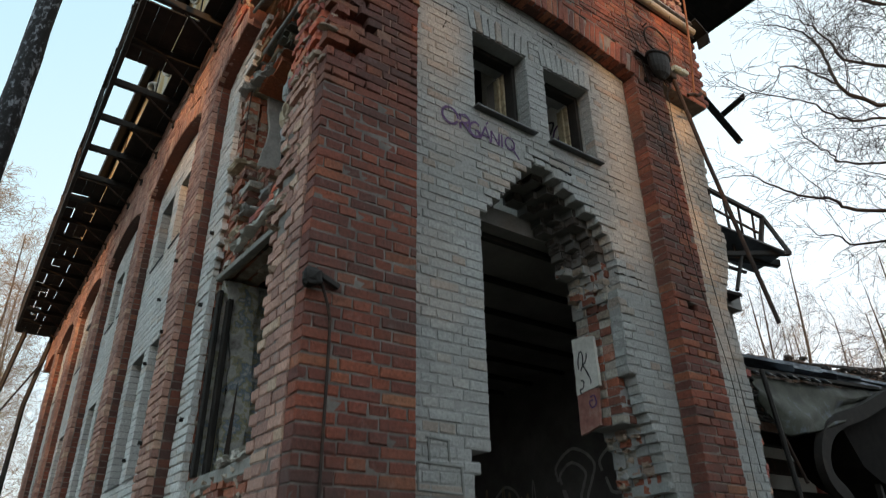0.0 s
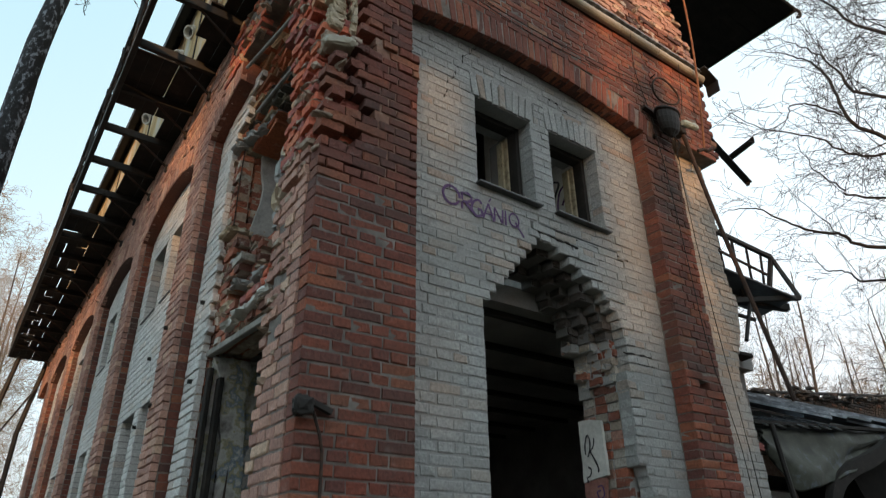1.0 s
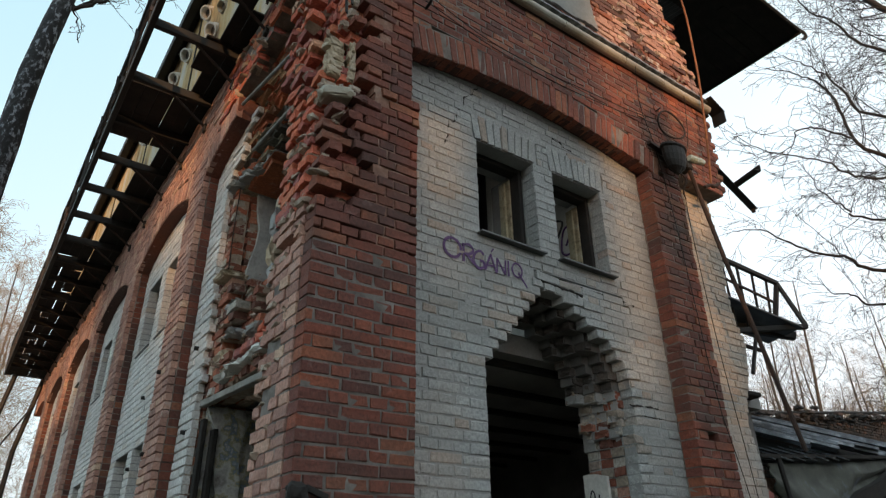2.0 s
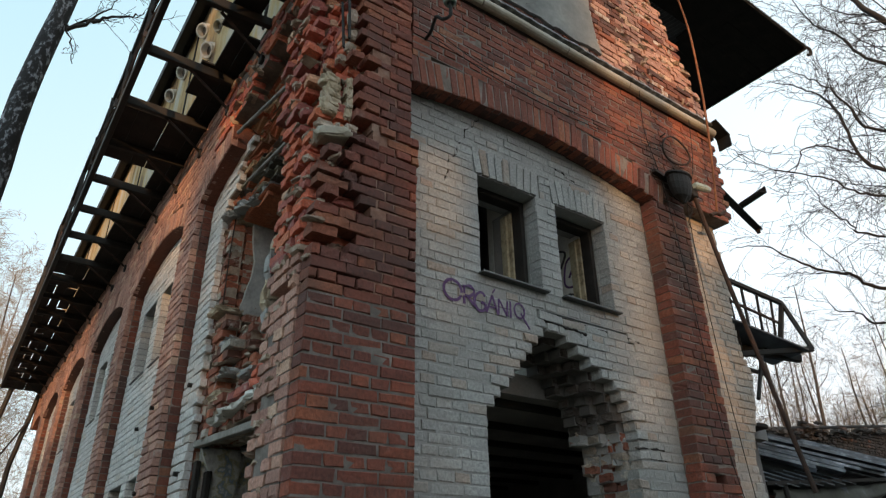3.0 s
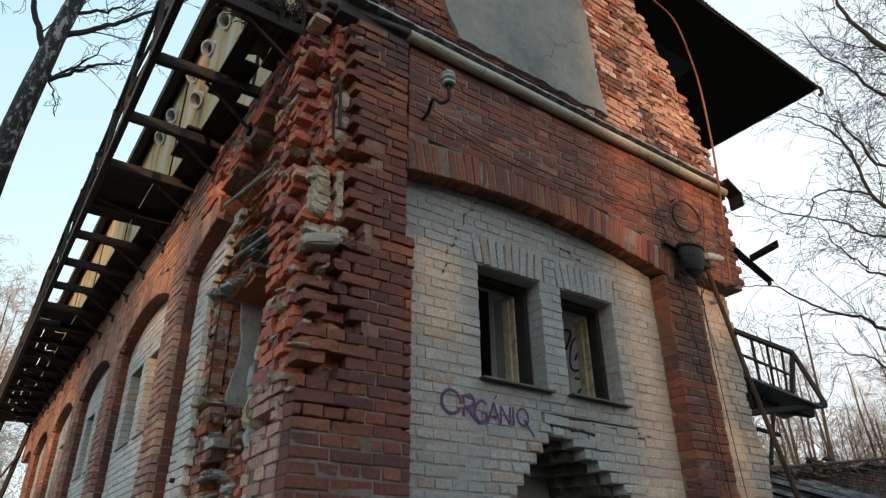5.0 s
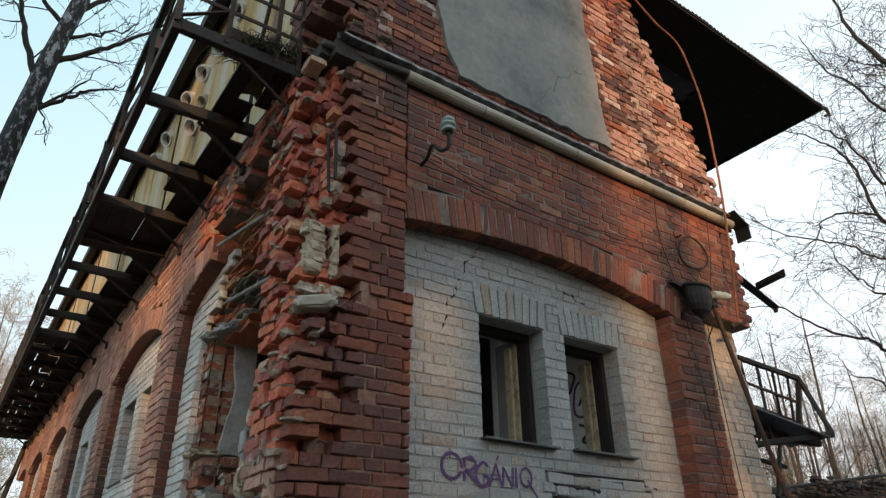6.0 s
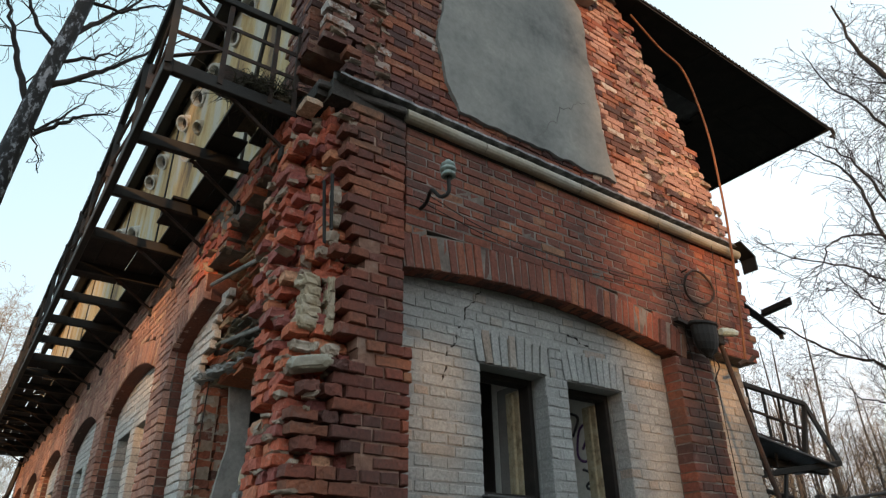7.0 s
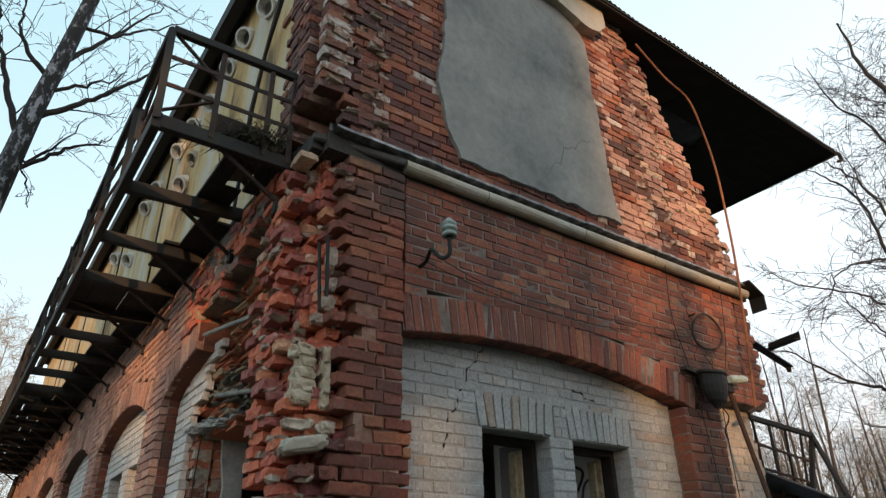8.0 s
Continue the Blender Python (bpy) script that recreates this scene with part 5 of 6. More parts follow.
wire_ring = thing("wire_ring", "rusty wire ring hung on the brick frieze", "wire ring")
part("ring", tube([(5.23 + 0.235 * math.cos(a), 3.40 + 0.012 * math.sin(a * 2), 7.55 + 0.04 * math.cos(a) + 0.175 * math.sin(a)) for a in np.linspace(0, 6.2832, 33)], 0.011, 6), RUST, wire_ring)
part("nail", tube([(5.04, 3.46, 7.67), (5.04, 3.37, 7.68)], 0.008, 6), RUST, wire_ring)

for name, pts in (("line_cable", [(2.05, 3.40, 7.5), (2.6, 3.41, 7.38), (3.3, 3.415, 7.36), (4.0, 3.41, 7.4), (4.6, 3.41, 7.45), (5.0, 3.4, 7.52)]),
                  ("line_cable", [(2.0, 3.40, 7.42), (2.7, 3.415, 7.32), (3.5, 3.42, 7.3), (4.3, 3.42, 7.36), (4.95, 3.4, 7.44)]),
                  ("line_cable", [(4.7, 3.36, 8.1), (4.72, 3.4, 7.6), (4.86, 3.41, 7.1), (4.95, 3.41, 6.4), (5.02, 3.41, 5.4), (5.1, 3.42, 4.5), (5.3, 3.42, 3.6), (5.45, 3.5, 2.4)]),
                  ("line_cable", [(5.55, 3.36, 8.12), (5.5, 3.4, 7.5), (5.3, 3.4, 7.0)]),
                  ("line_cable", [(5.1, 3.4, 7.3), (5.22, 3.4, 7.1), (5.2, 3.4, 6.2), (5.25, 3.4, 5.0), (5.45, 3.45, 3.8), (5.6, 3.5, 2.8)])):
    c = thing(name, "thin dark cable slung along the brick face", "cable", "cables on the front")
    part("cable", tube(curve_points(pts, 10), 0.0035, 5), BLACK_IRON, c)

conduit = thing("cable_conduit", "black clamp and grey conduit running down the brick pier", "conduit")
b = lump((0.055, 0.04, 0.05), 21, 0.3)
bmesh.ops.translate(b, verts=b.verts, vec=(1.2, 3.37, 3.53))
part("clamp", b, BLACK_IRON, conduit, "black tarred cable clamp")
part("arm", bar((1.25, 3.38, 3.56), (1.38, 3.4, 3.52), 0.03, 0.03), BLACK_IRON, conduit)
part("conduit", tube(curve_points([(1.27, 3.38, 3.5), (1.33, 3.395, 3.35), (1.345, 3.4, 3.15), (1.345, 3.4, 2.2), (1.35, 3.4, 0.0)], 8), 0.009, 6), RUST, conduit)

for a, b in (((1.29, 3.46, 7.36), (1.31, 3.43, 6.9)), ((1.335, 3.44, 7.42), (1.345, 3.42, 7.0))):
    t = thing("iron_strap", "dark iron strap standing in the broken brickwork", "iron strap", "straps in the pier")
    part("strap", bar(a, b, 0.022, 0.012), BLACK_IRON, t)
for a, b in (((1.2, 5.42, 7.33), (1.26, 4.05, 7.12)), ((1.36, 5.4, 6.84), (1.3, 3.95, 6.57))):
    t = thing("tie_rod", "grey iron tie rod across the broken bay", "rod", "rods across the bay")
    part("rod", tube([a, b], 0.017, 7), STONE, t)

steel = thing("steel_bracket", "black steel angles jutting from the broken wall end", "bracket")
part("main_angle", angle_bar((5.9, 3.72, 7.98), (8.46, 4.31, 8.02), 0.1, 0.014), BLACK_IRON, steel)
part("arm_angle", angle_bar((7.78, 4.2, 8.1), (7.62, 3.72, 8.08), 0.1, 0.014), BLACK_IRON, steel)
part("tip_hook", bar((8.42, 4.3, 8.02), (8.38, 4.29, 7.9), 0.05, 0.03), BLACK_IRON, steel)
part("root", box(5.7, 6.05, 3.65, 3.8, 7.9, 8.03, bevel=0.01), BLACK_IRON, steel)

for i in range(3):
    for k in range(4):
        y = (6.1, 6.7, 8.0)[i] + 0.05 * k * i
        t = thing("wall_anchor", "small black iron anchor end in the wall", "wall anchor", "anchors in the west wall", at=((IN_X, OUT_X, IN_X)[i], y, (5.05, 4.95, 5.0)[i] - 0.9 * k + (0.15 if k % 2 else 0)))
        part("end", tube([(0.02, 0, 0), (-0.035, 0, 0)], [0.022, 0.02], 7), BLACK_IRON, t)


# ---- windows of the front ----
def front_window(a, b):
    w = thing("window", "empty timber window frame with flaking yellowed casing in a brick opening", "window", "front windows", at=(a, 3.8, SILL))
    wide, high = b - a, HEAD - SILL
    part("sill", bar((-0.03, -0.14, 0.01), (wide + 0.03, -0.14, 0.0), 0.24, 0.012), SHEET, w, "dark sheet-metal sill")
    part("jamb", box(0.0, 0.045, -0.05, 0.06, 0.02, high, bevel=0.004), TIMBER, w)
    part("jamb", box(wide - 0.045, wide, -0.05, 0.06, 0.02, high, bevel=0.004), TIMBER, w)
    part("head", box(0.045, wide - 0.045, -0.05, 0.06, high - 0.05, high, bevel=0.004), TIMBER, w)
    part("foot", box(0.045, wide - 0.045, -0.05, 0.06, 0.02, 0.06, bevel=0.004), TIMBER, w)
    casing = part("casing", box(wide - 0.06, wide - 0.03, 0.06, 0.2, 0.06, high - 0.06, bevel=0.004), FRAME_PAINT, w, "flaking yellowed casing")
    part("bead", box(wide - 0.085, wide - 0.06, 0.1, 0.13, 0.06, high - 0.08, bevel=0.003), FRAME_PAINT, casing)
    return w


for opening in WINDOWS:
    front_window(*opening)

# small frames deep in the west windows
for n, (a, b) in enumerate(bays[:4]):
    for p, q in SLOTS:
        for z0, z1 in ((5.71, 6.66), (2.96, 4.46)):
            w = thing("window", "empty dark window opening with a thin timber frame", "window", "west windows", at=(IN_X + 0.3, a + p, z0))
            part("frame", add_box(add_box(box(0, 0.05, 0, 0.04, 0, z1 - z0), 0, 0.05, q - p - 0.04, q - p, 0, z1 - z0), 0, 0.05, 0.04, q - p - 0.04, z1 - z0 - 0.05, z1 - z0), TIMBER, w)
            part("sill", bar((-0.18, -0.02, 0.0), (-0.18, q - p + 0.02, 0.0), 0.28, 0.015), SHEET, w, "dark sheet-metal sill")


# ---- sprayed writing ----
def ribbon(points, width, place_at, bm=None):
    """A flat sprayed stroke; points in the plane, place_at lifts them onto the wall."""
    bm = bm or bmesh.new()
    line = curve_points([(x, z, 0) for x, z in points], 6) if len(points) > 2 else [Vector((*p, 0)) for p in points]
    rows = []
    for i, p in enumerate(line):
        d = (line[min(i + 1, len(line) - 1)] - line[max(i - 1, 0)]).normalized()
        w = width / 2 * (0.85 + 0.3 * noise.noise(Vector((p.x * 30, p.y * 30, 1))))
        n = Vector((-d.y, d.x, 0)) * w
        rows.append([bm.verts.new(place_at(q.x, q.y, e)) for q, e in ((p + n, 0.0), (p - n, 0.0), (p - n, 0.002), (p + n, 0.002))])
    for r, t in zip(rows, rows[1:]):
        for k in range(4):
            bm.faces.new((r[k], t[k], t[(k + 1) % 4], r[(k + 1) % 4]))
    bm.faces.new(rows[0])
    bm.faces.new(rows[-1][::-1])
    bmesh.ops.recalc_face_normals(bm, faces=bm.faces)
    return bm


def on_front(x, z, e):
    return (x, PANEL_Y - 0.0045 - e, z)


RING = [(0.5 + 0.5 * math.sin(a), 0.5 + 0.5 * math.cos(a)) for a in np.linspace(0.2, 6.6, 14)]
GLYPHS = {
    "O": [RING], "I": [[(0.5, 1), (0.45, 0)]], "N": [[(0, 0), (0.05, 1)], [(0.05, 1), (0.9, 0)], [(0.9, 0), (1, 1)]],
    "R": [[(0.1, 0), (0.12, 0.95)], [(0.0, 0.9), (0.6, 1.0), (0.95, 0.75), (0.6, 0.48), (0.15, 0.45)], [(0.3, 0.46), (1.0, 0.0)]],
    "G": [[(0.95, 0.85), (0.6, 1.0), (0.15, 0.75), (0.05, 0.35), (0.4, 0.02), (0.9, 0.15), (0.95, 0.45)], [(0.95, 0.45), (0.55, 0.47)]],
    "A": [[(0, 0), (0.55, 1)], [(0.55, 1), (1, 0)], [(0.2, 0.32), (0.85, 0.36)]],
    "Q": [RING, [(0.6, 0.35), (1.45, -0.6)]],
}
graffiti = thing("graffiti", "purple sprayed writing on the limewashed wall", "graffiti")
for ch, x, z, w, h in (("O", 2.285, 5.245, 0.155, 0.155), ("R", 2.452, 5.236, 0.11, 0.15), ("G", 2.552, 5.212, 0.112, 0.15), ("A", 2.664, 5.216, 0.11, 0.146), ("N", 2.782, 5.224, 0.088, 0.124), ("I", 2.88, 5.222, 0.04, 0.132), ("Q", 2.938, 5.236, 0.1, 0.118)):
    bm = bmesh.new()
    for k, line in enumerate(GLYPHS[ch]):
        ribbon([(x + a * w, z + b * h) for a, b in line], 0.026 if ch in "ORG" else 0.018, lambda u, v, e, k=k: on_front(u, v, e + 0.0012 * k), bm)
    part("letter", bm, PURPLE, graffiti)
part("accent", ribbon([(2.732, 5.385), (2.756, 5.42)], 0.014, on_front), PURPLE, graffiti)


def stroke(points, r, flat):
    return tube(curve_points(points, 8), r, 5)


tag_small = thing("graffiti", "black sprayed strokes on the plaster in the hole", "graffiti")
def on_jamb(y, z, e):
    return (4.052 - e, y, z)


for pts in ([(4.075, 3.62), (4.07, 3.7), (4.04, 3.77), (4.015, 3.74), (4.02, 3.66), (4.05, 3.6)], [(3.965, 3.74), (3.98, 3.68), (4.02, 3.64)], [(4.02, 3.64), (3.985, 3.58), (3.95, 3.5), (3.955, 3.47)], [(4.06, 3.52), (4.03, 3.5), (4.045, 3.45), (4.08, 3.44), (4.07, 3.4)]):
    part("stroke", ribbon(pts, 0.015, on_jamb), BLACK_PAINT, tag_small)
part("stroke", ribbon([(3.98, 3.36), (3.93, 3.36), (3.92, 3.29), (3.97, 3.27), (3.99, 3.32), (3.95, 3.33)], 0.014, on_jamb), PURPLE, tag_small)
tag_swirl = thing("graffiti", "purple and black swirl on the white window reveal", "graffiti")
for pts, mt in (([(4.083, 4.06, 6.02), (4.083, 3.99, 6.1), (4.083, 3.94, 6.0), (4.083, 4.03, 5.92), (4.083, 4.12, 5.98), (4.083, 4.08, 6.18), (4.083, 3.96, 6.24)], PURPLE), ([(4.083, 4.08, 5.86), (4.083, 3.96, 5.8), (4.083, 4.06, 5.72), (4.083, 3.92, 5.66), (4.083, 4.02, 5.56)], BLACK_PAINT), ([(4.083, 4.16, 6.34), (4.083, 4.08, 6.28), (4.083, 4.16, 6.14)], BLACK_PAINT)):
    part("stroke", stroke(pts, 0.012, 0), mt, tag_swirl)

outline = thing("graffiti", "grey brushed brick outlines on the limewashed wall", "graffiti")
for a, b in (((2.12, 2.78), (2.3, 2.77)), ((2.14, 2.78), (2.15, 2.64)), ((2.29, 2.77), (2.3, 2.64)), ((2.06, 2.63), (2.4, 2.62)), ((2.06, 2.63), (2.07, 2.47)), ((2.39, 2.62), (2.4, 2.46)), ((2.07, 2.47), (2.4, 2.46))):
    part("stroke", tube([(a[0], PANEL_Y + 0.001, a[1]), (b[0], PANEL_Y + 0.001, b[1])], 0.010, 5), RENDER_GREY, outline)
inside = thing("graffiti", "faded pale sprayed rings on the dark inner wall", "graffiti")
def on_east(y, z, e):
    return (7.045 - e, y, z)


scrawl = random.Random(4)
for y, z, r in ((7.1, 3.25, 0.42), (7.15, 3.2, 0.28), (6.35, 3.3, 0.3), (8.6, 3.0, 0.3)):
    part("stroke", ribbon([(y + r * (0.8 + 0.2 * math.sin(3 * a)) * math.cos(a), z + r * math.sin(a)) for a in np.linspace(0, 6.0, 14)], 0.05, on_east), DUSTY_PLASTER, inside)
for k in range(14):
    y, z = 7.5 + 0.14 * k, 2.75 + scrawl.uniform(-0.1, 0.1)
    h = scrawl.uniform(0.3, 0.55)
    part("stroke", ribbon([(y, z), (y + 0.06, z + h), (y + 0.12, z + 0.1 * h), (y + 0.16, z + 0.5 * h)], 0.03, on_east), FRAME_PAINT if k % 3 else DUSTY_PLASTER, inside)

# things standing in the lower window of the broken bay
for y, x, w in ((5.86, 1.62, 0.1), (5.9, 1.5, 0.07)):
    t = thing("rusty_panel", "tall rusty painted steel panel leaning in the opening", "panel", "panels in the opening", at=(x, y, 2.74))
    part("sheet", bar((0, 0, 0), (0.02, 0.04, 1.45), w, 0.05, bevel=0.004), RUST, t)
    part("edge", bar((w / 2 + 0.008, -0.02, 0), (w / 2 + 0.028, 0.02, 1.45), 0.012, 0.012), FRAME_PAINT, t)

# debris seen at the end of the wall
ledge = thing("broken_ledge_plank", "splintered plank and yellow render jutting from the wall end", "plank")
part("plank", bar((5.9, 4.3, 4.98), (6.85, 4.1, 4.92), 0.3, 0.05, bevel=0.01), TIMBER, ledge)
part("render", bar((5.9, 4.25, 4.9), (6.6, 4.1, 4.86), 0.2, 0.06, bevel=0.015), CORNICE, ledge, "yellowish broken render")

# ---- broken balcony on the far side ----
balcony = thing("broken_balcony", "sagging iron balcony with bent railing beyond the broken wall", "balcony")
A, B, C, D = (8.35, 4.97, 7.44), (9.8, 4.91, 7.34), (9.5, 4.5, 6.42), (8.2, 5.1, 6.22)
part("top_rail", bar(A, B, 0.06, 0.06), BLACK_IRON, balcony)
part("slant_rail", bar(B, C, 0.05, 0.05), BLACK_IRON, balcony)
part("end_post", bar(B, (9.3, 4.85, 6.5), 0.06, 0.06), BLACK_IRON, balcony)
part("mid_rail", bar((8.35, 4.97, 7.1), (9.6, 4.9, 6.95), 0.03, 0.03), RUST, balcony)
part("low_rail", bar((8.35, 4.99, 6.8), (9.45, 4.88, 6.65), 0.025, 0.025), RUST, balcony)
for k in range(4):
    t = k / 3.3
    part("rail_post", bar((8.4 + 1.3 * t, 4.96, 7.42 - 0.08 * t), (8.5 + 0.9 * t, 5.0 - 0.1 * t, 6.3 + 0.2 * t), 0.03, 0.03), BLACK_IRON, balcony)
part("deck_beam", bar((7.7, 5.1, 6.15), C, 0.07, 0.08, bevel=0.01), BLACK_IRON, balcony)
part("deck_beam", bar((8.0, 5.6, 6.6), (9.6, 4.75, 6.36), 0.1, 0.12, bevel=0.01), BLACK_IRON, balcony)
part("deck_plate", bar((8.0, 5.35, 6.85), (9.42, 4.8, 6.36), 0.75, 0.03, bevel=0.005), SHEET, balcony, "dull dark buckled deck plate")
part("brace", tube([(8.62, 4.8, 6.25), (8.1, 4.7, 5.55)], 0.03, 6), BLACK_IRON, balcony)
part("brace", tube([(7.9, 5.0, 6.1), (8.55, 4.75, 5.95)], 0.03, 6), BLACK_IRON, balcony)
part("hung_bar", tube([(7.85, 4.9, 6.9), (7.7, 5.0, 6.0), (7.5, 5.2, 4.9)], 0.035, 6), RUST, balcony)

# ---- collapsed annex to the east ----
annex_wall = tagged(new("annex_wall", mesh_of("annex_wall", box(7.5, 24.0, 8.4, 8.8, 0, 5.6, bevel=0.02), WHITE_LIT)), "limewashed annex wall with red brick piers", "wall", kind="structure")
for x in (12.8, 16.35, 19.9):
    part("brick_pier", box(x, x + 0.95, 8.28, 8.45, 0, 5.5, bevel=0.02), RED_OLD, annex_wall, "red brick pier")
annex_parapet = tagged(new("annex_parapet"), "ruined dark brick parapet of the annex", "parapet", kind="structure")


def cloth(top, low, rows=9, bulge=0.12, thick=0.025, steps=40):
    """A sagging sheet between two edges."""
    bm = bmesh.new()
    a, b = curve_points(top, 10), curve_points(low, 10)
    grid = []
    for k in range(rows):
        t = k / (rows - 1)
        row = []
        for i in range(steps):
            p = a[int(i / (steps - 1) * (len(a) - 1))].lerp(b[int(i / (steps - 1) * (len(b) - 1))], t)
            sag = bulge * math.sin(t * 3.14)
            row.append(bm.verts.new(p + Vector((wobble(p.x, t * 3, 0.05, 1.3), wobble(p.x * 1.3, t * 2, 0.14, 1.1) * (0.3 + t), wobble(p.x, t, 0.05, 2.4) - sag))))
        grid.append(row)
    for r, s in zip(grid, grid[1:]):
        for i in range(steps - 1):
            bm.faces.new((r[i], r[i + 1], s[i + 1], s[i]))
    made = bmesh.ops.extrude_face_region(bm, geom=list(bm.faces))
    bmesh.ops.translate(bm, verts=[v for v in made["geom"] if isinstance(v, bmesh.types.BMVert)], vec=(0, 0.01, -thick))
    bmesh.ops.recalc_face_normals(bm, faces=bm.faces)
    for f in bm.faces:
        f.smooth = True
    return bm


annex_roof = tagged(new("annex_roof"), "collapsed annex roof with torn felt hanging from its edge", "roof", kind="structure")
part("deck", cloth([(8.3, 7.5, 5.53), (11, 7.5, 5.64), (15, 7.5, 5.8), (23, 7.5, 6.0)], [(8.4, 5.15, 4.5), (11, 5.2, 4.62), (15, 5.4, 4.9), (23, 5.6, 5.3)], bulge=0.05), TIMBER, annex_roof, "dark mossy roof deck")
part("hanging_felt", cloth([(8.62, 5.08, 4.5), (9.6, 5.1, 4.58), (11.2, 5.15, 4.72), (13.4, 5.25, 5.0)], [(8.66, 4.98, 4.2), (8.9, 4.95, 3.92), (9.15, 4.95, 3.72), (10.3, 5.0, 3.98), (11.4, 5.08, 4.3), (13.2, 5.2, 4.86)], bulge=0.0, rows=10), FELT, annex_roof, "hanging grey-green roofing felt")
part("eave_strip", bar((8.4, 5.06, 4.56), (13.4, 5.2, 4.98), 0.1, 0.05), TIMBER, annex_roof)
for k in range(7):
    x = 8.75 + 0.33 * k
    part("sheet_end", bar((x, 5.0, 4.54 + 0.028 * k), (x - 0.1, 5.55, 4.78 + 0.028 * k), 0.3, 0.014), SHEET_BLUE, annex_roof, "blue-grey sheet end")
for k in range(13):
    t = thing("roof_sheet", "long blue-grey metal roof sheet lying loose on the annex roof", "roof sheet", "loose sheets", at=(8.95 + 0.48 * k, 7.6, 5.78 + 0.02 * k))
    lift = rng.uniform(0.0, 0.09)
    run = Vector((1.3 + rng.uniform(-0.25, 0.25), -2.4, -1.04 + lift * 0.5))
    off = Vector((0, 0, 0.05 + lift))
    part("sheet", bar(off, off + run, 0.4, 0.014, bevel=0.003), SHEET_BLUE, t)
    for s in (-0.19, 0.19):
        d = Vector((run.y, -run.x, 0)).normalized() * s
        part("seam", bar(off + d + Vector((0, 0, 0.02)), off + d + run + Vector((0, 0, 0.02)), 0.022, 0.04), SHEET_BLUE, t)
for z, y, m in ((4.05, 6.3, BLACK_IRON), (3.55, 6.1, RUST), (3.1, 6.2, BLACK_IRON)):
    t = thing("steel_beam", "dark steel beam below the annex roof", "beam", "beams of the annex", at=(7.6, y, z))
    part("web", bar((0, 0, 0), (14.0, 0.3, 0.1), 0.03, 0.2), m, t)
    part("flange", bar((0, 0, 0.1), (14.0, 0.3, 0.2), 0.14, 0.02), m, t)
    part("flange", bar((0, 0, -0.1), (14.0, 0.3, 0.0), 0.14, 0.02), m, t)
for k, x in enumerate((7.7, 14.0, 21.2)):
    t = thing("steel_column", "dark steel column of the annex frame", "column", "columns of the annex", at=(x, 6.3, 0))
    part("shaft", box(-0.07, 0.07, -0.07, 0.07, 0, 5.0, bevel=0.01), BLACK_IRON, t)
post = thing("iron_post", "thin dark iron post propping the annex roof", "post", at=(8.5, 4.72, 0))
part("post", tube([(0.14, 0, 0), (0.05, 0, 2.4), (-0.02, 0.04, 3.6), (-0.04, 0.1, 4.5)], 0.035, 7), BLACK_IRON, post)
part("stay", tube([(0.3, 0.2, 3.72), (0.75, 0.25, 3.1)], 0.025, 6), RUST, post)
strap = thing("bent_strap", "wide rusty steel strap hanging in a bend", "strap", at=(0, 4.98, 0))
bm = bmesh.new()
pts = curve_points([(12.8, 0.0, 4.76), (11.6, 0.0, 4.34), (10.75, 0.0, 4.1), (10.25, 0.0, 3.85), (9.98, 0.0, 3.5), (10.02, 0.0, 3.2), (10.36, 0.0, 2.95), (10.7, 0.0, 2.5), (10.8, 0.0, 1.4)], 8)
rr = []
for i, p in enumerate(pts):
    d = (pts[min(i + 1, len(pts) - 1)] - pts[max(i - 1, 0)]).normalized()
    n = Vector((-d.z, 0, d.x)) * 0.11
    rr.append([bm.verts.new(p + n), bm.verts.new(p - n)])
for p, q in zip(rr, rr[1:]):
    bm.faces.new((p[0], q[0], q[1], p[1]))
made = bmesh.ops.extrude_face_region(bm, geom=list(bm.faces))
bmesh.ops.translate(bm, verts=[v for v in made["geom"] if isinstance(v, bmesh.types.BMVert)], vec=(0.0, 0.12, 0.0))
bmesh.ops.recalc_face_normals(bm, faces=bm.faces)
part("strap", bm, TIMBER, strap)
hood = thing("sheet_hood", "black sheet-iron hood slumped under the annex roof", "hood", at=(11.1, 5.15, 0))
bm = bmesh.new()
rings = []
for x, z in ((0.0, 4.02), (0.4, 4.22), (1.0, 4.45), (1.9, 4.7), (2.6, 4.7), (2.7, 3.2), (1.6, 3.1), (0.8, 3.3), (0.35, 3.5)):
    rings.append([bm.verts.new((x, d, z)) for d in (0.0, 1.0)])
for p, q in zip(rings, rings[1:] + rings[:1]):
    bm.faces.new((p[0], q[0], q[1], p[1]))
bm.faces.new([r[0] for r in rings])
bm.faces.new([r[1] for r in rings][::-1])
bmesh.ops.recalc_face_normals(bm, faces=bm.faces)
part("hood", bm, TAR_BLACK, hood)
for x in (0.9, 2.2):
    part("leg", bar((x, 0.1, 0), (x, 0.1, 3.4), 0.08, 0.08), BLACK_IRON, hood)
top_pipe = thing("roof_pipe", "dark pipe lying along the annex parapet", "pipe", at=(12.0, 7.9, 6.12))
part("pipe", tube([(0, 0, 0), (4, 0.0, 0.49), (11, 0.1, 1.35)], 0.04, 7), BLACK_IRON, top_pipe)

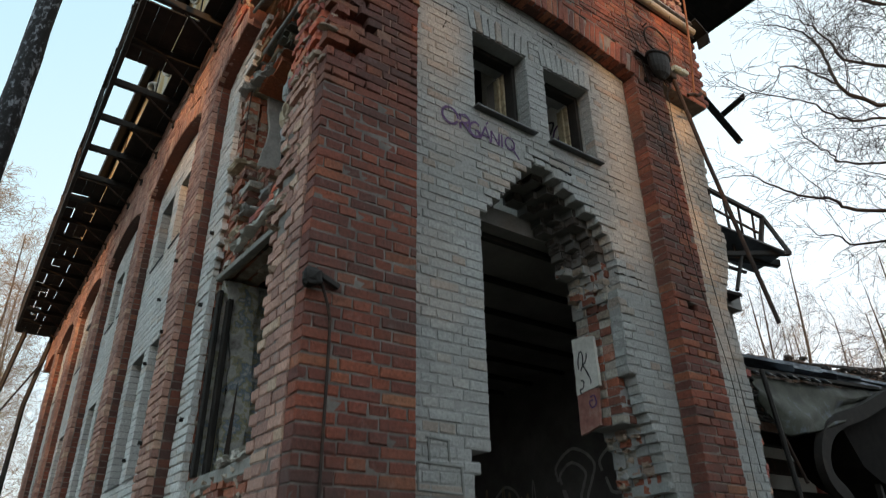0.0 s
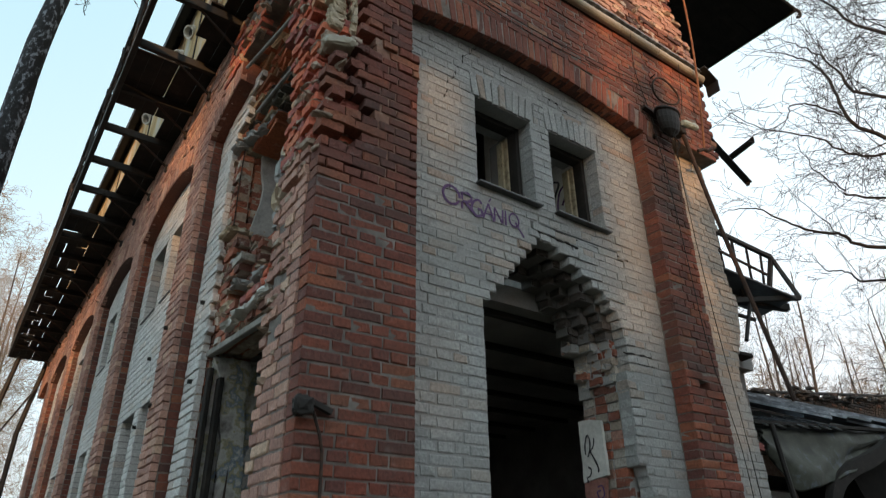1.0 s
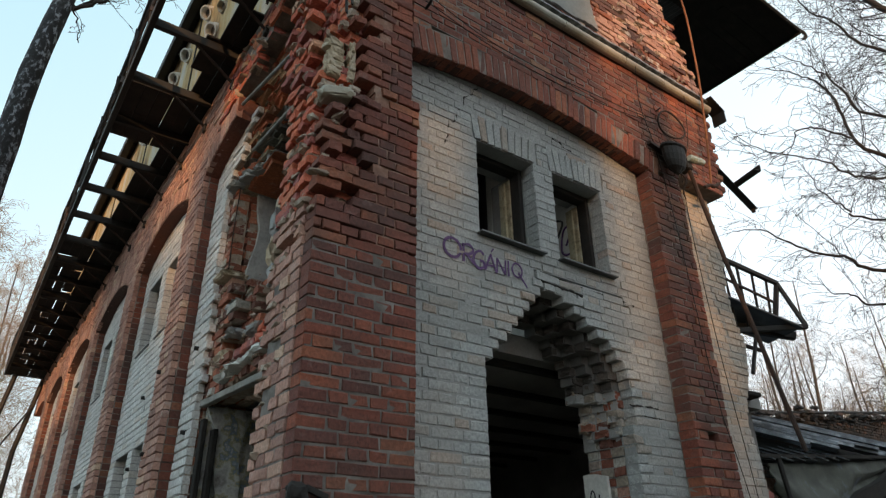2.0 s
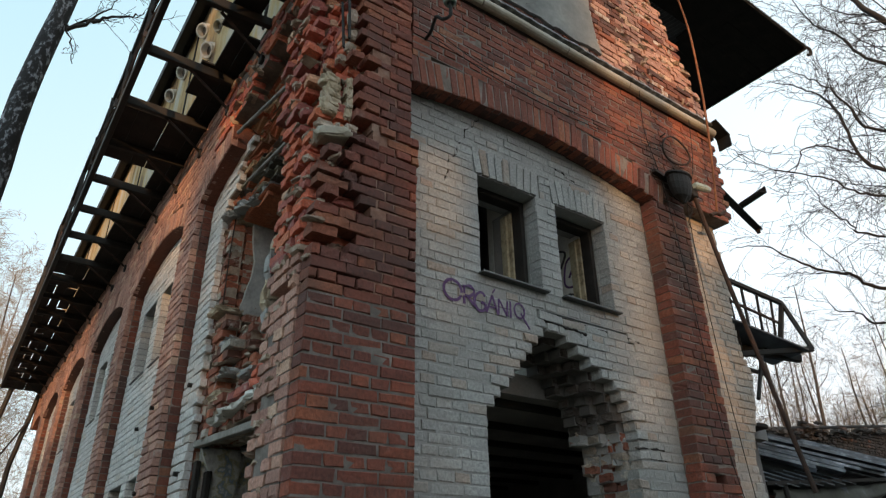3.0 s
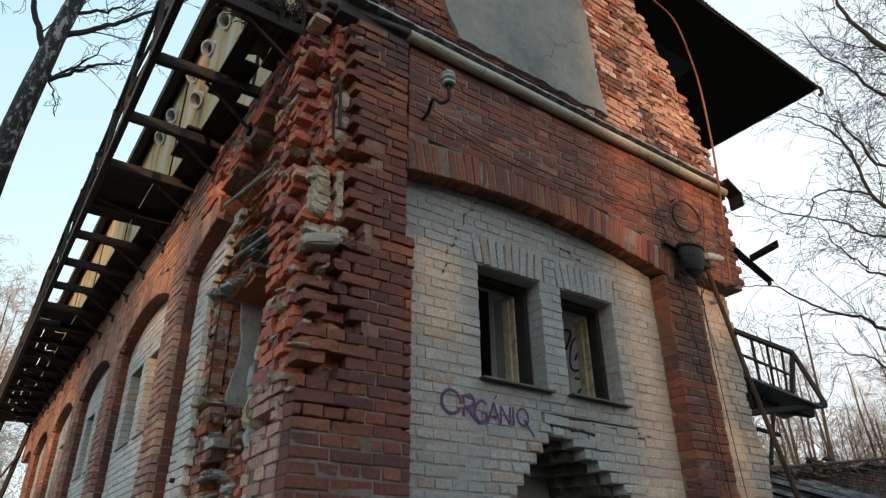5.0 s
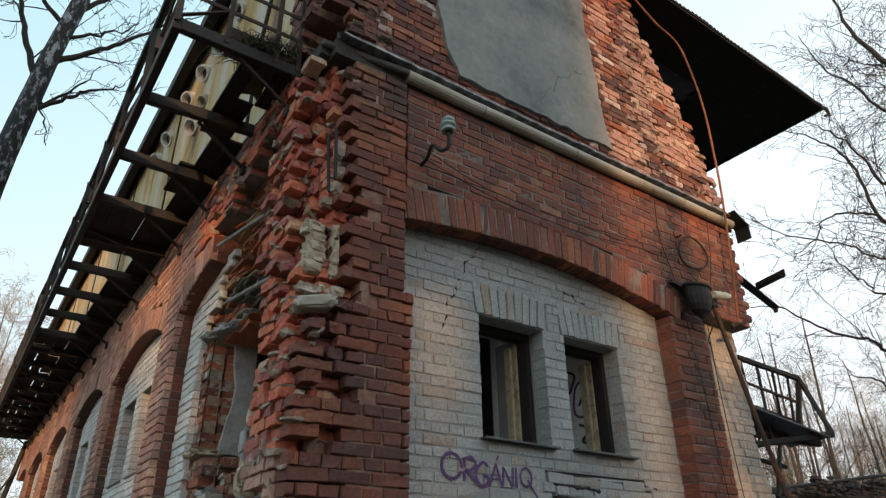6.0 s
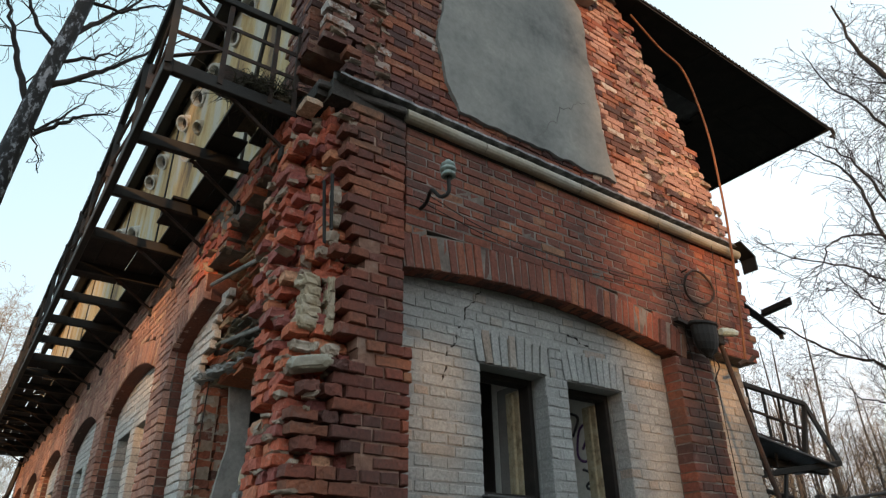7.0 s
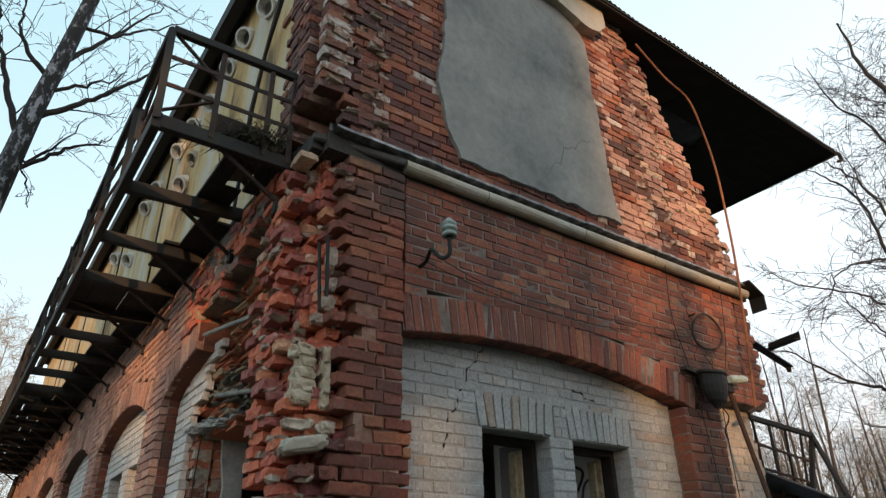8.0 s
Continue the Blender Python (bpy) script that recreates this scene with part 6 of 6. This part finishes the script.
# ---- ground ----
bm = bmesh.new()
ring0 = None
for r in (0.5, 2, 4, 7, 11, 16, 24, 36, 60, 110, 220, 600):
    ring = [bm.verts.new((2 + r * math.cos(a), 5 + r * math.sin(a), (0.12 * noise.noise(Vector((r * math.cos(a) * 0.25, r * math.sin(a) * 0.25, 0))) if r < 100 else 0.0) - 0.06)) for a in np.linspace(0, 6.2832, 49)[:-1]]
    if ring0:
        for k in range(48):
            bm.faces.new((ring0[k], ring[k], ring[(k + 1) % 48], ring0[(k + 1) % 48]))
    else:
        bm.faces.new(ring)
    ring0 = ring
bmesh.ops.recalc_face_normals(bm, faces=bm.faces)
ground = tagged(new("ground", mesh_of("ground", bm, GROUND)), "forest ground with leaf litter and dry grass", "ground", kind="structure")


# ---- trees ----
def sweep(V, F, pts, radii, sides):
    base, ref = len(V), None
    for i, p in enumerate(pts):
        d = (pts[min(i + 1, len(pts) - 1)] - pts[max(i - 1, 0)]).normalized()
        ref = d.orthogonal().normalized() if ref is None else (ref - d * ref.dot(d)).normalized()
        side = d.cross(ref)
        for k in range(sides):
            a = 6.28318 * k / sides
            V.append(tuple(p + (ref * math.cos(a) + side * math.sin(a)) * radii[i]))
    for i in range(len(pts) - 1):
        for k in range(sides):
            F.append((base + i * sides + k, base + i * sides + (k + 1) % sides, base + (i + 1) * sides + (k + 1) % sides, base + (i + 1) * sides + k))


def bare_tree(seed, height, radius, kids=(14, 6, 6, 3), lean=(0, 0), droop=0.05, first=0.3, reach=0.34, bend=None):
    """Trunk and bare crown, as two sets of vertices and faces."""
    r = random.Random(seed)
    TV, TF, CV, CF = [], [], [], []

    def limb(p, d, length, rad, level, V, F):
        n = (14, 7, 5, 4, 3)[level]
        pts, rads = [p.copy()], [rad]
        for i in range(n):
            wild = (0.05, 0.16, 0.24, 0.3, 0.3)[level]
            d = (d + Vector((r.gauss(0, wild), r.gauss(0, wild), r.gauss(0, wild)))).normalized()
            if level == 0:
                d = (d * 0.6 + Vector((lean[0], lean[1], 1)).normalized() * 0.4).normalized()
            elif level == 1:
                d.z += 0.06
            else:
                d.z -= droop * level
            d.normalize()
            p = p + d * length / n
            pts.append(p.copy())
            rads.append(rad * (1 - 0.82 * (i + 1) / n) if level else rad * (1 - 0.85 * ((i + 1) / n) ** 1.3))
        sweep(V, F, pts, [max(q, 0.0045) for q in rads], (9, 6, 4, 3, 3)[level])
        if level < len(kids):
            for k in range(kids[level]):
                t = (first + (1 - first) * (k + r.random()) / kids[level]) if level == 0 else 0.18 + 0.82 * (k + r.random()) / kids[level]
                i = min(int(t * n), n - 1)
                q = pts[i].lerp(pts[i + 1], t * n - i)
                along = (pts[i + 1] - pts[i]).normalized()
                turn = r.random() * 6.283
                side = along.orthogonal().normalized()
                side = side * math.cos(turn) + along.cross(side) * math.sin(turn)
                open_angle = r.uniform(0.6, 1.05)
                nd = along * math.cos(open_angle) + side * math.sin(open_angle)
                nl = (height * reach * (1.1 - 0.7 * t) if level == 0 else length * r.uniform(0.38, 0.62))
                limb(q, nd, nl, rads[i] * r.uniform(0.2, 0.34) if level == 0 else rads[i] * 0.55, level + 1, CV, CF)

    limb(Vector((0, 0, -0.2)), Vector((0, 0, 1)), height, radius, 0, TV, TF)
    return (TV, TF), (CV, CF)


def pydata(name, data, material):
    me = bpy.data.meshes.new(name)
    me.from_pydata(data[0], [], data[1])
    me.materials.append(material)
    for p in me.polygons:
        p.use_smooth = True
    return me


def plant(name, label, group, at, data, bark, twig, turn=0):
    t = thing(name, label, "tree", group)
    t.matrix_basis = pose(*at, 0, 0, turn)
    for n, d, m in (("trunk", data[0], bark), ("crown", data[1], twig)):
        ob = new(n, pydata(n, d, m))
        ob.parent = t
    return t


def boughs(seed, lines, sides=(3.2, 2.5, 1.6)):
    """Long bare limbs with forking side branches; each line a start radius and its bends."""
    r = random.Random(seed)
    V, F = [], []

    def fork(pts, rads, level):
        sweep(V, F, pts, rads, 6 if level == 0 else 4 if level == 1 else 3)
        if level > 2:
            return
        length = sum((b - a).length for a, b in zip(pts, pts[1:]))
        count = int(length * sides[level] * (0.8 + 0.4 * r.random()) / (1.0, 0.75, 0.5)[level]) + 1
        for k in range(min(count, 26)):
            t = 0.1 + 0.9 * (k + r.random()) / count
            i = min(int(t * (len(pts) - 1)), len(pts) - 2)
            along = (pts[i + 1] - pts[i]).normalized()
            side = along.orthogonal().normalized()
            turn = r.random() * 6.283
            d = along * 0.75 + (side * math.cos(turn) + along.cross(side) * math.sin(turn)) * r.uniform(0.5, 0.9)
            l = min((1.7, 0.7, 0.32)[level], length * 0.6) * r.uniform(0.45, 1.15) * (1.15 - 0.6 * t)
            p, out, n = pts[i].lerp(pts[i + 1], r.random()), [], 5
            for m in range(n + 1):
                out.append(p.copy())
                d = (d.normalized() + Vector((r.gauss(0, 0.2), r.gauss(0, 0.2), r.gauss(0, 0.2) + 0.03 * (1 - level)))).normalized()
                p = p + d * l / n
            base = max(0.004, rads[i] * r.uniform(0.25, 0.42))
            fork(out, [max(0.0035, base * (1 - 0.8 * m / n)) for m in range(n + 1)], level + 1)

    for rad, line in lines:
        pts = curve_points(line, 5)
        pts = [p + Vector((r.gauss(0, 0.015), r.gauss(0, 0.015), r.gauss(0, 0.015))) for p in pts]
        fork(pts, [max(0.006, rad * (1 - 0.82 * i / (len(pts) - 1))) for i in range(len(pts))], 0)
    return V, F


TX, TY = [(0.0, -0.72), (6.0, -0.67), (8.6, -0.645), (9.7, -0.58), (10.8, -0.47), (12.2, -0.33), (14.0, -0.16), (18.0, 0.2)], 7.9
trunk_line = [Vector((lerp(TX, z) + wobble(z, 1, 0.03, 0.9), TY + wobble(z, 2, 0.05, 0.6), z)) for z in np.linspace(-0.2, 17.8, 40)]
trunk = ([], [])
sweep(*trunk, trunk_line, [lerp([(0, 0.17), (7.5, 0.135), (10, 0.112), (13, 0.085), (18, 0.015)], p.z) * (1 + 0.07 * noise.noise(Vector((0, 0, p.z * 3)))) for p in trunk_line], 12)
near_limbs = [
    (0.04, [(-0.47, TY, 10.5), (-0.07, 7.9, 10.86), (0.25, 7.95, 11.25), (0.65, 7.95, 11.76), (1.1, 7.9, 12.16)]),
    (0.028, [(-0.45, TY, 10.86), (-0.01, 7.85, 11.17), (0.33, 7.8, 11.5)]),
    (0.04, [(-0.42, TY, 11.25), (-0.14, 7.95, 11.78), (0.23, 8.0, 12.42), (0.6, 8.1, 13.1)]),
    (0.03, [(-0.33, TY, 12.0), (0.08, 7.9, 12.08), (0.46, 7.9, 12.4), (0.88, 7.8, 12.7)]),
    (0.032, [(-0.56, TY, 9.68), (-0.27, 7.85, 9.93), (-0.05, 7.85, 10.16), (0.2, 7.8, 10.27), (0.34, 7.8, 10.44)]),
    (0.026, [(-0.56, TY, 9.75), (-0.23, 8.0, 10.14), (0.04, 8.1, 10.79)]),
    (0.042, [(-0.56, TY, 10.05), (-0.82, 7.85, 10.7), (-0.98, 7.8, 11.1), (-1.15, 7.8, 11.62), (-1.3, 7.8, 12.4)]),
    (0.034, [(-0.47, TY, 11.05), (-0.82, 7.9, 11.43), (-0.93, 7.9, 11.8), (-1.0, 7.9, 12.4)]),
    (0.014, [(-0.47, TY - 0.1, 9.78), (-0.36, TY - 0.1, 9.52), (-0.28, TY, 9.28)]),
    (0.04, [(-0.3, TY, 12.6), (0.1, 8.1, 13.3), (0.6, 8.2, 14.2), (0.9, 8.2, 15.2)]),
    (0.04, [(-0.3, TY, 12.8), (-0.7, 7.7, 13.6), (-1.1, 7.6, 14.6)]),
    (0.025, [(-0.2, TY, 14.2), (0.4, 7.7, 15.0), (0.9, 7.6, 15.8)]),
]
birch_near = thing("birch", "tall bare birch with black-and-white bark beside the wall", "tree")
for n, d, m in (("trunk", trunk, BIRCH), ("crown", boughs(3, near_limbs, (3.4, 3.2, 2.0)), TWIG)):
    new(n, pydata(n, d, m)).parent = birch_near

side_birch = bare_tree(23, 17, 0.2, (3, 2), first=0.8, reach=0.1)
TV, TF = side_birch[0]
limbs = [
    (0.045, [(12.9, 1.7, 8.4), (12.3, 2.9, 9.3), (11.8, 3.6, 9.91), (11.5, 3.71, 10.16), (11.5, 3.78, 11.07), (11.5, 3.98, 11.65), (11.6, 4.38, 12.21), (11.7, 4.84, 12.72)]),
    (0.022, [(11.5, 3.71, 10.16), (10.6, 3.68, 9.86), (9.8, 3.6, 9.59), (8.9, 3.58, 9.16), (8.8, 3.66, 8.93), (8.4, 3.91, 8.54)]),
    (0.03, [(12.8, 1.8, 8.7), (11.9, 3.0, 9.1), (11.5, 3.65, 9.28), (10.9, 3.78, 9.24), (10.2, 3.93, 9.31), (9.4, 4.33, 9.41), (8.8, 4.51, 9.59)]),
    (0.042, [(12.9, 1.8, 7.2), (12.6, 3.2, 7.6), (12.2, 4.34, 8.0), (12.0, 4.58, 8.28), (11.8, 4.88, 8.4), (11.5, 5.27, 8.71), (11.2, 5.6, 9.05), (10.9, 6.01, 9.1)]),
    (0.09, [(12.8, 1.7, 11.0), (12.0, 2.3, 12.1), (11.6, 2.69, 12.65), (11.4, 3.02, 13.56), (11.3, 3.16, 14.84)]),
    (0.035, [(12.8, 1.7, 9.6), (12.0, 3.44, 10.73), (11.8, 3.72, 11.42), (11.7, 4.04, 12.19), (11.6, 4.47, 12.73)]),
    (0.036, [(12.8, 1.7, 11.0), (12.0, 3.05, 12.05), (11.8, 3.38, 12.81), (11.8, 3.85, 13.71), (11.8, 4.07, 14.7)]),
    (0.03, [(12.8, 1.8, 6.6), (12.6, 3.5, 7.2), (12.5, 4.63, 7.47), (12.3, 4.83, 7.7), (12.2, 5.1, 7.81), (12.1, 5.22, 8.1)]),
    (0.026, [(12.8, 1.8, 8.0), (12.5, 4.17, 9.04), (12.3, 4.46, 9.34), (12.2, 4.78, 9.87), (12.1, 4.89, 10.46)]),
]
birch_side = thing("birch", "bare birch reaching long dark crooked limbs beside the roof", "tree")
for n, d, m in (("trunk", ([(x + 12.95, y + 1.7, z) for x, y, z in TV], TF), BIRCH), ("crown", boughs(8, limbs), TWIG)):
    new(n, pydata(n, d, m)).parent = birch_side
plant("birch", "bare birch with a dense crown of fine dark twigs", "", (15.2, 3.1, 0), bare_tree(57, 17, 0.17, (18, 6, 6, 3), first=0.28, reach=0.27, droop=0.02), BARK, TWIG)
plant("birch", "slender bare birch with a thin twiggy crown", "", (21.5, 4.4, 0), bare_tree(31, 13, 0.11, (16, 6, 4, 2), first=0.28, reach=0.22, droop=0.0), BARK, TWIG, 10)

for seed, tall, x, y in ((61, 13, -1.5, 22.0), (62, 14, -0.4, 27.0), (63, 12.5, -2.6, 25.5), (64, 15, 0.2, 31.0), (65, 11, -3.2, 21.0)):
    plant("birch", "bare young birch, twigs tinted golden for the low sun", "birches past the wall", (x, y, 0), bare_tree(seed, tall, 0.1, (26, 8, 6, 3), first=0.15, reach=0.24, droop=0.0), BARK, TWIG_SUNLIT)
kinds = [plant("woodland_tree", "slender bare tree in the leafless wood", "woodland trees", (x, y, 0), bare_tree(s, h, 0.15, (20, 6, 5), first=0.3, reach=0.26, droop=0.0), BARK, tw) for s, h, x, y, tw in ((41, 16, 40, 19, TWIG_SUNLIT), (42, 18, 44, 26, TWIG), (43, 15, 42, 15, TWIG_SUNLIT), (44, 17, -6, 44, BARK))]
spots = random.Random(5)
for k in range(170):
    x, y = spots.uniform(32, 70), spots.uniform(4, 52)
    copy_thing(kinds[k % 4], pose(x, y, 0, 0, 0, spots.uniform(0, 360)))
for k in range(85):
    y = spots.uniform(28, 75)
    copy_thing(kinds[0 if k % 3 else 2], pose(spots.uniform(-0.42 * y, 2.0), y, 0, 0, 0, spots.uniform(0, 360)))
for k in range(30):
    a, r = spots.uniform(2.6, 6.1), spots.uniform(24, 50)
    copy_thing(kinds[k % 4], pose(2 + r * math.cos(a), r * math.sin(a), 0, 0, 0, spots.uniform(0, 360)))


def spruce(seed, height, width, clear=0.6):
    r = random.Random(seed)
    TV, TF, CV, CF = [], [], [], []
    sweep(TV, TF, [Vector((0, 0, z)) for z in (-0.2, height * 0.4, height)], [0.16, 0.11, 0.01], 7)
    tiers = int(height * 3)
    for i in range(tiers):
        z = clear + (height - 0.2 - clear) * i / tiers
        reach = width * (1 - z / height) * r.uniform(0.8, 1.1) + 0.12
        for k in range(9):
            a = 6.283 * (k + r.random()) / 9
            d = Vector((math.cos(a), math.sin(a), -0.35))
            tip = Vector((0, 0, z)) + d * reach
            sweep(CV, CF, [Vector((0, 0, z)), tip], [0.02, 0.006], 3)
            side = Vector((-d.y, d.x, 0))
            for m in range(7):
                q = Vector((0, 0, z)).lerp(tip, 0.15 + 0.85 * m / 7)
                for s in (-1, 1):
                    w = reach * 0.3 * (1.1 - m / 8)
                    b = len(CV)
                    e = q + side * s * w + d * w * 0.6 + Vector((0, 0, -0.3 * w + r.gauss(0, 0.03)))
                    CV.extend([tuple(q - d * 0.09), tuple(q + d * 0.12 + Vector((0, 0, 0.03))), tuple(e), tuple(e - d * 0.06 + Vector((0, 0, -0.06)))])
                    CF.append((b, b + 1, b + 2, b + 3))
    return (TV, TF), (CV, CF)


# unseen spruces behind the camera, added to block and shape the low sun
low = plant("spruce", "unseen low spruce added to shade the walls", "spruces", (-26, -22, 0), spruce(3, 9.0, 2.0), BARK, NEEDLE)
high = plant("spruce", "unseen tall spruce added to shade the walls", "spruces", (-16.2, -26.5, 0), spruce(4, 19.0, 2.6), BARK, NEEDLE)
across = Vector((-SUN_AZ.y, SUN_AZ.x))


def stand(source, q, back, turn, scale=1.0):
    p = SUN_AZ * back + across * q
    ob = copy_thing(source, pose(p.x, p.y, 0, 0, 0, turn))
    ob.scale = (scale, scale, scale)


# gaps left between them let sun streaks onto chosen parts of the walls
for k in range(34):
    q = -15 + 0.75 * k + spots.uniform(-0.2, 0.2)
    tall = 0.5 if 2.6 < q < 3.5 else 1.1 if 1.4 < q < 2.6 else 0.95 if -1.5 < q < 2.6 else 0.8 if q < -10.6 else 1.42
    stand(low, q, 32 + spots.uniform(-2, 3), spots.uniform(0, 360), tall * spots.uniform(0.93, 1.07))
narrow = plant("spruce", "unseen slim spruce added to shade the walls", "spruces", (*(SUN_AZ * 30 - across * 4.75), 0), spruce(6, 21, 1.0), BARK, NEEDLE)
for q in (-1.2, -0.8, -0.54, -0.52, 0.98, 1.02, 1.2, 1.3, 1.42, 1.5, 1.54):
    stand(narrow, q, 33 + spots.uniform(-2.5, 2.5), spots.uniform(0, 360))
bare = plant("spruce", "unseen clear-trunked spruce added to shape sun streaks", "spruces", (*(SUN_AZ * 34 + across * 0.44), 0), spruce(9, 21, 1.3, 11.7), BARK, NEEDLE)
for q, back in ((-0.1, 35.0), (0.5, 33.0), (0.56, 36.0)):
    stand(bare, q, back, 50 * back)
for q in (0.0, 0.3):
    stand(low, q, 31, 200 * q, 1.15)
for q in (-4.0, -4.12, -4.26, -4.4, -4.52, -4.64, -4.85, -5.1):
    stand(narrow, q, 36 + q % 0.7, 90 * q)
for k in (0, 2, 5):
    stand(bare, -1.3 - 0.42 * k, 32.5 + (k % 3), 70 * k, 1.16)
for k in range(4):
    stand(low, 1.5 + 0.24 * k, 33 + k % 2, 50 * k, 1.08)
for q in (2.28, 2.36, 2.46, 2.56, 2.62, 2.7, 2.76, 3.55, 3.8):
    stand(narrow, q, 31 + spots.uniform(-2.5, 2.5), spots.uniform(0, 360), 0.6)
for k in range(15):
    stand(low, 3.9 + 0.5 * k, 36 + spots.uniform(-1, 2), spots.uniform(0, 360), 1.6 * spots.uniform(0.95, 1.05))
for k in range(13):
    stand(low, 10.2 + 0.55 * k, 36 + spots.uniform(-1, 2), spots.uniform(0, 360), 1.7 * spots.uniform(0.95, 1.05))
for k in range(16):
    q = -1.6 - 0.52 * k
    if not -5.5 < q < -4.7:
        stand(low, q + spots.uniform(-0.1, 0.1), 35 + spots.uniform(-1, 2), spots.uniform(0, 360), 1.45 * spots.uniform(0.95, 1.05))
# unseen ring of spruces added to cut sky light on the front
for k in range(46):
    a, r = 3.75 + 2.25 * k / 46 + spots.uniform(-0.03, 0.03), spots.uniform(24, 34)
    p = Vector((2 + r * math.cos(a), r * math.sin(a)))
    if abs(p.dot(across)) > 16 or p.dot(SUN_AZ) < 0:
        ob = copy_thing(low, pose(p.x, p.y, 0, 0, 0, spots.uniform(0, 360)))
        s = spots.uniform(1.6, 2.1) * (0.5 if p.dot(across) < 0 else 1.0)
        ob.scale = (s, s, s)

# ---- the bricks of the large faces ----
HERE = (1.3, 3.4, 4.6)
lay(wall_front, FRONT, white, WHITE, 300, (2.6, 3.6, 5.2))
lay(wall_front, FRONT, [b for b in strip if b[2] < 4.4], WHITE, 0)
# above z 4.4 the strip takes the sun-tinted colour
lay(wall_front, FRONT, [b for b in strip if b[2] >= 4.4], CREAM_SUNLIT, 0)
lay(pilaster, FRONT, shaft, RED, 300, (4.8, 3.4, 5.0))


def bright_red(b):
    """The brighter brick of the frieze runs ragged into the pier beside it."""
    return b[0] + 0.45 * noise.noise(Vector((b[0] * 2.5, b[2] * 2.5, 6))) > 1.95 - 0.25 * min(1.0, max(0.0, b[2] - 6.4))


lay(wall_frieze, FRONT, [b for b in frieze if bright_red(b)], FRIEZE_RED, 280, (2.6, 3.4, 7.5))
lay(wall_frieze, FRONT, [b for b in frieze if not bright_red(b)], RED, 20, (2.0, 3.4, 7.5))
for m in arch_bricks:
    ob = new("arch_brick", pool_mesh((0.066, 0.14, 0.252), FRIEZE_RED))
    ob.parent = wall_frieze
    ob.matrix_basis = m


def pale_end(b):
    return b[0] > 4.2 and noise.noise(Vector((b[0] * 2.3, b[2] * 2.3, 3))) > -0.05


lay(wall_gable, FRONT, [b for b in gable if not pale_end(b)], GABLE_RED, 200, (1.5, 3.4, 8.6))
lay(wall_gable, FRONT, [b for b in gable if pale_end(b)], PINK, 100, (4.6, 3.4, 8.6))
lay(wall_gable, WEST, side, GABLE_RED, 0)
lay(corner_pier, FRONT, [b for b in pier_front if b[2] < 6.4 or not bright_red(b)], RED, 300, HERE)
lay(corner_pier, FRONT, [b for b in pier_front if b[2] >= 6.4 and bright_red(b)], FRIEZE_RED, 0)
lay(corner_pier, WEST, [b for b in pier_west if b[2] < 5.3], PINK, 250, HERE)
lay(corner_pier, WEST, [b for b in pier_west if b[2] >= 5.3], RED_OLD, 50, HERE)
lay(corner_pier, FRONT, pier_second + pier_third, RED_OLD, 0)
lay(corner_pier, WEST, pier_inner, RED_OLD, 0)
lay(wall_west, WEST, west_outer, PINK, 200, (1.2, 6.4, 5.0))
# same pilasters, darker on the reveal side
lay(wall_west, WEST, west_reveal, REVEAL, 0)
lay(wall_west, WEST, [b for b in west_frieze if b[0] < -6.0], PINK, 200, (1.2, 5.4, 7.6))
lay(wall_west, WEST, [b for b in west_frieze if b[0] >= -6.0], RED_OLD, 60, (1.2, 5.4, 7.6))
lay(wall_west, WEST, west_bay, WHITE_LIT, 0)
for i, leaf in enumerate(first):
    lay(wall_west, WEST, leaf, WHITE_LIT if i == 0 else BAY, 150, (1.4, 5.6, 5.6), "bay_brick", "bay_brickwork")
    if i:
        crumbs(wall_west, WEST, leaf, MORTAR_CRUST, 0.5, 0.01)
crumbs(corner_pier, FRONT, pier_front, MORTAR_CRUST, 0.4, 0.02)
crumbs(corner_pier, FRONT, pier_second, MORTAR_CRUST, 0.6, 0.0)
crumbs(corner_pier, WEST, pier_west, MORTAR_CRUST, 0.65, 0.015)
crumbs(corner_pier, WEST, pier_inner, MORTAR_CRUST, 0.7, 0.0)
crumbs(wall_gable, FRONT, gable, MORTAR_CRUST, 0.5, 0.012)
crumbs(wall_west, WEST, west_frieze, MORTAR_CRUST, 0.5, 0.012)
for m in west_arch_pieces:
    ob = new("arch_brick", pool_mesh((0.066, 0.06, 0.24), PINK))
    ob.parent = wall_west
    ob.matrix_basis = m
rubble = []
for k in range(120):
    x = 11.5 + rng.random() * 11
    rubble.append((x, 7.5 + rng.random() * 0.6, 5.98 + 0.11 * (x - 12) + rng.random() * 0.16, 0.25, 0.12, 0.065, 1.0))
for k in range(26):
    rubble.append((15.9 + rng.normal(0, 0.25), 7.7 + rng.random() * 0.3, 6.3 + rng.random() * 0.42, 0.25, 0.12, 0.065, 1.0))
lay(annex_parapet, FRONT, courses(12.0, 23.0, 5.0, 7.4, 8.0, keep=lambda x, z: z < 6.24 + 0.11 * (x - 14) + wobble(x, 1, 0.16, 1.5), disorder=lambda x, z: 0.25), DARK_BRICK, 0)
lay(annex_parapet, FRONT, rubble, DARK_BRICK, 0)
part("mortar_bed", box(12.0, 23.0, 8.02, 8.3, 4.6, 6.3), MORTAR_DARK, annex_parapet)
